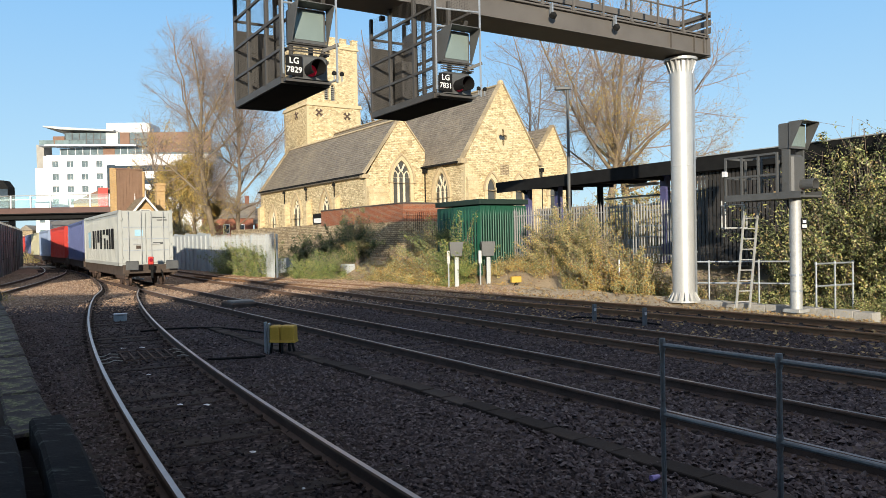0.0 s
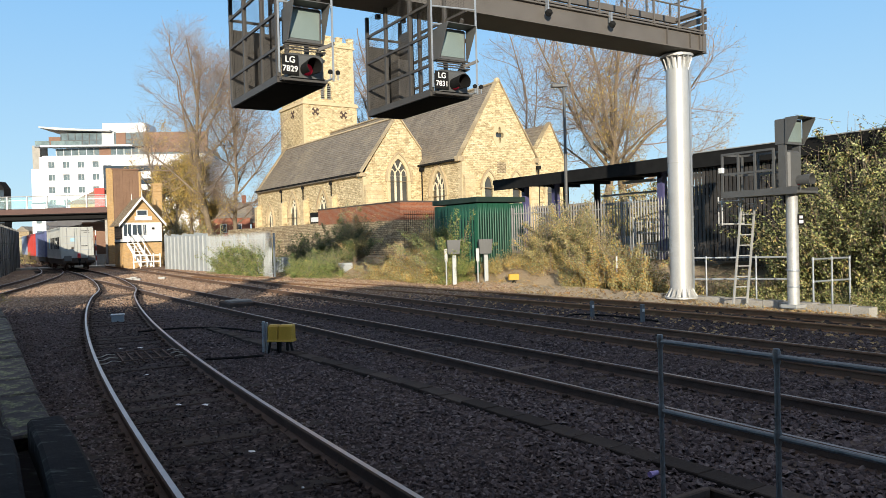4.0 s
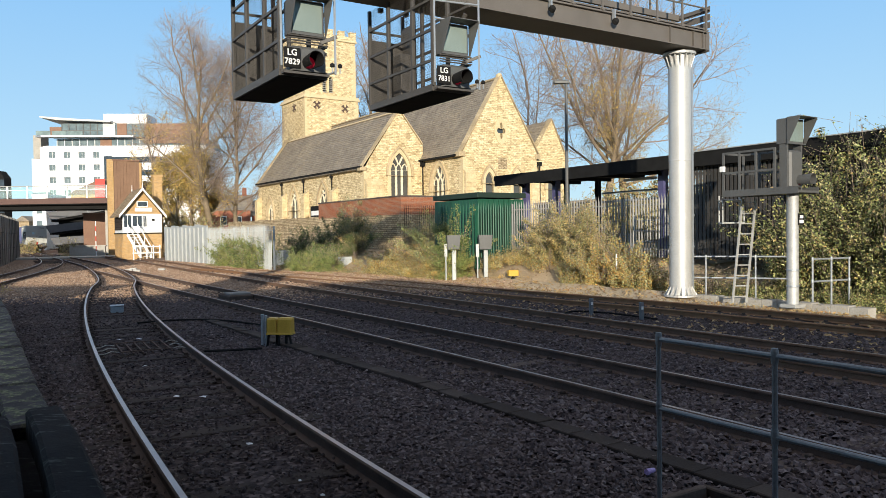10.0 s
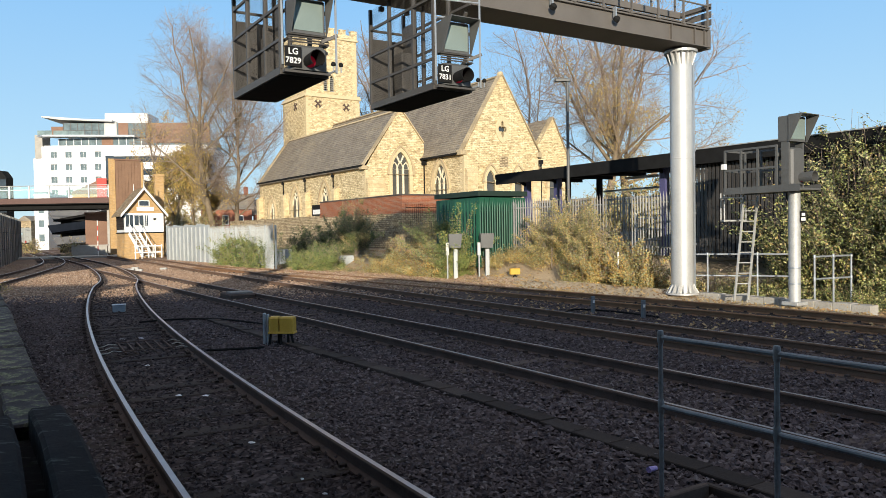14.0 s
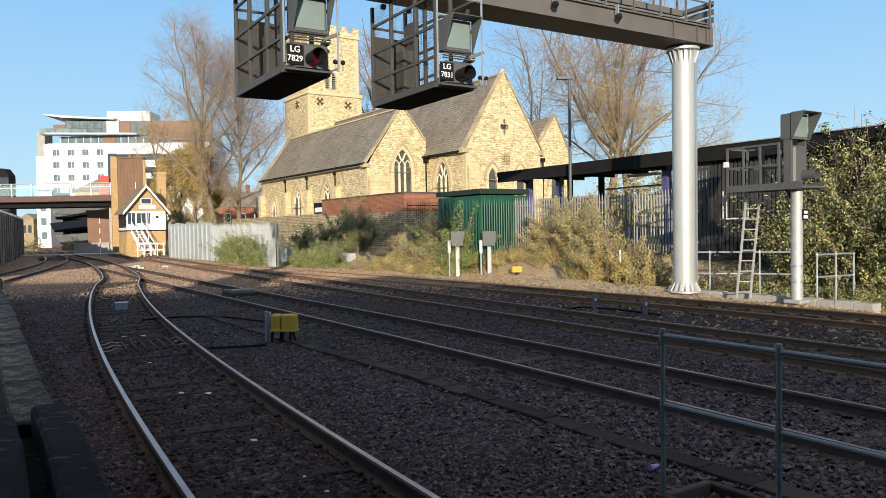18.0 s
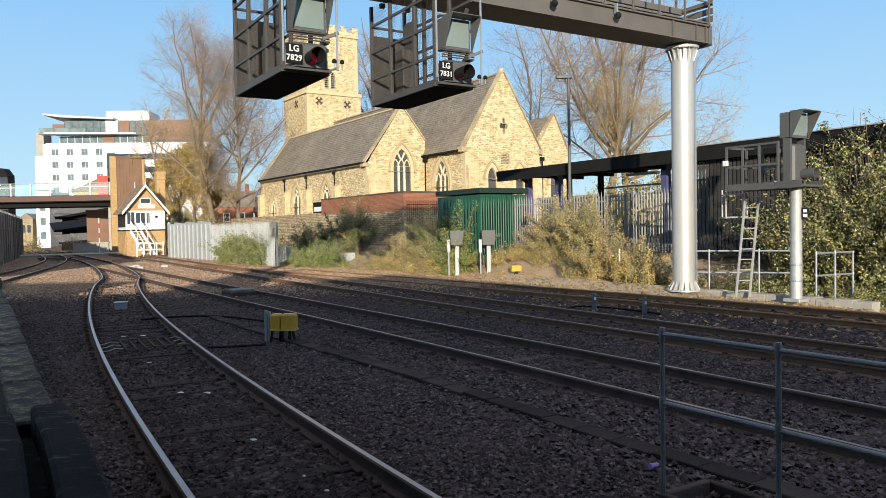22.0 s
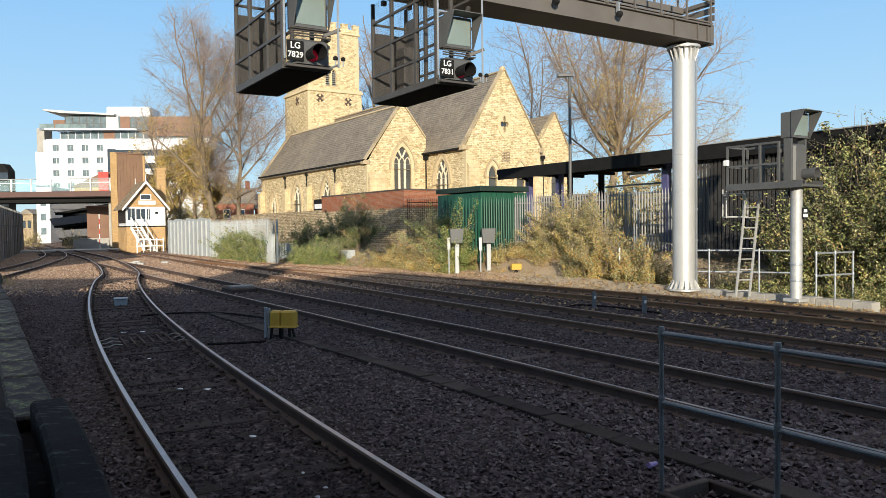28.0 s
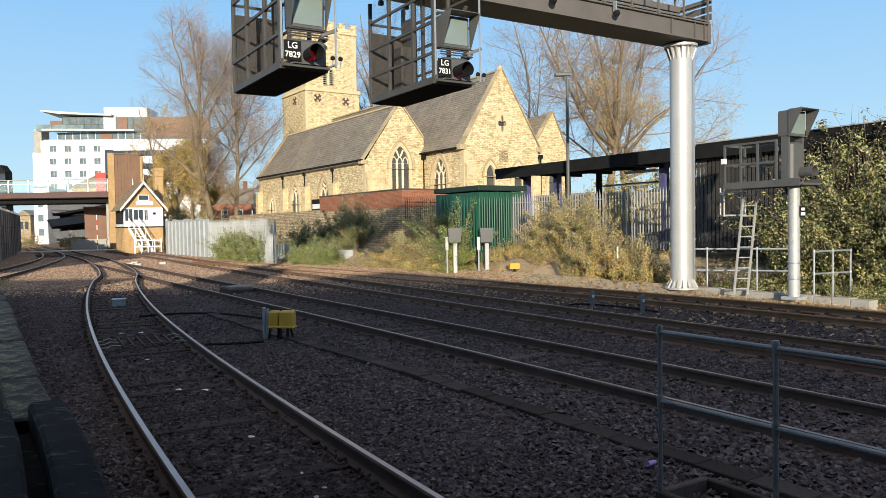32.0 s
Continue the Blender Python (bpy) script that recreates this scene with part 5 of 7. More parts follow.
lad = thing("access_ladder", pose(0, 0, 0), "galvanised access ladder with a small landing frame", "ladder")
for dx in (0.0, 0.36):
    part("stile", Form().beam((7.78 + dx, 19.5, -0.05), (8.16 + dx, 19.75, 2.72), 0.03, 0.07), GALV_OLD, lad)
for k in range(10):
    s = 0.06 + 0.1 * k
    part("rung", Form().bar((7.78 + 0.38 * s, 19.5 + 0.25 * s, -0.05 + 2.77 * s), (8.14 + 0.38 * s, 19.5 + 0.25 * s, -0.05 + 2.77 * s), 0.016), GALV_OLD, lad)
for z in (2.08, 2.7):
    for a, b in (((7.72, 20.0), (8.3, 20.0)), ((7.72, 20.0), (7.85, 20.6)), ((7.85, 20.6), (8.42, 20.6)), ((8.42, 20.6), (8.3, 20.0))):
        part("frame_rail", Form().bar((*a, z), (*b, z), 0.024), GALV_OLD, lad)
for a in ((7.72, 20.0), (7.85, 20.6), (8.42, 20.6), (8.3, 20.0)):
    part("frame_post", Form().bar((*a, 2.05), (*a, 2.85), 0.022), GALV_OLD, lad)


def pipe_rail(pts, heights, label, base=0.0, posts=None, top=1.1, r=0.024, material=GALV):
    """A handrail of round pipes on posts that stand at the points."""
    t = thing("pipe_handrail", pose(0, 0, 0), label, "handrail", "pipe handrails")
    for p in (posts or pts):
        po = part("post", Form().bar((*p, base - 0.15), (*p, base + top), r, n=10), material, t)
        for h in heights:
            part("fitting", Form().turned([(r * 1.1, -0.05), (r * 1.35, -0.03), (r * 1.4, 0.0), (r * 1.35, 0.03), (r * 1.1, 0.05)], 12, Matrix.Translation((*p, base + h))), material, po)
    for h in heights:
        for a, b in zip(pts, pts[1:]):
            part("rail", Form().bar((*a, base + h), (*b, base + h), r, n=10), material, t)
    return t


pipe_rail([(7.3, 21.6), (7.76, 21.4), (9.0, 20.9), (9.9, 20.4)], (0.5, 1.12), "galvanised pipe handrail beside the track")
pipe_rail([(9.46, 18.6), (10.1, 18.9), (10.7, 19.15)], (0.55, 1.12), "short galvanised pipe handrail bent round a step")
kerb = thing("kerb_blocks", pose(6.2, 22.2, -0.2, 0, 0, RAILWAY - 90), "row of pale concrete blocks along the cess", "kerb")
for k in range(14):
    part("block", Form().bevel_box(0.46 * k, 0.46 * k + 0.455, 0.35, 0.7, 0.0, 0.24 + 0.01 * math.sin(k * 3.3), 0.012), CONCRETE, kerb)

# ---- the far platform: canopy, screens, posts ----
CANOPY = pose(11.8, 19.6, 0, 0, 0, RAILWAY)
fp = solid("far_platform", Form().box(1.2, 9.0, -30, 13.5, -0.3, 0.92), CONCRETE, CANOPY, "concrete platform beyond the bushes", "platform", kind="structure")
can = thing("platform_canopy", CANOPY, "long black flat canopy on violet posts over the far platform", "canopy")
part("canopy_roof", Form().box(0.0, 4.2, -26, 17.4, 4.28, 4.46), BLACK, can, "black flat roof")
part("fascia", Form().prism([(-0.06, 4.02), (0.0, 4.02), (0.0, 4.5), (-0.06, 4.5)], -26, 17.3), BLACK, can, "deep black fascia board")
part("roof_trim", Form().box(-0.09, 0.05, -26, 6.8, 4.5, 4.53), GALV_OLD, can, "thin pale metal roof trim")
part("fascia", Form().prism([(-0.06, 4.28), (4.2, 4.28), (4.2, 4.5), (-0.06, 4.5)], 17.3, 17.36), BLACK, can)
for y in (16.2, 14.1, 8.2, 2.4):
    po = part("canopy_post", Form().box(0.8, 1.05, y - 0.13, y + 0.13, 0.9, 4.28), PURPLE, can, "violet square post")
    part("bracket", Form().prism([(0.1, 4.28), (0.8, 3.9), (0.8, 4.02), (0.3, 4.28)], y - 0.05, y + 0.05), BLACK, po)
    po = part("canopy_post", Form().box(3.3, 3.5, y - 0.1, y + 0.1, 0.9, 4.28), BLACK, can, "dark back post")
for y in range(-24, 17, 2):
    part("rafter", Form().box(0.05, 4.1, y - 0.05, y + 0.05, 4.14, 4.28), BLACK, can)
for z in (3.55, 3.2):
    part("service_pipe", Form().bar((1.6, -2, z), (1.6, 12, z - 0.1), 0.045), GALV, can, "pale pipe under the roof")
for y in (6.5, 9.5):
    part("strip_light", Form().box(1.9, 2.1, y, y + 1.6, 3.9, 4.0), WHITE, can, "white strip light housing")
CHARCOAL = plain("charcoal_slat", (0.03, 0.028, 0.027), (0.06, 0.056, 0.052), 1.5, 0.7, 0, 0.2, 20, 0.003, 0.3)
screen = thing("slatted_screen", CANOPY, "black vertical slatted screen under the canopy", "screen")
for k in range(90):
    y = -6.5 + 0.15 * k
    part("slat", Form().box(0.25, 0.29, y, y + 0.1, 0.9, 4.02), CHARCOAL, screen)
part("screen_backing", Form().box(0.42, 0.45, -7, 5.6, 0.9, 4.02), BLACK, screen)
for k in range(10):
    t = thing("bench", CANOPY @ pose(2.4, 11.6 - 1.2 * k, 0.92), "pale metal platform bench", "bench", "platform benches") if k in (0, 2, 4) else None
    if t:
        part("seat", Form().bevel_box(-0.25, 0.25, -0.5, 0.5, 0.42, 0.47, 0.01), GALV, t)
        part("backrest", Form().bevel_box(0.2, 0.25, -0.5, 0.5, 0.5, 0.85, 0.01), GALV, t)
        for y in (-0.4, 0.4):
            part("leg", Form().box(-0.2, 0.2, y - 0.03, y + 0.03, 0, 0.42), GALV, t)
pipe_rail([(CANOPY @ Vector((4.0, y, 0))).to_2d()[:] for y in (0, 2.5, 5, 7.5, 10, 12.5)], (0.5, 0.95, 1.4), "pale pipe rails at the back of the far platform", 0.92, None, 1.6, 0.03, WHITE)
# a white low building beyond the canopy
lowb = thing("low_building", pose(11.5, 50, 0, 0, 0, CHURCH_TURN), "low grey brown building beyond the platform", "building")
part("wall", Form().box(0, 14, 0, 8, 0.5, 3.9), plain("grey_render", (0.07, 0.065, 0.058), (0.13, 0.12, 0.105), 0.8, 0.9), lowb)
part("roof", Form().box(-0.3, 14.3, -0.3, 8.3, 3.9, 4.05), ROOF, lowb)
for k in range(4):
    w = part("doorway", Form().box(1.5 + 3.2 * k, 2.5 + 3.2 * k, -0.03, 0.02, 0.5, 2.9), BLACK, lowb)

# tall lamp post
lp = thing("street_lamp", pose(*(5.15, 29.6, 0.95)), "tall slim grey street lamp beside the platform", "street lamp")
part("pole", Form().bar((0, 0, -0.5), (0, 0, 6.9), 0.075, 0.055, 10), SIGNAL_GREY, lp)
part("head", Form().bevel_box(-0.5, 0.12, -0.13, 0.13, 6.88, 7.0, 0.03), SIGNAL_GREY, lp)

# ---- trees, bushes, ivy ----
def leaf_quad(f, p, n, s, rng):
    """A small folded leaf at p that faces about n."""
    n = (n + Vector((rng.uniform(-.8, .8), rng.uniform(-.8, .8), rng.uniform(-.6, .8)))).normalized()
    a = n.orthogonal().normalized()
    b = n.cross(a)
    t = rng.uniform(0, 6.28)
    u, v = a * math.cos(t) + b * math.sin(t), b * math.cos(t) - a * math.sin(t)
    k = len(f.v)
    f.v += [tuple(p - u * s), tuple(p + v * s * 0.55 + n * s * 0.18), tuple(p + u * s), tuple(p - v * s * 0.55 + n * s * 0.18)]
    f.f += [(k, k + 1, k + 2), (k, k + 2, k + 3)]


def reach(o, d, crown):
    """How far it is from o along d to the outside of an egg-shaped crown (centre, radii)."""
    c, r = crown
    q = Vector(((o.x - c[0]) / r[0], (o.y - c[1]) / r[1], (o.z - c[2]) / r[2]))
    e = Vector((d.x / r[0], d.y / r[1], d.z / r[2]))
    a, b, k = e.dot(e), q.dot(e), q.dot(q) - 1
    h = b * b - a * k
    return max(0.0, (-b + math.sqrt(h)) / a) if h > 0 else 0.0


def grow(trunk, twigs, p, d, length, radius, level, rng, tips, spec, crown):
    """One branch and its offspring, kept inside the crown. spec: per level (children, length ratio, spread in degrees, upward pull)."""
    segs = (7, 6, 4, 3, 2)[level]
    pts, ways = [p], [d]
    last = len(spec)
    lift = (0.0, 0.05, 0.03, 0.02, 0.02)[level]
    for k in range(segs):
        wob = (0.07, 0.12, 0.17, 0.2, 0.2)[level]
        d = (d + Vector((rng.gauss(0, wob), rng.gauss(0, wob), rng.gauss(0, wob * 0.7) + lift))).normalized()
        q = p + d * length / segs
        r0, r1 = radius * (1 - 0.65 * k / segs), radius * (1 - 0.65 * (k + 1) / segs)
        (trunk if level < 2 else twigs).bar(p, q, r0, r1, 9 if level == 0 else 6 if level == 1 else 4 if level == 2 else 3, cap=False)
        p = q
        pts.append(p)
        ways.append(d)
    if level == last:
        tips.append((p, d))
        return
    kids, ratio, wide, pull = spec[level]
    lo = (0.2 if length > 0.9 * crown[1][2] else 0.6, 0.25, 0.15, 0.1)[level]
    for j in range(kids):
        t = lo + (1 - lo) * (j + rng.random()) / kids
        x = t * segs
        i = min(segs - 1, int(x))
        o = pts[i].lerp(pts[i + 1], x - i)
        w = ways[i + 1]
        side = Matrix.Rotation(rng.uniform(0, 6.283), 3, w) @ w.orthogonal().normalized()
        a = radians(wide) * rng.uniform(0.6, 1.25)
        if level == 0:
            # limbs fan out evenly round the stem, steeper ones higher up
            turn = 2.4 * j + rng.uniform(-0.4, 0.4)
            a = radians(wide) * (1.15 - 0.75 * (t - lo) / (1 - lo)) * rng.uniform(0.85, 1.15)
            side = Vector((math.cos(turn), math.sin(turn), 0))
            w = Vector((0, 0, 1))
        nd = (w * math.cos(a) + side * math.sin(a) + Vector((0, 0, pull))).normalized()
        room = reach(o, nd, crown)
        ln = min(length * ratio * rng.uniform(0.75, 1.25), room * rng.uniform(0.78, 1.04))
        if ln < 0.35:
            continue
        thick = min(radius * (0.5 - 0.22 * t), 0.011 * ln + 0.004 if level else 0.021 * ln)
        grow(trunk, twigs, o, nd, ln, max(0.006, thick), level + 1, rng, tips, spec, crown)
    room = reach(p, d, crown)
    if room > 0.4:
        grow(trunk, twigs, p, d, min(length * ratio, room), radius * 0.35, level + 1, rng, tips, spec, crown)


def make_tree(x, y, z, height, radius, seed, spec, label, leaves=0, tones=None, lean=(0, 0), low=0.0, twig=None, crown=None, stem=0.72, leaf=1.0):
    """crown: centre and radii of the crown against the foot of the trunk."""
    t = thing("tree", pose(x, y, z), label, "tree", "bare autumn trees")
    rng = random.Random(seed)
    crown = crown or ((0, 0, height * 0.58), (height * 0.27, height * 0.27, height * 0.44))
    trunk, twigs, tips = Form(), Form(), []
    grow(trunk, twigs, Vector((0, 0, -0.3)), Vector((lean[0], lean[1], 1)).normalized(), height * stem, radius, 0, rng, tips, spec, crown)
    part("trunk", trunk, BARK, t, "pale brown mottled trunk with limbs", fix=False, smooth=True)
    ob = part("crown", twigs, twig or TWIG, t, "fine bare reddish brown twigs", fix=False)
    ob["kind"] = "stuff"
    if leaves:
        f = Form()
        patches = [Vector(rng.choice(tips)[0]) for _ in range(14)]
        for k in range(leaves):
            p, d = rng.choice(tips)
            near = min((p - q).length for q in patches)
            if p.z < low or rng.random() > max(0.12, 1.25 - near / 2.6) or (height > 20 and rng.random() < (p.z / height) ** 1.5):
                continue
            o = p - d * rng.uniform(0, 1.2) + Vector((rng.gauss(0, .15), rng.gauss(0, .15), rng.gauss(0, .15)))
            leaf_quad(f, o, Vector((0, -0.5, 0.5)), rng.uniform(0.05, 0.09) * leaf * (1.0 if height > 20 else 1.25), rng)
        ob = part("leaf_cover", f, tones, t, "sparse yellow autumn leaves", fix=False)
        ob["kind"] = "stuff"
    return t


LEAF_Y = leafy("yellow_leaves", [(0.2, 0.15, 0.045), (0.42, 0.28, 0.065), (0.56, 0.4, 0.1), (0.28, 0.25, 0.08), (0.36, 0.22, 0.08), (0.46, 0.36, 0.12)])
LEAF_O = leafy("orange_leaves", [(0.06, 0.05, 0.02), (0.5, 0.3, 0.06), (0.42, 0.22, 0.06), (0.1, 0.085, 0.03), (0.46, 0.32, 0.1), (0.56, 0.43, 0.15), (0.24, 0.25, 0.09), (0.2, 0.24, 0.09), (0.54, 0.5, 0.26), (0.4, 0.24, 0.08), (0.3, 0.33, 0.15), (0.48, 0.46, 0.28)])
LEAF_F = leafy("fresh_leaves", [(0.04, 0.06, 0.016), (0.12, 0.17, 0.045), (0.2, 0.26, 0.07), (0.28, 0.3, 0.1), (0.16, 0.2, 0.06), (0.38, 0.3, 0.1)])
LEAF_B = leafy("bush_leaves", [(0.045, 0.05, 0.02), (0.17, 0.17, 0.07), (0.32, 0.3, 0.13), (0.2, 0.22, 0.09), (0.42, 0.37, 0.15), (0.52, 0.38, 0.13), (0.28, 0.19, 0.09), (0.38, 0.25, 0.1), (0.54, 0.5, 0.33)])
LEAF_G = leafy("dark_green_leaves", [(0.025, 0.035, 0.012), (0.06, 0.09, 0.026), (0.13, 0.16, 0.045), (0.09, 0.12, 0.04), (0.22, 0.22, 0.075)])
LEAF_I = leafy("ivy_leaves", [(0.025, 0.034, 0.014), (0.07, 0.09, 0.03), (0.04, 0.052, 0.02), (0.15, 0.17, 0.055), (0.28, 0.31, 0.1), (0.45, 0.47, 0.19), (0.21, 0.25, 0.08), (0.4, 0.27, 0.11), (0.6, 0.58, 0.32)])
SPREADING = [(9, 2.3, 60, 0.0), (12, 0.42, 50, 0.03), (8, 0.55, 52, 0.0), (6, 0.6, 50, 0.0)]
FINE = [(16, 0.85, 62, 0.05), (13, 0.46, 52, 0.02), (10, 0.5, 52, 0.0), (7, 0.55, 50, 0.0)]
make_tree(-22.1, 72, 0.8, 23.5, 0.34, 19, FINE, "tall bare tree with a broad round crown behind the fence", 16000, LEAF_Y, (-0.03, 0), crown=((-1.5, 0, 12.6), (6.6, 5.6, 11.2)), stem=0.62)
make_tree(-20.4, 73.5, 0.8, 21, 0.26, 7, FINE, "slimmer bare tree beside the broad one", 9000, LEAF_Y, (0.03, 0), crown=((0.4, 0, 11.6), (4.9, 4.8, 9.8)), stem=0.62)
make_tree(13.3, 60, 0.8, 27, 0.5, 23, SPREADING, "tall nearly bare plane tree beyond the platform", 26000, LEAF_Y, (-0.04, 0), crown=((-0.8, 0, 14.6), (6.4, 6.4, 11.4)), stem=0.3)
make_tree(15.5, 61, 0.8, 27, 0.55, 37, SPREADING, "large bare plane tree with spreading limbs beyond the platform", 24000, LEAF_Y, (0.06, 0), crown=((2.6, 0, 14.6), (7.6, 7.0, 11.6)), stem=0.3)
make_tree(9.4, 78, 0.8, 24, 0.38, 41, SPREADING, "dark bare tree behind the church", 5000, LEAF_Y, crown=((-0.4, 0, 14.6), (5.8, 5.4, 9.4)), stem=0.36)
make_tree(-10.4, 100, 0.8, 31, 0.36, 43, FINE, "slim bare tree behind the church tower", 3000, LEAF_Y, crown=((0, 0, 17), (4.5, 4.5, 13.5)))
BUSHY = [(8, 0.6, 50, 0.2), (7, 0.55, 46, 0.1), (7, 0.5, 45, 0.0)]
make_tree(-29.0, 80, 0.4, 10.5, 0.22, 51, BUSHY, "small yellowing tree behind the signal box", 26000, LEAF_Y)
make_tree(-24.9, 74, 0.4, 10.5, 0.22, 52, BUSHY, "small yellowing tree behind the signal box", 34000, LEAF_Y)
make_tree(-33.5, 90, 0.4, 17, 0.25, 53, BUSHY, "slim tree with yellowing leaves by the hotel", 4200, LEAF_Y)


def bush(name, line, width, height, n, size, tones, label, category, seed, base=None, full=1.0):
    """A hedge-like mass: leaves over many overlapping clumps along a line of (x, y, height), with stems."""
    rng = random.Random(seed)
    t = thing(name, pose(line[0][0], line[0][1], 0), label, category)
    o = Vector((line[0][0], line[0][1], 0))
    f, st = Form(), Form()
    clumps = []
    L = [Vector(q) for q in line]
    total = sum((b - a).length for a, b in zip(L, L[1:]))
    m = max(8, int(total * 6.0 * full))
    for k in range(m):
        s = total * rng.random()
        for a, b in zip(L, L[1:]):
            ln = (b - a).length
            if s <= ln:
                q = a.lerp(b, s / ln)
                break
            s -= ln
        h = q.z * (rng.uniform(0.4, 1.0) if full >= 2 else rng.uniform(0.3, 0.88))
        x, y = q.x + rng.gauss(0, width * 0.4), q.y + rng.gauss(0, width * 0.4)
        g = rise(x, y) if base is None else base
        for j in range(max(1, int(h / 0.5))):
            z = g + h * (j + 0.5) / max(1, int(h / 0.5))
            r = rng.uniform(0.2, 0.48) * (1.15 - 0.45 * (z - g) / max(0.3, h))
            clumps.append((Vector((x + rng.gauss(0, .35), y + rng.gauss(0, .35), z)), r))
        if h > 0.5:
            st.bar((x - o.x, y - o.y, g - 0.05), (x - o.x + rng.uniform(-.4, .4), y - o.y + rng.uniform(-.4, .4), g + h * 1.05), 0.014, 0.005, 4, cap=False)
        for j in range(9 if h > 0.7 else 0):
            zz = g + h * rng.uniform(0.4, 1.0)
            a = Vector((x - o.x + rng.gauss(0, .2), y - o.y + rng.gauss(0, .2), zz))
            b = a + Vector((rng.gauss(0, .4), rng.gauss(0, .35), rng.uniform(0.2, 0.75)))
            st.bar(a, b, 0.007, 0.003, 3, cap=False)
            for i in range(int(9 * 0.09 / size)):
                leaf_quad(f, a.lerp(b, rng.uniform(0.1, 1.1)) + Vector((rng.gauss(0, .05), rng.gauss(0, .05), rng.gauss(0, .05))), Vector((0, -0.4, 0.6)), 0.46 * size * rng.uniform(0.5, 1.2), rng)
    # arching shoots with leaves along them
    for k in range(max(14, int(total * 15 * full))):
        s = total * rng.random()
        for a, b in zip(L, L[1:]):
            ln = (b - a).length
            if s <= ln:
                q = a.lerp(b, s / ln)
                break
            s -= ln
        x, y = q.x + rng.gauss(0, width * 0.42), q.y + rng.gauss(0, width * 0.42)
        g = rise(x, y) if base is None else base
        long = q.z * (rng.uniform(0.6, 1.03) if full >= 2 else rng.uniform(0.55, 1.2))
        way = Vector((rng.gauss(0, .32), rng.gauss(0, .32), 1)).normalized()
        p = Vector((x, y, g)) - o
        out = Vector((way.x, way.y, 0)) * rng.uniform(0.2, 1.4)
        segs = 6
        for j in range(segs):
            way = (way + out * 0.18 + Vector((rng.gauss(0, .09), rng.gauss(0, .09), -0.05 * j / segs))).normalized()
            e = p + way * long / segs
            st.bar(p, e, 0.011 - 0.0014 * j, 0.0095 - 0.0014 * j, 3, cap=False)
            if j:
                for i in range(int(0.62 * n / (total * 15 * full) / 5 + rng.random())):
                    leaf_quad(f, p.lerp(e, rng.random()) + Vector((rng.gauss(0, .075), rng.gauss(0, .075), rng.gauss(0, .06))), Vector((0, -0.5, 0.5)), 0.47 * size * rng.uniform(0.5, 1.25), rng)
            p = e
    for k in range(int(0.85 * n)):
        c, r = rng.choice(clumps)
        d = Vector((rng.gauss(0, 1), rng.gauss(0, 1), rng.gauss(0, 1))).normalized()
        p = c + d * r * rng.uniform(0.25, 1.0) - o
        leaf_quad(f, p, d, 0.42 * size * rng.uniform(0.5, 1.3), rng)
    ob = part("foliage", f, tones, t, fix=False)
    ob["kind"] = "stuff"
    ob = part("stem_tangle", st, TWIG, t, fix=False)
    ob["kind"] = "stuff"
    return t


bush("shrub", [(-14.6, 49.0, 1.9), (-12.6, 46.2, 2.5), (-10.9, 43.4, 2.3), (-10.1, 42.2, 1.7)], 0.6, 2, 26000, 0.10, LEAF_F, "untidy olive shrub in front of the pale fence", "bush", 61)
bush("shrub", [(-7.9, 41.2, 1.2), (-6.7, 39.6, 1.7), (-5.6, 38.4, 1.5)], 0.7, 2, 22185, 0.085, LEAF_F, "yellowing shrub beside the track", "bush", 62)
bush("evergreen_shrub", [(-9.8, 46.5, 2.4), (-7.2, 44.5, 2.7), (-5.6, 43.2, 3.0), (-4.6, 42.0, 2.2)], 0.7, 2, 29580, 0.095, LEAF_G, "dark evergreen shrub growing over the stone wall", "bush", 63)
bush("evergreen_shrub", [(-5.0, 42.4, 1.4), (-4.7, 42.1, 3.9)], 0.35, 2, 6655, 0.09, LEAF_B, "tall pale ivy shoot on the stone wall", "bush", 64)
bush("shrub", [(-3.4, 36.4, 1.3), (-1.6, 34.6, 1.7), (-0.6, 32.4, 1.5), (0.3, 31.0, 1.2)], 0.6, 2, 24033, 0.08, LEAF_O, "yellow green brambles below the wall", "bush", 65)
bush("shrub", [(0.25, 31.2, 2.6), (0.5, 30.7, 3.3), (0.6, 30.6, 2.4)], 0.26, 2, 14000, 0.08, LEAF_F, "tall leafy sapling in front of the hut", "bush", 66)
bush("shrub", [(-1.6, 40.0, 1.7), (0.0, 37.0, 1.8)], 0.6, 2, 9613, 0.09, LEAF_B, "brambles below the railings", "bush", 67)
bush("shrub", [(4.0, 29.6, 1.5), (4.6, 28.6, 2.6), (5.3, 27.4, 2.4), (5.9, 26.0, 1.9)], 0.6, 2, 44370, 0.075, LEAF_B, "big tangled olive bush beside the track", "bush", 68)
bush("shrub", [(4.9, 26.2, 1.2), (5.6, 24.9, 1.9), (6.2, 23.6, 1.7), (6.5, 22.8, 1.2)], 0.48, 2, 40672, 0.07, LEAF_O, "big yellow and olive bush beside the column", "bush", 69)
bush("ivy", [(10.4, 22.0, 2.0), (10.9, 21.3, 4.2), (11.5, 20.3, 5.2), (12.3, 19.0, 5.1), (13.2, 17.5, 5.1), (14.3, 15.6, 5.1), (15.3, 13.9, 5.0)], 0.4, 2, 110000, 0.092, LEAF_I, "thick ivy hanging over the black screen", "ivy", 70, -0.2, 2.4)
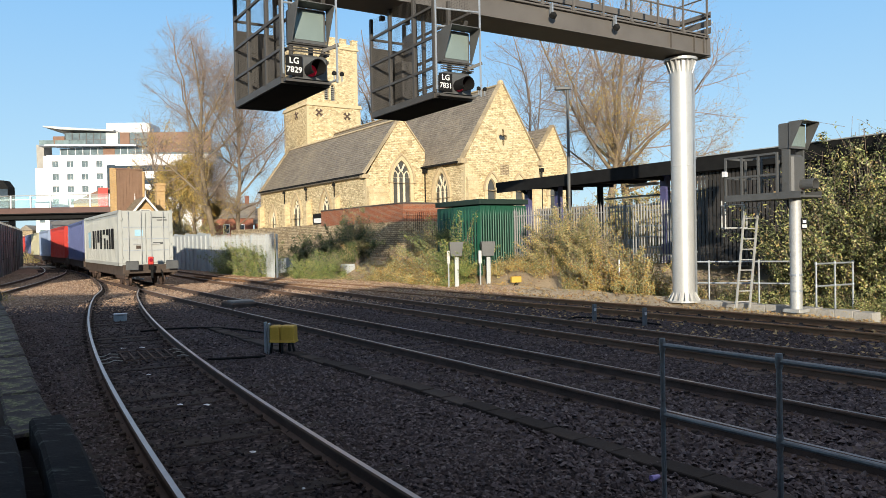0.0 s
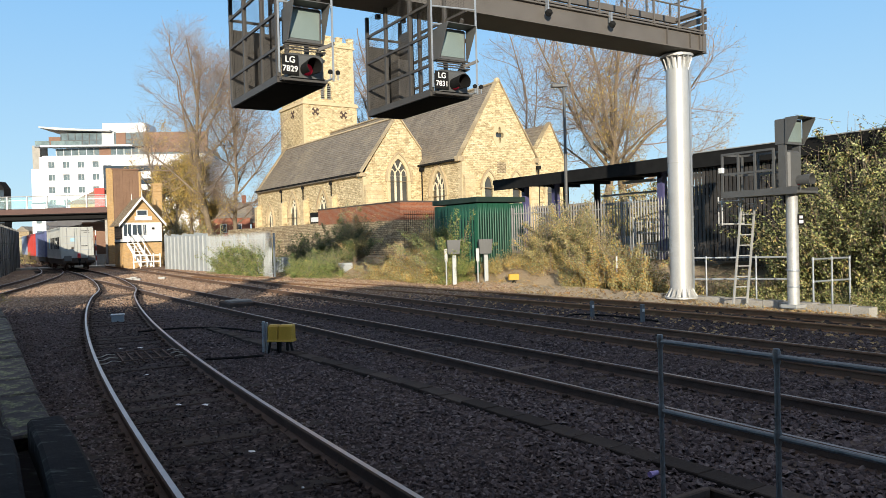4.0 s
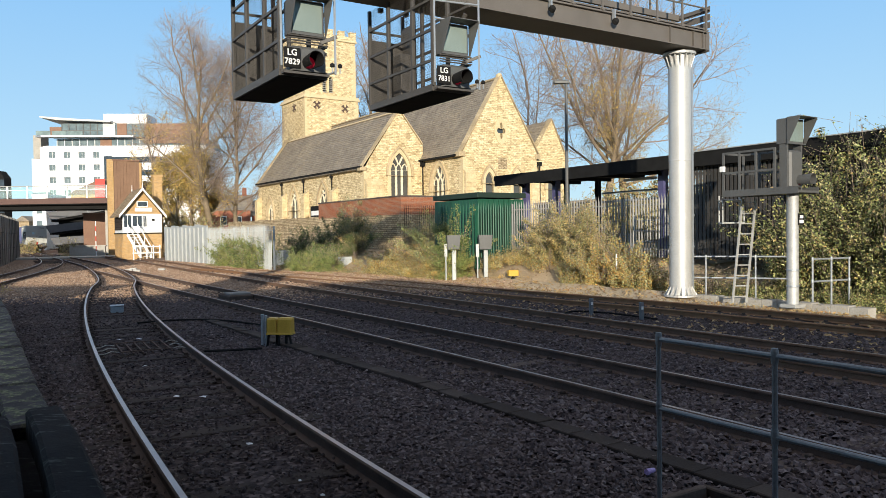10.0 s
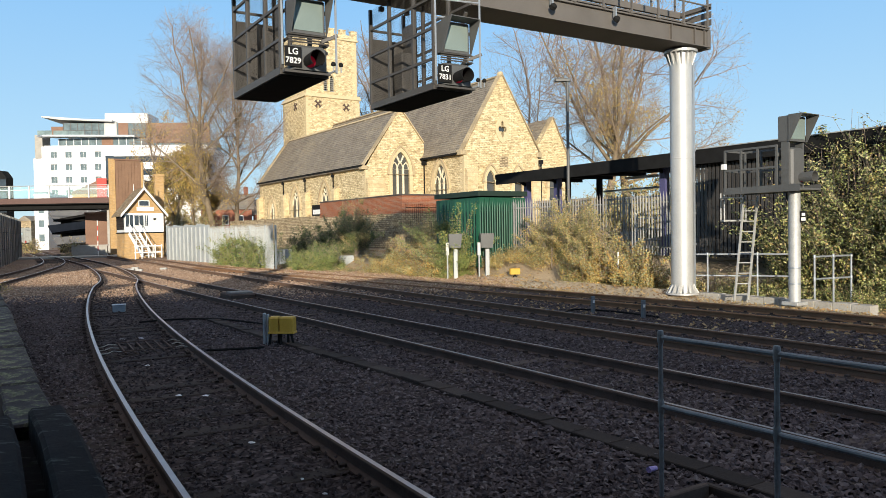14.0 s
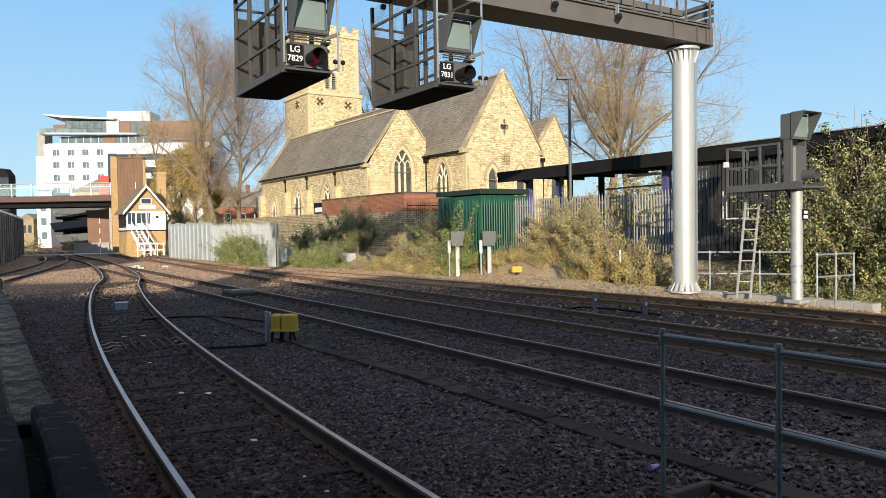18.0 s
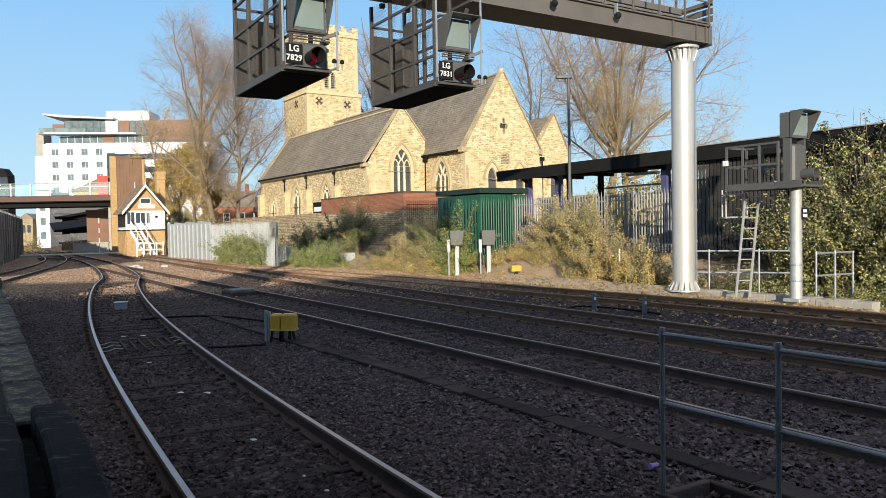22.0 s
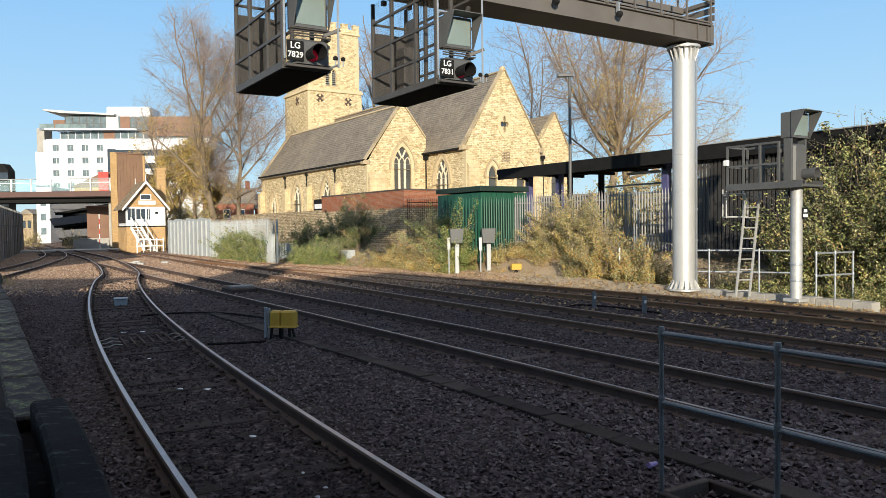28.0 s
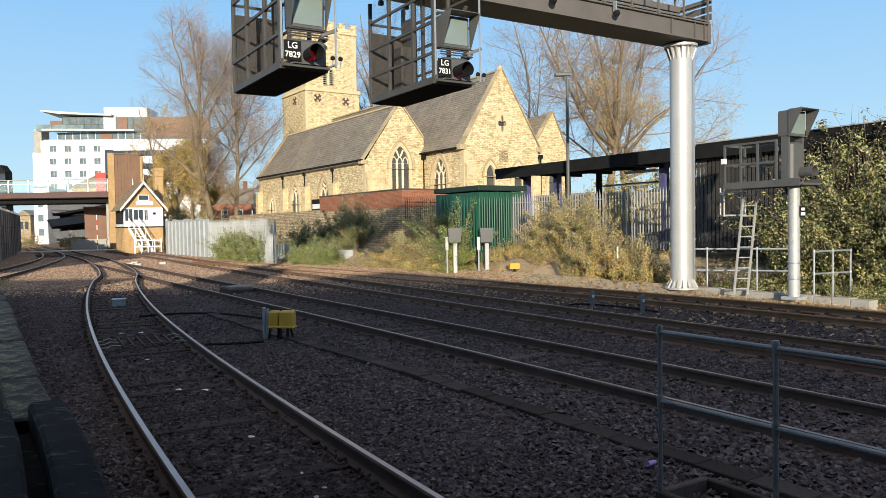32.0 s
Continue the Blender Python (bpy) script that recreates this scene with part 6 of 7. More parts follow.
bush("ivy", [(10.2, 22.0, 1.4), (10.8, 21.2, 1.6), (11.6, 19.7, 1.7), (13.0, 17.6, 1.6), (14.4, 15.4, 1.5)], 0.3, 2, 18000, 0.09, LEAF_I, "brambles at the foot of the ivy", "ivy", 71, None, 2.2)
bush("ground_ivy", [(8.6, 22.4, 0.5), (10.0, 20.9, 0.5), (11.2, 19.0, 0.55), (12.4, 17.0, 0.5), (13.6, 15.0, 0.5)], 0.5, 2, 20000, 0.06, LEAF_I, "low ivy and weeds covering the bank behind the handrails", "weeds", 79, None, 1.6)
bush("weeds", [(-16.9, 27.6, 0.3), (-17.6, 29.4, 0.6)], 0.2, 2, 696, 0.06, LEAF_Y, "dry yellow weeds at the end of the platform", "weeds", 72)
bush("brambles", [(-8.6, 40.9, 0.45), (-3.5, 36.3, 0.5), (0.3, 32.1, 0.5), (2.6, 30.3, 0.4)], 0.4, 2, 13050, 0.07, LEAF_B, "low straw coloured weeds along the bank", "weeds", 73)
bush("brambles", [(3.0, 30.6, 0.8), (7.2, 25.2, 0.9), (9.2, 22.8, 0.9), (11.2, 20.4, 0.7)], 0.4, 2, 13050, 0.07, LEAF_B, "low weeds behind the column", "weeds", 74)
bush("brambles", [(2.2, 29.2, 0.25), (5.0, 24.8, 0.25), (7.6, 20.6, 0.2), (9.6, 17.4, 0.2)], 0.35, 2, 7250, 0.045, LEAF_Y, "short dry grass beside the rusty track", "grass", 75)
bush("brambles", [(1.9, 30.4, 0.3), (2.7, 29.8, 0.38), (3.3, 29.3, 0.5), (4.0, 28.3, 0.4)], 0.35, 2, 9000, 0.06, LEAF_O, "short dry weeds and leaf litter on the bank", "weeds", 80, None, 2.0)
make_tree(-31.5, 84, 0.4, 10.5, 0.2, 55, BUSHY, "small yellowing tree behind the signal box", 8000, LEAF_Y)
bush("shrub", [(-29.0, 79.0, 5.0), (-25.6, 75.5, 6.0), (-22.0, 70.5, 4.0), (-19.5, 67.5, 2.6)], 0.9, 2, 24000, 0.15, LEAF_B, "olive shrubs behind the pale fence", "bush", 76)

bush("hedge", [(9.5, 44.5, 4.2), (13.0, 41.0, 4.5), (17.0, 37.5, 4.4), (21.0, 33.5, 4.2)], 0.9, 2, 42000, 0.19, LEAF_B, "tall untidy hedge beyond the far platform", "hedge", 83, 0.6, 2.0)

# ---- unseen buildings behind the camera, shaped to cast the shadow over the tracks ----
st = thing("shading_building", pose(0, 0, 0), "unseen buildings behind the platform, shaped to cast the shadow over the tracks", "building", kind="structure")
part("wing", Form().box(-60, -1.2, -26, -14, -0.3, 6.7), YBRICK, st)
# the roofline steps and slopes so that its shadow edge falls right on the ground
for x0, x1, top in ((-60, -12.0, 8.2), (-12.0, -8.95, 6.93), (-8.95, -7.7, 9.55), (-7.7, -6.2, 9.05)):
    part("roof_section", Form().box(x0, x1, -26, -14, 6.7, top), ROOF, st)
part("roof_section", Form().prism([(-6.2, 6.7), (-1.2, 6.7), (-1.2, 8.36), (-4.1, 7.4), (-6.2, 7.34)], -26, -14), ROOF, st)
m = pose(-1.1, -14.2, 0, 0, 0, 36.5)
part("wing", Form().box(-10, 0, -60, -0.5, -0.3, 8.1, m), YBRICK, st)
part("roof_slab", Form().box(-10.2, 0.0, -60, -0.3, 8.1, 8.3, m), ROOF, st)
# unseen roof on posts, added to darken the ground nearest the camera
cn = thing("sky_blocker", pose(0, 0, 0, 0, 0, RAILWAY), "unseen roof added above and behind the camera to block skylight", "canopy", kind="structure")
part("canopy_roof", Form().box(-14, 2.2, -45, 5.4, 4.3, 4.5), SLEEPER, cn, "unseen dark roof slab that blocks the sky")
for y in (-2, -8, -14, -20):
    part("canopy_post", Form().bar((-2.2, y, 0.8), (-2.2, y, 4.3), 0.09, n=10), BLACK, cn)

# ---- signal box ----
OLD_TILE = masonry("old_tiles", (0.24, 0.175, 0.11), (0.36, 0.28, 0.18), (0.12, 0.09, 0.06), 0.3, 0.16, 0.012, 0.85)
sbx = thing("signal_box", pose(-28.2, 65.5, 0, 0, 0, RAILWAY), "small brick and timber railway signal box with white bargeboards", "signal box")
W, L = 3.3, 4.6
part("brick_base", Form().box(0, W, 0, L, -0.3, 2.2), YBRICK, sbx, "buff brick lower storey")
for k in range(6):
    part("fence_board", Form().box(-0.05, 0.0, 0.3 + 0.7 * k, 0.85 + 0.7 * k, 0.0, 1.75), YBRICK, sbx, "brown upright board")
part("cabin", Form().box(0.03, W - 0.03, 0.03, L - 0.03, 2.2, 3.95), WHITE, sbx, "white painted timber upper storey")
part("floor_band", Form().box(-0.05, W + 0.05, -0.05, L + 0.05, 2.14, 2.24), BLACK, sbx)
part("gable_panel", Form().prism([(0.0, 3.95), (W, 3.95), (W / 2, 6.05)], -0.01, 0.05), YBRICK, sbx, "buff boarded gable")
part("gable_panel", Form().prism([(0.0, 3.95), (W, 3.95), (W / 2, 6.05)], L - 0.05, L), YBRICK, sbx)
for s in (0, 1):
    xa, xb = (-0.35, W / 2) if s == 0 else (W + 0.35, W / 2)
    slope = Form()
    slope.prism([(xa, 3.66), (xb, 6.16), (xb, 6.26), (xa, 3.76)], -0.4, L + 0.4)
    part("roof", slope, OLD_TILE, sbx, "weathered brown tiled roof slope")
    part("bargeboard", Form().prism([(xa, 3.56), (xb, 6.04), (xb, 6.3), (xa, 3.82)], -0.5, -0.4), WHITE, sbx, "white bargeboard")
for y in (-0.42, L + 0.3):
    part("finial", Form().bar((W / 2, y, 6.1), (W / 2, y, 6.85), 0.05, 0.02), WHITE, sbx, "pointed white finial")
g = part("gable_window", Form().box(1.2, 2.15, -0.06, -0.012, 4.55, 5.1), WHITE, sbx)
part("pane", Form().box(1.28, 2.07, -0.075, -0.06, 4.62, 5.03), GLASS, g)
part("name_board", Form().box(1.05, 2.5, -0.1, -0.012, 4.15, 4.5), WHITE, sbx, "blank white name board")
for x0, x1, z0, z1 in ((0.12, 0.72, 2.75, 3.8), (0.85, 1.6, 2.85, 3.75), (1.75, 2.0, 2.8, 3.75)):
    w = part("window", Form().box(x0 - 0.06, x1 + 0.06, -0.02, 0.03, z0 - 0.06, z1 + 0.06), WHITE, sbx)
    part("pane", Form().box(x0, x1, -0.035, -0.02, z0, z1), GLASS, w)
    part("glazing_bar", Form().box((x0 + x1) / 2 - 0.02, (x0 + x1) / 2 + 0.02, -0.05, -0.035, z0, z1), WHITE, w)
part("white_sheeting", Form().box(2.05, W + 0.02, -0.05, 0.02, 2.25, 3.9), WHITE, sbx, "plain white boarded bay")
part("vent", Form().box(2.45, 2.7, -0.065, -0.05, 3.3, 3.5), BLACK, sbx)
lv = part("side_window", Form().box(-0.03, 0.03, 0.5, 4.2, 2.5, 3.7), BLACK, sbx, "dark shuttered side window")
for k in range(5):
    part("shutter_board", Form().box(-0.06, -0.03, 0.5, 4.2, 2.55 + 0.23 * k, 2.74 + 0.23 * k), SLEEPER, lv)
chim = part("chimney", Form().box(3.2, 3.95, 2.6, 3.3, -0.3, 7.5).box(3.12, 4.03, 2.52, 3.38, 6.95, 7.1).box(3.12, 4.03, 2.52, 3.38, 7.5, 7.7), YBRICK, sbx, "buff brick chimney stack")
flue = thing("flue_pipe", pose(-28.4, 70.2, 0), "slim buff flue standing behind the signal box", "flue")
part("pipe", Form().turned([(0.12, -0.4), (0.12, 8.7), (0.15, 8.7), (0.15, 8.85), (0.1, 8.9)], 12), YBRICK, flue)
part("cowl", Form().turned([(0.16, 8.95), (0.16, 9.0), (0.03, 9.12)], 12), BLACK, flue)
# outside stair
stair = thing("wooden_stair", pose(-28.2, 65.5, 0, 0, 0, RAILWAY), "white railed outside stair up to the signal box", "stair")
for k in range(9):
    s = k / 8
    part("tread", Form().box(0.35 + 1.15 * s, 1.2 + 1.15 * s - 0.2 * s, -0.75 - 0.5 * s, -0.5 - 0.5 * s, 2.05 - 1.95 * s, 2.1 - 1.95 * s), WHITE, stair)
for x in (0.3, 1.15):
    part("string", Form().beam((x, -0.6, 2.1), (x + 1.0, -1.15, 0.0), 0.05, 0.22), WHITE, stair)
    part("handrail", Form().beam((x, -0.6, 3.0), (x + 1.0, -1.15, 0.95), 0.06, 0.07), WHITE, stair)
    for s in (0.0, 0.5, 1.0):
        part("baluster", Form().beam((x + s, -0.6 - 0.55 * s, 2.1 - 2.1 * s), (x + s, -0.6 - 0.55 * s, 3.0 - 2.05 * s), 0.06, 0.06), WHITE, stair)
gate = thing("picket_gate", pose(-28.2, 65.5, 0, 0, 0, RAILWAY), "white wooden gate fence at the foot of the stair", "fence")
for k in range(5):
    part("post", Form().box(0.55 + 0.55 * k, 0.64 + 0.55 * k, -1.6, -1.52, -0.2, 1.15), WHITE, gate)
for z in (0.4, 0.95):
    part("rail", Form().box(0.5, 2.85, -1.62, -1.6, z, z + 0.1), WHITE, gate)

# ---- footbridge, lift tower and what shows under it ----
fb = thing("footbridge", pose(-47, 81, 0, 0, 0, -1), "brown steel footbridge with glass parapets over the tracks", "bridge")
part("deck", Form().box(-30, 11.5, 0, 5.5, 5.5, 5.75), BLACK, fb)
part("under_girder", Form().box(-30, 11.5, 0.7, 1.0, 5.0, 5.5), BLACK, fb, "dark girder under the deck")
part("under_girder", Form().box(-30, 11.5, 4.5, 4.8, 5.0, 5.5), BLACK, fb, "dark girder under the deck")
BEAM = plain("dark_red_steel", (0.075, 0.035, 0.028), (0.11, 0.055, 0.042), 0.7, 0.6, 0, 0.1, 10, 0.003)
part("edge_beam", Form().box(-30, 11.5, -0.12, 0.0, 5.6, 6.2), BEAM, fb, "reddish brown edge beam")
part("edge_beam", Form().box(-30, 11.5, 5.5, 5.62, 5.45, 6.2), BROWN, fb, "reddish brown edge beam")
k = 0
while k * 2.2 < 40:
    x = 10.6 - 2.2 * k
    part("parapet_post", Form().box(x - 0.07, x + 0.07, -0.08, 0.02, 6.2, 7.55), WHITE, fb)
    gl = part("glass_panel", Form().box(x - 2.08, x - 0.1, -0.04, -0.02, 6.27, 7.45), GLASS_T, fb, "pale green glass")
    gl.visible_shadow = False
    k += 1
part("top_rail", Form().bar((-30, -0.03, 7.57), (10.8, -0.03, 7.57), 0.05), GALV_OLD, fb)
part("back_rail", Form().bar((-30, 5.5, 7.5), (10.8, 5.5, 7.5), 0.05), WHITE, fb)
for x in (-24, 10.0):
    part("pier", Form().box(x - 0.4, x + 0.4, 1.5, 4.0, -0.4, 5.5), CONCRETE, fb)
TAN = plain("tan_cladding", (0.17, 0.095, 0.058), (0.24, 0.14, 0.085), 0.7, 0.7, 0, 0.15, 10, 0.004)
lt = thing("lift_tower", pose(-35.5, 80.4, 0, 0, 0, RAILWAY), "tall brown clad lift tower at the end of the footbridge", "tower")
part("tower_body", Form().box(0.0, 2.7, 0.0, 3.5, -0.3, 10.2), TAN, lt, "rust brown cladding")
part("corner_trim", Form().box(-0.62, 0.0, -0.1, 0.4, -0.3, 10.35), YBRICK, lt, "buff corner pier")
part("capping", Form().box(-0.1, 2.8, -0.12, 3.6, 10.2, 10.35), BROWN, lt)
for k in range(8):
    part("cladding_plank", Form().box(0.02 + 0.335 * k, 0.335 + 0.335 * k, -0.03, -0.004, -0.2, 10.15), TAN, lt)

DARK_RAMP = plain("dark_ramp", (0.075, 0.075, 0.08), (0.12, 0.12, 0.125), 1, 0.8, 0, 0.2)
rp = thing("car_park_ramp", pose(-50.9, 97, 0, 0, 0, 12), "dark concrete car park ramp with sloping parapets beyond the bridge", "building")
part("core", Form().prism([(0.2, -0.3), (7.2, -0.3), (7.2, 5.6), (3.4, 5.6), (0.4, 4.6)], 1.2, 10), BLACK, rp, "dark inner wall")
for z, x0, rise_by in ((0.9, 0.2, 0.5), (2.5, -0.4, 0.9), (4.2, -0.2, 1.3)):
    part("parapet", Form().prism([(x0, z), (7.0, z + rise_by), (7.0, z + rise_by + 0.95), (x0 - 0.5, z + 0.95)], -0.2, 0.0), DARK_RAMP, rp, "sloping grey parapet")
    part("ramp_deck", Form().prism([(x0, z - 0.25), (7.2, z + rise_by - 0.25), (7.2, z + rise_by), (x0, z)], 0.0, 9), BLACK, rp, "dark ramp deck")
ab = thing("brick_abutment", pose(-41.8, 88, 0, 0, 0, 25), "red brown brick abutment beyond the crossing", "wall")
part("wall", Form().box(-0.7, 6.5, 0, 0.6, -0.3, 4.6), BROWN, ab)
part("coping", Form().box(-0.8, 6.6, -0.1, 0.7, 4.6, 4.8), BROWN, ab)
lw = thing("low_wall", pose(-37.2, 76.5, 0, 0, 0, 15), "low pale concrete wall by the crossing", "wall")
part("wall", Form().box(-1.2, 2.2, 0, 0.4, -0.3, 0.95), CONCRETE, lw)
part("capping", Form().box(-1.3, 2.3, -0.05, 0.45, 0.95, 1.05), CONCRETE, lw)
bush("shrub", [(-38.8, 76.5, 1.9), (-38.2, 77.0, 2.4)], 0.5, 2, 1500, 0.12, LEAF_B, "green yellow shrub by the crossing", "bush", 81)
bush("shrub", [(-52.5, 92.0, 2.0), (-51.0, 92.5, 2.4)], 0.6, 2, 1200, 0.14, LEAF_B, "shrub beyond the bridge", "bush", 82)
cr = solid("road_crossing", Form().box(-11, 12, -2.2, 2.2, -0.2, 0.004), CONCRETE, pose(-36.5, 73.5, -0.02, 0, 0, RAILWAY - 8), "pale road surface at the crossing", "road", kind="structure")
post = thing("crossing_post", pose(-34.2, 73.2, 0), "red and white banded crossing post", "post")
RED = plain("red_paint", (0.45, 0.03, 0.02), (0.58, 0.05, 0.035), 3, 0.5, 0, 0.1)
for k in range(7):
    part("band", Form().turned([(0.045, 0.5 * k), (0.045, 0.5 * k + 0.5)], 8), RED if k % 2 else WHITE, post)
ms = thing("marker_boards", pose(0, 0, 0), "pale marker boards lying between the rails", "marker")
for x, y in ((-18.7, 44.2), (-17.9, 43.4), (-16.9, 44.6), (-19.2, 46.0)):
    part("board", Form().bevel_box(x - 0.2, x + 0.2, y - 0.08, y + 0.08, -0.15, -0.04, 0.01), GALV_OLD, ms)

# ---- dark wall along the far left line ----
dw = thing("panel_wall", pose(-30.0, 49.5, 0, 0, 0, 117.0), "tall dark grey panel wall beside the line", "wall")
DARKWALL = plain("dark_panel", (0.06, 0.06, 0.058), (0.17, 0.165, 0.155), 0.8, 0.6, 0, 0.2, 10, 0.01, 0.5)
for k in range(14):
    for j in range(3):
        part("panel", Form().bevel_box(2.2 * k + 0.05, 2.2 * k + 2.15, -0.06, 0.1, 1.28 * j - 0.2, 1.28 * j + 1.04, 0.02), DARKWALL, dw)
    part("post", Form().box(2.2 * k - 0.06, 2.2 * k + 0.06, -0.12, 0.14, -0.3, 3.75), DARKWALL, dw)
for k in range(8):
    part("panel", Form().bevel_box(-2.2 * k - 2.15, -2.2 * k - 0.05, -0.06, 0.1, -0.2, 3.65, 0.02), DARKWALL, dw)

# ---- the white hotel and other far buildings ----
GLASS_H = glass("grey_glass", (0.1, 0.13, 0.14), 0.15)
ht = thing("hotel_building", pose(-94.5, 170, 0, 0, 0, 4), "large white rendered hotel with a glazed top storey and curved roof", "building")
HW = 40.0
part("white_block", panel([(3.3, -1), (HW, -1), (HW, 23.0), (3.3, 23.0)], [[(4.6 + 3.3 * i, 11.5 + 2.9 * j), (6.0 + 3.3 * i, 11.5 + 2.9 * j), (6.0 + 3.3 * i, 12.9 + 2.9 * j), (4.6 + 3.3 * i, 12.9 + 2.9 * j)] for i in range(4) for j in range(4)], 0, 0.5), RENDER_W, ht, "white rendered wall")
part("block_body", Form().box(2.3, HW, 0.7, 18, -1, 22.9), RENDER_W, ht)
part("stair_tower", Form().box(0.2, 3.3, 1.2, 6, -1, 20.2), RENDER_W, ht, "lower white stair tower")
part("grey_corner", Form().box(0.7, 2.4, 1.0, 5, 20.2, 25.6), CONCRETE, ht, "grey clad corner storeys")
for i in range(4):
    for j in range(4):
        x, z = 4.6 + 3.3 * i, 11.5 + 2.9 * j
        w = part("window", Form().box(x, x + 1.4, 0.3, 0.34, z, z + 1.4), GLASS_H, ht, "grey square window")
        part("sash", Form().box(x + 0.66, x + 0.72, 0.26, 0.3, z, z + 1.4), WHITE, w)
part("glazed_strip", Form().box(16.9, 18.9, -0.1, 0.0, 0, 20.6), GLASS, ht, "dark glazed stair strip")
part("white_balcony", Form().prism([(2.4, -1.6), (4.0, -2.4), (24, -1.2), (24, 0.5), (2.4, 0.5)], 24.85, 25.2, "z"), GALV, ht, "white curved balcony slab")
up = part("upper_floor", Form().box(6.0, HW, 1.0, 15, 23.0, 24.7), GLASS_H, ht, "glazed set-back storey")
for k in range(12):
    part("mullion", Form().box(6.0 + 1.7 * k, 6.14 + 1.7 * k, 0.9, 1.0, 23.0, 24.7), WHITE, up)
part("brown_panel", Form().box(15.8, 18.4, 0.85, 0.95, 23.0, 24.7), BROWN, ht)
top = part("penthouse", Form().box(6.8, 34, 1.8, 14, 25.2, 28.4), GLASS_H, ht, "glazed penthouse")
for k in range(11):
    part("mullion", Form().box(6.8 + 1.6 * k, 6.98 + 1.6 * k, 1.7, 1.8, 25.2, 28.4), SIGNAL_GREY, top)
part("transom", Form().box(6.8, 26, 1.68, 1.8, 26.7, 26.82), SIGNAL_GREY, top)
part("pale_panel", Form().box(16.2, 19.0, 1.6, 1.75, 25.2, 28.6), GALV_OLD, ht)
part("brown_panel", Form().box(4.2, 6.8, 1.6, 4, 25.2, 27.6), BROWN, ht)
part("brown_panel", Form().box(19.4, 21.6, 1.6, 1.75, 25.2, 28.4), BROWN, ht)
part("brown_panel", Form().box(26, HW + 0.5, 0.6, 1.75, 23.6, 28.2), BROWN, ht, "brown clad right wing")
part("curved_roof", Form().prism([(2.6, 29.9), (6.5, 29.6), (12, 29.2), (18.5, 28.9), (18.5, 28.5), (6.6, 29.0), (2.6, 29.6)], 0.2, 15), GALV_OLD, ht, "thin curved grey roof")
part("plant_room", Form().box(15.5, 25.5, 4, 12, 28.4, 31.0), RENDER_W, ht, "white rooftop plant room")
for k in range(3):
    part("railing_panel", Form().box(2.8 + 3.4 * k, 6.0 + 3.4 * k, -2.2 + 0.3 * k, -2.15 + 0.3 * k, 25.2, 26.2), GLASS_L, ht)
for k in range(3):
    part("white_band", Form().box(18.9, HW, -0.3, 0.0, 20.4 - 3.0 * k, 22.0 - 3.0 * k), RENDER_W, ht)
    part("dark_band", Form().box(18.9, HW, -0.05, 0.05, 19.0 - 3.0 * k, 20.4 - 3.0 * k), GLASS, ht)
fd = thing("office_block", pose(-91.4, 150, 0), "dark brown office block with a slanted top", "building")
part("block", Form().prism([(-8, -1), (3.0, -1), (3.0, 14.2), (2.0, 15.6), (-8, 16.2)], 0, 2.5), BLACK, fd)
for k in range(4):
    part("glass_band", Form().box(-8, 3.02, -0.08, 0.0, 4.5 + 2.6 * k, 6.0 + 2.6 * k), GLASS, fd)
ws = thing("workshop_building", pose(-60, 122, 0, 0, 0, 0), "low orange brown shed with a pitched roof", "building")
part("wall", Form().box(-1, 9, 0, 10, -0.5, 9.0), YBRICK, ws)
part("roof", Form().prism([(-1.6, 9.0), (9.4, 9.0), (9.4, 11.4), (4.0, 11.4)], -0.3, 10.3), BROWN, ws)
tb = thing("tan_building", pose(-79.2, 138, 0), "tan stone building seen under the footbridge", "building")
part("wall", Form().box(0, 2.3, 0, 8, -0.5, 5.0), RUBBLE, tb)
part("roof", Form().prism([(-0.3, 5.0), (2.6, 5.0), (1.15, 6.0)], -0.3, 8.3), ROOF, tb)
for k in range(2):
    part("window", Form().box(0.3 + 1.0 * k, 0.9 + 1.0 * k, -0.06, 0.01, 2.4, 3.8), GLASS, tb)
wb = thing("white_building", pose(-69.0, 125, 0), "narrow white rendered building seen under the footbridge", "building")
part("wall", Form().box(0, 2.3, 0, 7, -0.5, 9.0), RENDER_W, wb)
part("parapet", Form().box(-0.08, 2.38, -0.08, 7.08, 9.0, 9.3), RENDER_W, wb)
for k in range(3):
    part("window", Form().box(0.7, 1.6, -0.05, 0.01, 1.2 + 2.4 * k, 2.4 + 2.4 * k), GLASS_H, wb)
rs = thing("red_sign", pose(-55.5, 120.5, 0), "plain red sign board on a mast", "sign")
part("board", Form().box(-0.7, 0.9, -0.06, 0.06, 8.2, 11.4), RED, rs)
part("mast", Form().bar((0, 0.1, -0.4), (0, 0.1, 11.4), 0.12), GALV, rs)
BRICK_FAR = plain("far_brick", (0.26, 0.1, 0.065), (0.34, 0.14, 0.09), 1.0, 0.9, 0, 0.2, 6, 0.01)
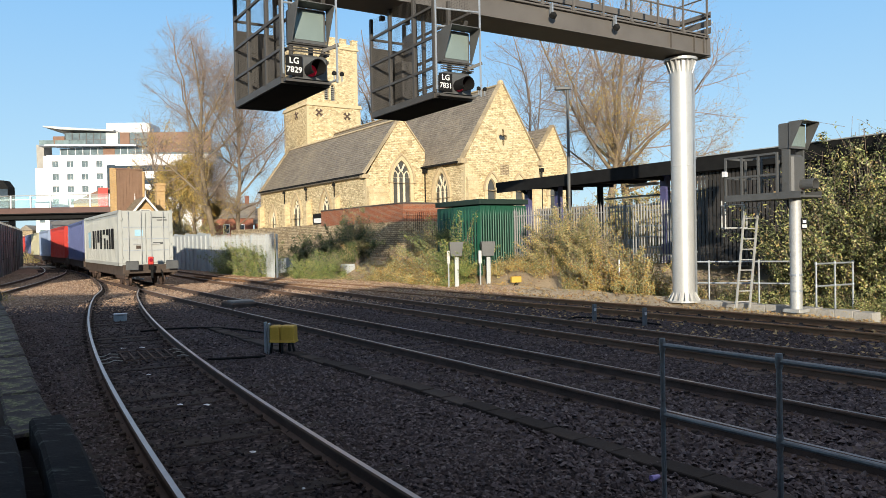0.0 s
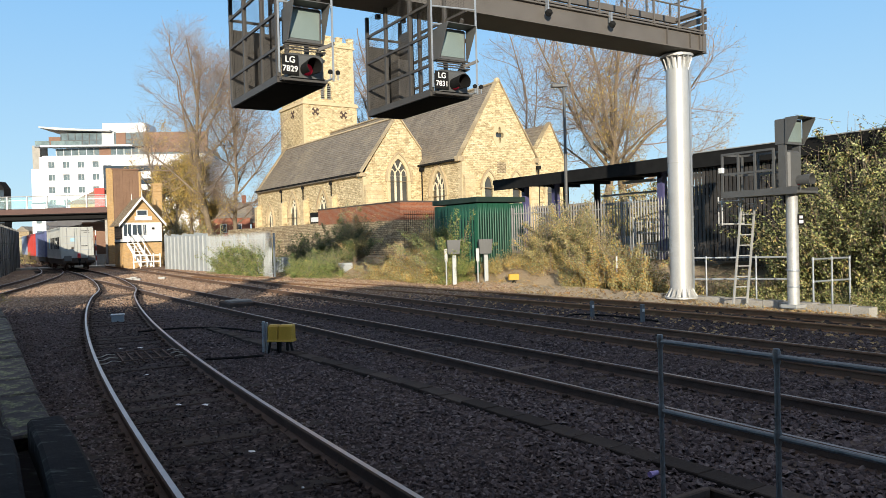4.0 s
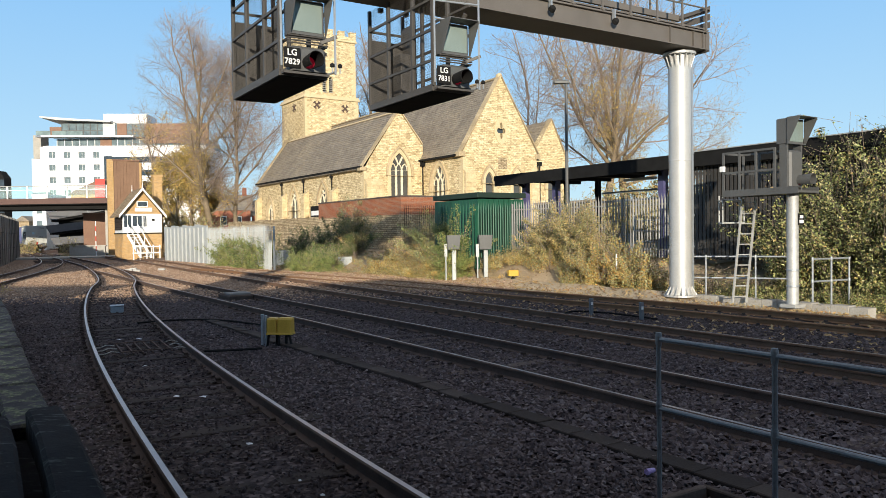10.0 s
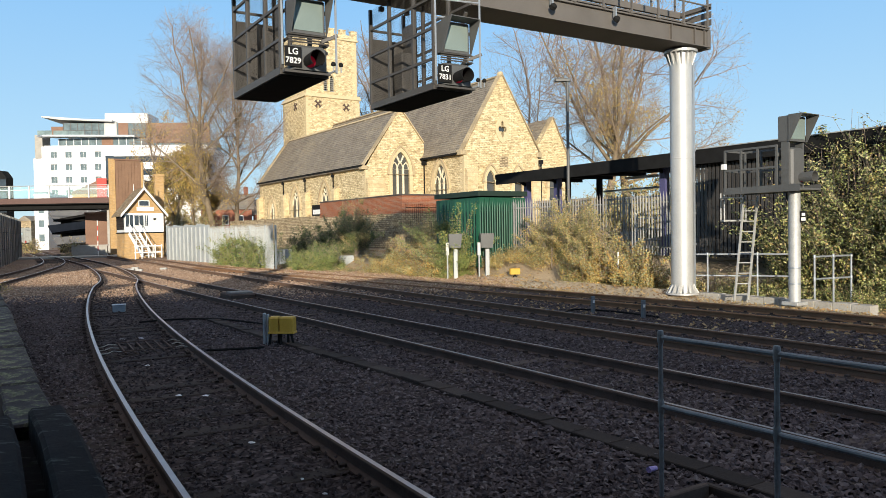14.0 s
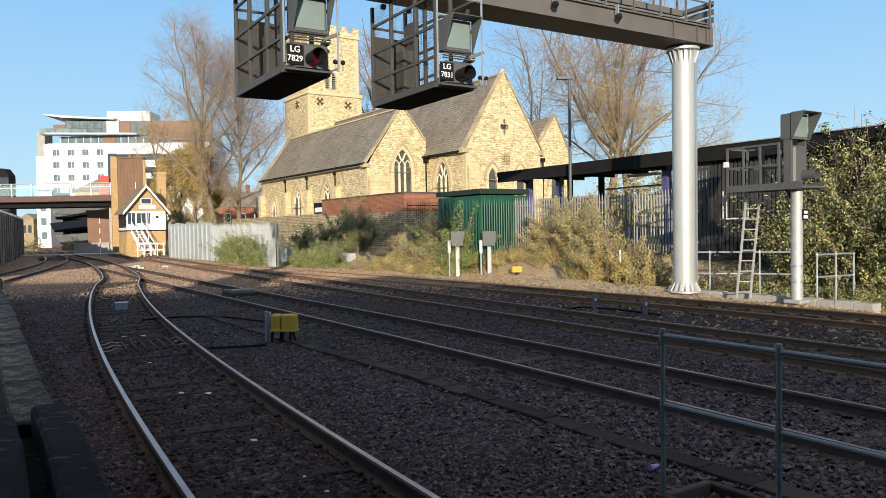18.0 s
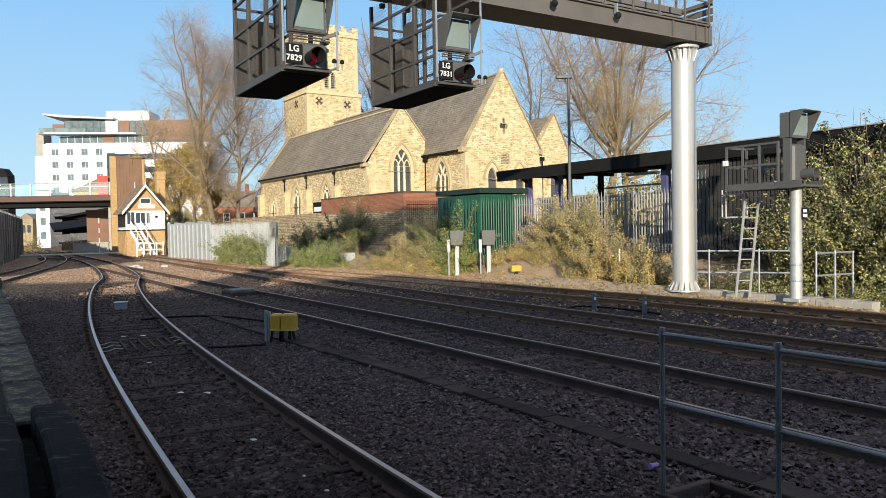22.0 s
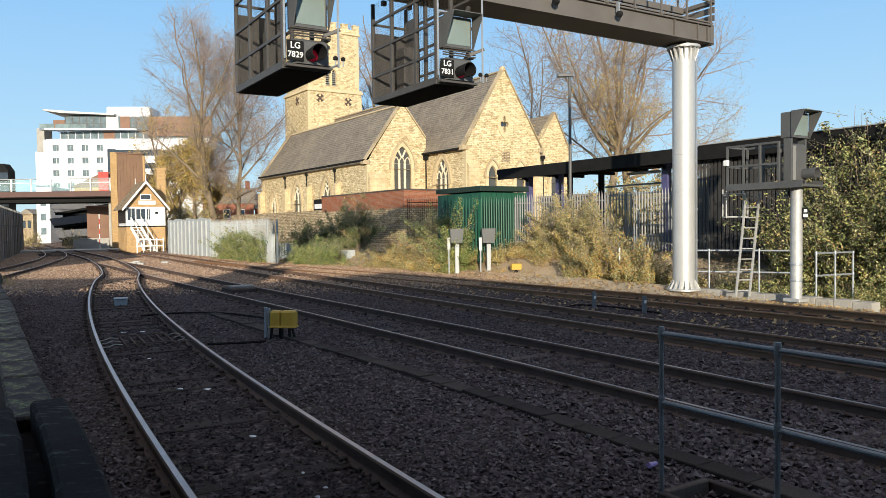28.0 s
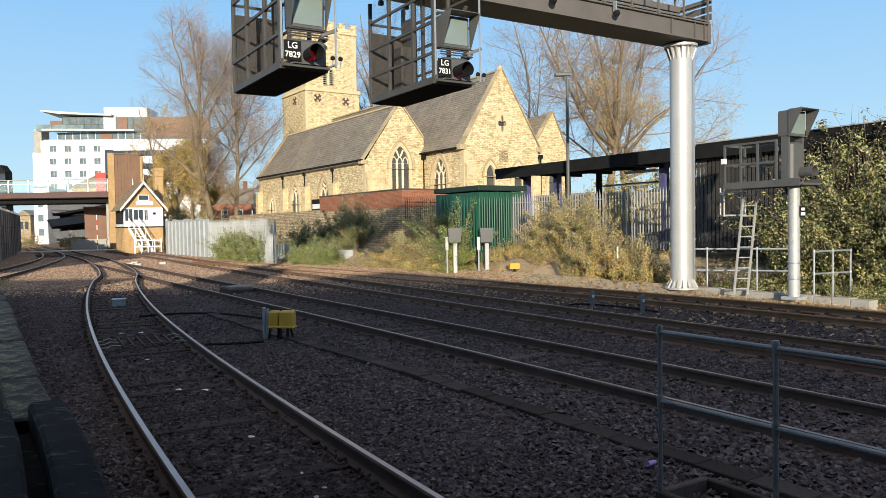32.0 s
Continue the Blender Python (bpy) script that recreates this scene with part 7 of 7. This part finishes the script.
for x, y, w, h, lab in ((-36.5, 112, 7.5, 7.4, "red brick house with a slate roof behind the trees"), (-29.5, 116, 6.5, 6.6, "red brick house beyond the church")):
    hs = thing("house", pose(x, y, 0, 0, 0, 15), lab, "house", "far houses")
    part("wall", Form().box(0, w, 0, 8, -0.5, h - 1.6), BRICK_FAR, hs)
    part("roof", Form().prism([(-0.3, h - 1.7), (8.3, h - 1.7), (4, h + 0.9)], -0.3, w + 0.3, "x"), ROOF, hs)
    for k in range(3):
        wi = part("window", Form().box(0.8 + 2.2 * k, 1.8 + 2.2 * k, -0.05, 0.02, h - 4.0, h - 2.6), WHITE, hs)
        part("pane", Form().box(0.88 + 2.2 * k, 1.72 + 2.2 * k, -0.07, -0.05, h - 3.92, h - 2.68), GLASS, wi)
    part("chimney", Form().box(w - 1.2, w - 0.5, 3.7, 4.4, h, h + 2.0), BRICK_FAR, hs)

# ---- small things along the tracks ----
# pipe handrail beside the walkway between the tracks
pipe_rail([(1.6, 5.38), (2.1, 4.6), (2.6, 3.82), (3.1, 3.04)], (0.62, 1.13), "blue grey galvanised pipe handrail between the tracks", 0.0, None, 1.13, 0.0178, RAILPAINT)
edging = thing("timber_edging", pose(1.6, 5.38, 0, 0, 0, RAILWAY), "grey timber edging round the handrail foot", "edging")
part("board", Form().bevel_box(-0.03, 0.03, -3.2, 0.03, -0.16, -0.05, 0.01), SLEEPER_C, edging)
part("board", Form().bevel_box(0.03, 0.5, -0.03, 0.03, -0.16, -0.05, 0.01), SLEEPER_C, edging)
part("board", Form().bevel_box(0.5, 0.56, -3.2, 0.03, -0.16, -0.06, 0.01), SLEEPER_C, edging)

# cable trough between the first two tracks
TROUGH = spline([(-5.6, 17.8), (-3.6, 14.8), (-2.23, 12.8), (-0.72, 10.7), (1.26, 7.63), (2.35, 5.95), (3.6, 4.0)], 0.5)
tro = thing("cable_trough", pose(0, 0, 0), "low dark concrete cable trough between the tracks", "cable trough")
lid = Form().bevel_box(-0.12, 0.12, 0.003, 0.495, -0.02, 0.03, 0.008).mesh("trough_lid", SLEEPER)
side = Form().box(-0.12, 0.12, 0.0, 0.5, -0.2, -0.025).mesh("trough_side", SLEEPER_C)
rng = random.Random(9)
for k, (p, d) in enumerate(TROUGH[:-1]):
    m = Matrix.Translation(p + Vector((0, 0, -0.135 + rng.uniform(-.012, .012)))) @ pose(0, 0, 0, 0, 0, math.degrees(math.atan2(-d.x, d.y)) + rng.uniform(-1.5, 1.5))
    part("trough_lid", lid, None, tro, m=m)
    part("trough_side", side, None, tro, m=m)

# yellow lubricator boxes on legs
yb = thing("lineside_cabinet", pose(-3.08, 13.8, -0.15, 0, 0, RAILWAY - 40) @ Matrix.Diagonal((0.66, 0.66, 1.05, 1)), "twin yellow plastic lineside cabinet on black legs", "cabinet")
for x0, x1 in ((-0.26, 0.02), (0.05, 0.46)):
    bx = part("yellow_box", Form().bevel_box(x0, x1, -0.16, 0.16, 0.22, 0.5, 0.03), YELLOW, yb)
    part("rim", Form().bevel_box(x0 - 0.015, x1 + 0.015, -0.175, 0.175, 0.2, 0.235, 0.01), YELLOW, bx)
for x, y, dx in ((-0.2, -0.12, -0.05), (-0.05, 0.1, 0.0), (0.1, -0.12, 0.0), (0.22, 0.1, 0.0), (0.38, -0.12, 0.12), (0.3, -0.1, 0.02)):
    part("leg", Form().bar((x, y, 0.22), (x + dx, y - 0.05, -0.04), 0.035, n=6), BLACK, yb)
part("grey_post", Form().bevel_box(-0.47, -0.4, -0.06, 0.06, -0.1, 0.56, 0.01), GALV, yb)
part("grey_post", Form().bevel_box(-0.36, -0.31, -0.06, 0.06, -0.1, 0.54, 0.01), GALV, yb)

# small grey box between the rails, and a metal grid
gb = thing("track_box", pose(-8.95, 20.3, -0.2, 0, 0, 20) @ Matrix.Scale(0.85, 4), "small grey metal box between the rails", "box")
part("body", Form().bevel_box(-0.19, 0.19, -0.16, 0.16, 0.0, 0.26, 0.02), GALV, gb)
part("lid", Form().bevel_box(-0.21, 0.21, -0.18, 0.18, 0.26, 0.29, 0.01), GALV, gb)
gr = thing("metal_grid", pose(-5.55, 13.6, -0.13, 0, 0, 29), "rusty metal grid lying between the rails", "grid")
for k in range(6):
    part("bar", Form().box(-0.4 + 0.16 * k, -0.375 + 0.16 * k, -0.75, 0.75, 0.0, 0.03), RAIL_SIDE, gr)
for y in (-0.55, -0.1, 0.35):
    part("rod", Form().bar((-0.8, y - 0.12, 0.03), (-0.68, y - 0.1, 0.03), 0.009).bar((-0.68, y - 0.1, 0.03), (-0.58, y, 0.05), 0.009).bar((-0.58, y, 0.05), (-0.44, y, 0.03), 0.009), CONCRETE, gr, "bent pale rod")
    part("rod", Form().bar((0.47, y, 0.03), (0.58, y, 0.05), 0.009).bar((0.58, y, 0.05), (0.66, y - 0.12, 0.03), 0.009).bar((0.66, y - 0.12, 0.03), (0.8, y - 0.14, 0.03), 0.009), CONCRETE, gr, "bent pale rod")
for y in (-0.6, 0.6):
    part("cross_bar", Form().box(-0.42, 0.45, y - 0.02, y + 0.02, 0.03, 0.045), RAIL_SIDE, gr)

# two pale posts with dark boxes, and slim marker posts
for x, y in ((0.57, 30.2), (1.84, 29.6)):
    p = thing("location_post", pose(x, y, 0.02, 0, 0, 8), "short white post carrying a grey metal box", "post", "location posts")
    part("post", Form().bevel_box(-0.08, 0.08, -0.07, 0.07, -0.5, 1.16, 0.01), FENCE_W, p)
    part("box", Form().prism([(-0.26, 1.2), (0.2, 1.2), (0.26, 1.78), (-0.3, 1.78)], -0.18, 0.12), SIGNAL_GREY, p, "dark grey tapered metal box")
    q = thing("marker_post", pose(x - 0.33, y - 0.05, 0.02), "slim pale marker post with a flat head", "post", "marker posts")
    part("stake", Form().bar((0, 0, -0.5), (0, 0, 0.95), 0.03, n=8), FENCE_W, q)
    part("head", Form().bevel_box(-0.065, 0.065, -0.02, 0.02, 0.9, 1.42, 0.01), GALV_OLD, q)
yl = thing("yellow_box", pose(2.78, 28.0, -0.12, 0, 0, 12) @ Matrix.Scale(0.82, 4), "small yellow lineside box on a thin stand", "box")
part("body", Form().bevel_box(-0.24, 0.24, -0.12, 0.12, 0.42, 0.7, 0.02), YELLOW, yl)
for dx in (-0.3, 0.0, 0.28):
    part("leg", Form().bar((0.0, 0, 0.45), (dx, -0.1, -0.1), 0.02), BLACK, yl)
# low concrete ledge under the hut fence
led = thing("concrete_ledge", pose(2.35, 31.1, 0.0, 0, 0, RAILWAY - 20), "weathered concrete ledge below the fence", "ledge")
for j in range(3):
    for k in range(2):
        part("block", Form().bevel_box(0.9 * k - 0.6, 0.9 * k + 0.28, 0.16 * j, 0.16 * j + 0.5, 0.32 * j, 0.32 * j + 0.3, 0.02), CONCRETE, led)
# short grey posts beside the third track
for x, y in ((3.74, 18.2), (4.66, 17.0)):
    p = thing("track_marker", pose(x, y, -0.18, 0, 0, RAILWAY), "short dark grey post with a small pale label", "post", "track markers")
    part("stem", Form().bevel_box(-0.055, 0.055, -0.03, 0.03, 0, 0.43, 0.008), RAILPAINT, p)
    part("label", Form().box(-0.035, 0.035, -0.034, -0.031, 0.26, 0.33), WHITE, p)
# pale equipment cabinets by the shrubs
for x, y, w, h, lab in ((-9.6, 44.0, 1.2, 1.2, "pale grey equipment cabinet behind a post"), (-5.35, 41.35, 0.72, 0.72, "small grey junction box on legs")):
    c = thing("equipment_cabinet", pose(x, y, -0.2, 0, 0, 20), lab, "cabinet", "equipment cabinets")
    part("body", Form().bevel_box(-w / 2, w / 2, -0.25, 0.25, 0.28, 0.28 + h * 0.75, 0.02), FENCE_W, c)
    part("leg", Form().box(-w / 2 + 0.05, -w / 2 + 0.12, -0.2, 0.2, -0.1, 0.28), FENCE_W, c)
    part("leg", Form().box(w / 2 - 0.12, w / 2 - 0.05, -0.2, 0.2, -0.1, 0.28), FENCE_W, c)
    part("door", Form().box(-w / 2 + 0.05, w / 2 - 0.05, -0.265, -0.252, 0.33, 0.23 + h * 0.75), FENCE_W, c)
mp = thing("slim_post", pose(-10.05, 43.2, -0.2), "slim pale post beside the cabinet", "post")
part("stake", Form().bevel_box(-0.055, 0.055, -0.05, 0.05, 0, 1.45, 0.02), FENCE_W, mp)
sp = thing("slim_post", pose(5.75, 23.9, -0.2), "thin pale stake in the bush", "post")
part("stake", Form().bar((0, 0, 0), (0, 0, 1.35), 0.025), WHITE, sp)

# black cables on the ballast
for pts in ([(-4.2, 13.0), (-3.6, 13.1), (-3.1, 13.3)], [(-7.2, 17.4), (-6.4, 17.9), (-5.3, 17.7), (-4.0, 16.6)], [(3.0, 18.0), (3.4, 18.6), (4.2, 18.0), (5.0, 16.6)]):
    cb = Form()
    pl = spline(pts, 0.25)
    for p, d in pl:
        s = Vector((d.y, -d.x, 0))
        cb.v += [tuple(p + s * 0.022 * math.cos(1.2566 * i) + Vector((0, 0, -0.115 + 0.022 * math.sin(1.2566 * i)))) for i in range(5)]
    cb.f = [(5 * k + i, 5 * k + 5 + i, 5 * k + 5 + (i + 1) % 5, 5 * k + (i + 1) % 5) for k in range(len(pl) - 1) for i in range(5)]
    solid("black_cable", cb, BLACK, Matrix(), "loose black cable lying on the ballast", "cable", "loose cables")
# litter between the rails
rng = random.Random(31)
LITTER = plain("pale_litter", (0.55, 0.56, 0.58), (0.75, 0.76, 0.78), 20, 0.6, 0, 0.2)
for x, y, s in ((-0.95, 5.75, 0.03), (-0.98, 5.55, 0.025), (-0.85, 5.3, 0.05), (-0.75, 5.2, 0.06), (-1.9, 7.2, 0.04), (-3.4, 9.4, 0.06), (-3.05, 9.35, 0.07), (-6.4, 14.6, 0.06), (-6.05, 14.7, 0.07), (-1.2, 6.1, 0.02), (-4.7, 11.6, 0.05), (-0.66, 5.25, 0.03), (-0.9, 5.05, 0.04)):
    f = Form()
    n = 7
    ring_pts = [(s * rng.uniform(0.5, 1.2) * math.cos(6.283 * i / n), s * 0.6 * rng.uniform(0.5, 1.2) * math.sin(6.283 * i / n), rng.uniform(0, 0.012)) for i in range(n)]
    f.add(ring_pts + [(0, 0, 0.018)], [(i, (i + 1) % n, n) for i in range(n)])
    solid("paper_scrap", f, LITTER, pose(x, y, -0.125), "small crumpled white paper scrap on the ballast", "litter", "paper scraps")
VIOLET = plain("violet_plastic", (0.25, 0.15, 0.4), (0.4, 0.3, 0.55), 20, 0.4, 0, 0)
solid("drink_can", Form().bar((0, 0, 0), (0.09, 0.03, 0.0), 0.026, 0.018, n=12), VIOLET, pose(1.71, 6.12, -0.1, 0, 0, 15), "crushed violet drinks can on the ballast", "can")

# far timbers of the junction: point machine and boards
pm = thing("point_machine", pose(-6.75, 24.2, -0.18, 0, 0, RAILWAY), "low dark point machine with a pale lid", "point machine")
part("case", Form().bevel_box(-0.4, 0.4, -0.65, 0.65, 0, 0.18, 0.04), SLEEPER_C, pm)
part("lid", Form().bevel_box(-0.36, 0.36, -0.5, 0.1, 0.18, 0.24, 0.02), COPING, pm)
fallen = Form()
rng = random.Random(77)
for k in range(15000):
    a = rng.uniform(-4, 46)
    c = 16.0 + rng.random() ** 1.4 * 3.8 if rng.random() < 0.8 else rng.uniform(11.5, 16.1)
    p = ACROSS * c + ALONG * a
    leaf_quad(fallen, Vector((p.x, p.y, top_of(c, a) + 0.03)), Vector((0, -0.5, 1.2)), rng.uniform(0.03, 0.065), rng)
ob = solid("fallen_leaves", fallen, leafy("fallen", [(0.2, 0.11, 0.05), (0.34, 0.22, 0.09), (0.42, 0.3, 0.14), (0.15, 0.09, 0.05)]), Matrix(), "fallen brown leaves along the bank", "leaves", kind="stuff", fix=False)

# ---- the container train ----
TRAIN_PATH = spline([(track_two(y), y) for y in (-14, -8, -2, 4, 10, 16, 22, 28)] + [(-13.3, 33.7), (-16.55, 38.8), (-19.9, 44), (-26.05, 54.6), (-38.4, 74), (-58, 105), (-67, 119.5), (-80, 133), (-106, 148), (-160, 166), (-260, 190), (-420, 215), (-600, 235)], 0.25)
ZERO = next(i for i, (p, d) in enumerate(TRAIN_PATH) if p.y > 33.6) * 0.25    # where the tail of the train stands at the start
SPEED = 7.55


def on_path(s):
    k = min(len(TRAIN_PATH) - 2, max(0, int(s / 0.25)))
    p, d = TRAIN_PATH[k]
    return p + d * (s - 0.25 * k)


def container_paint(name, c, rust=0.3):
    m = Mat(name, 0.55)
    col = m.ramp(m.noise(0.6, 5), [(0.3, tuple(x * 0.88 for x in c)), (0.7, tuple(min(1, x * 1.06) for x in c))])
    streak = m.noise(2.2, 5, 0.7, (1.5, 1.5, 0.12))
    col = m.mix(m.step(streak, 0.62, 0.85), col, m.mix(rust, col, (0.2, 0.12, 0.07)))
    m.color(col)
    m.bump(m.noise(20, 4), 0.15, 0.004)
    return m.m


def wagon(k, paint, label, box_label, marked=False):
    """A flat wagon with one 40-foot container; y points to the front of the train, the origin lies under its middle at rail level."""
    t = thing("container_wagon", pose(0, 0, 0), label, "wagon", "wagons of the train")
    HALF = 6.95
    part("underframe", Form().box(-1.05, 1.05, -HALF, HALF, 0.72, 0.86).box(-1.1, -0.95, -HALF, HALF, 0.5, 0.95).box(0.95, 1.1, -HALF, HALF, 0.5, 0.95), RUSTY, t, "rusty brown wagon frame")
    for e in (-1, 1):
        part("headstock", Form().bevel_box(-1.2, 1.2, e * HALF - 0.1, e * HALF + 0.1, 0.62, 1.02, 0.02), RUSTY, t)
        for x in (-0.87, 0.87):
            bf = part("buffer", Form().bar((x, e * HALF, 1.0), (x, e * (HALF + 0.5), 1.0), 0.1, n=10), BLACK, t)
            part("buffer_plate", Form().bevel_box(x - 0.28, x + 0.28, e * (HALF + 0.5) - 0.03, e * (HALF + 0.5) + 0.03, 0.8, 1.2, 0.04), SIGNAL_GREY, bf)
        part("coupling", Form().box(-0.1, 0.1, e * HALF - 0.1, e * (HALF + 0.35), 0.78, 0.98).box(-0.05, 0.05, e * (HALF + 0.3), e * (HALF + 0.36), 0.4, 0.9), BLACK, t)
        part("hose", Form().bar((0.45, e * (HALF + 0.1), 0.75), (0.5, e * (HALF + 0.3), 0.4), 0.03), BLACK, t)
        bg = part("bogie", Form().box(-1.0, -0.85, e * 4.9 - 1.3, e * 4.9 + 1.3, 0.35, 0.6).box(0.85, 1.0, e * 4.9 - 1.3, e * 4.9 + 1.3, 0.35, 0.6).box(-0.9, 0.9, e * 4.9 - 0.2, e * 4.9 + 0.2, 0.4, 0.72), RAIL_SIDE, t, "dark iron bogie")
        for y in (-0.9, 0.9):
            for x in (-0.75, 0.75):
                part("wheel", Form().turned([(0.45, -0.06), (0.42, -0.02), (0.42, 0.06), (0.3, 0.07), (0.28, 0.02)], 20, pose(x, e * 4.9 + y, 0.42, 0, 90, 0)), RAIL_SIDE, bg)
    c = part("container", Form().box(-1.17, 1.17, -6.05, 6.05, 0.98, 3.45), paint, t, box_label)
    corr = Form()
    n = 44
    for s in (-1, 1):
        for j in range(n):
            y = -5.9 + 11.8 * j / n
            corr.prism([(y, 1.12), (y + 0.15, 1.12), (y + 0.15, 3.3), (y, 3.3)], s * 1.17, s * 1.186, "x")
    ob = part("corrugation", corr, paint, c)
    ob["kind"] = "stuff"
    for z0, z1 in ((0.96, 1.12), (3.43, 3.57)):
        part("rail", Form().box(-1.22, -1.16, -6.1, 6.1, z0, z1).box(1.16, 1.22, -6.1, 6.1, z0, z1), paint, c)
    part("roof", Form().box(-1.18, 1.18, -6.08, 6.08, 3.45, 3.55), paint, c)
    for e in (-1, 1):
        for x in (-1.14, 1.14):
            part("corner_post", Form().box(x - 0.08, x + 0.08, e * 6.0 - 0.1, e * 6.0 + 0.1, 0.96, 3.57), paint, c)
    for s in (-1, 1):
        d = part("door", Form().box(min(0.02 * s, 1.05 * s), max(0.02 * s, 1.05 * s), -6.1, -6.04, 1.08, 3.46), paint, c)
        for x in (0.22, 0.78):
            part("lock_bar", Form().bar((x * s, -6.14, 1.05), (x * s, -6.14, 3.5), 0.022, n=6), GALV_OLD, d)
        for z in (1.65, 2.2, 2.75):
            part("door_crease", Form().box(min(0.06 * s, 1.02 * s), max(0.06 * s, 1.02 * s), -6.112, -6.1, z, z + 0.04), GALV, d)
        for z in (1.3, 1.9, 2.5, 3.1):
            part("hinge", Form().box(min(1.04 * s, 1.14 * s), max(1.04 * s, 1.14 * s), -6.15, -6.1, z, z + 0.1), paint, d)
        part("door_handle", Form().box(min(0.2 * s, 0.62 * s), max(0.2 * s, 0.62 * s), -6.17, -6.14, 1.95, 2.0), GALV_OLD, d)
    part("bar", Form().box(0.3, 0.9, -6.118, -6.1, 3.2, 3.26), SIGNAL_GREY, c)
    part("bar", Form().box(0.5, 0.95, -6.118, -6.1, 3.08, 3.13), SIGNAL_GREY, c)
    part("badge", Form().box(-0.5, -0.14, -6.119, -6.1, 2.35, 2.65), SKY_BLUE, c, "small blue and white square badge")
    part("label", Form().box(-0.45, -0.25, -6.119, -6.1, 1.75, 1.9), RUSTY, c)
    part("label", Form().box(0.3, 0.8, -6.119, -6.1, 1.95, 2.05), SIGNAL_GREY, c)
    if marked:
        for j, (y0, y1, z0, z1) in enumerate(((-4.6, -3.9, 1.75, 2.75), (-3.6, -3.2, 1.75, 2.75), (-3.0, -2.3, 2.45, 2.75), (-2.9, -2.4, 1.75, 2.2), (-1.9, -1.2, 2.5, 2.75), (-2.0, -1.6, 1.75, 2.3), (-0.8, -0.2, 1.75, 2.75), (0.1, 0.8, 2.1, 2.75), (1.2, 1.5, 1.75, 2.75), (1.9, 2.6, 1.75, 2.75))):
            part("lettering_bar", Form().box(-1.207, -1.2, y0, y1, z0, z1), BLACK, c)
        part("badge", Form().box(-1.207, -1.2, 3.4, 4.3, 1.8, 2.7), SKY_BLUE, c, "pale blue square badge")
    return t


RUSTY = plain("rusty_wagon", (0.055, 0.042, 0.034), (0.105, 0.08, 0.065), 2, 0.85, 0.1, 0.4, 30, 0.004)
SKY_BLUE = plain("pale_blue_badge", (0.3, 0.5, 0.6), (0.36, 0.56, 0.66), 5, 0.5, 0, 0)
PAINTS = {
    "grey": (container_paint("grey_container", (0.4, 0.405, 0.375), 0.5), "weathered light grey corrugated shipping container"),
    "blue": (container_paint("blue_container", (0.1, 0.12, 0.26)), "dull violet blue corrugated shipping container"),
    "red": (container_paint("red_container", (0.5, 0.035, 0.02)), "bright red corrugated shipping container"),
    "pale": (container_paint("pale_blue_container", (0.26, 0.32, 0.45)), "pale blue grey corrugated shipping container"),
    "yellow": (container_paint("cream_container", (0.45, 0.42, 0.28)), "cream corrugated shipping container"),
}
TRAIN = []
for k, key in enumerate(("grey", "blue", "red", "pale", "yellow", "blue", "red", "grey", "pale", "blue")):
    paint, lab = PAINTS[key]
    TRAIN.append(wagon(k, paint, "flat railway wagon carrying a " + {"grey": "light grey", "blue": "dull blue", "red": "bright red", "pale": "pale blue", "yellow": "cream"}[key] + " shipping container", lab, k == 0))
tail = part("tail_lamp", Form().bevel_box(-0.13, 0.1, -7.25, -7.08, 1.02, 1.38, 0.03), RED, TRAIN[0], "red tail lamp")
part("lens", Form().turned([(0.085, 0), (0.07, 0.03)], 14, pose(-0.015, -7.25, 1.22, 90, 0, 0)), RED_LAMP.m, tail)


def motions():
    """The train draws away along its track at an even pace."""
    for k, wag in enumerate(TRAIN):
        rows = []
        for j in range(65):
            t = 0.5 * j
            s = ZERO + 7.6 + 14.9 * k + SPEED * t
            a, b = on_path(s - 4.9), on_path(s + 4.9)
            c, d = (a + b) / 2, b - a
            rows.append((t, pose(c.x, c.y, 0, 0, 0, math.degrees(math.atan2(-d.x, d.y)))))
        walk(wag, rows)


motions()
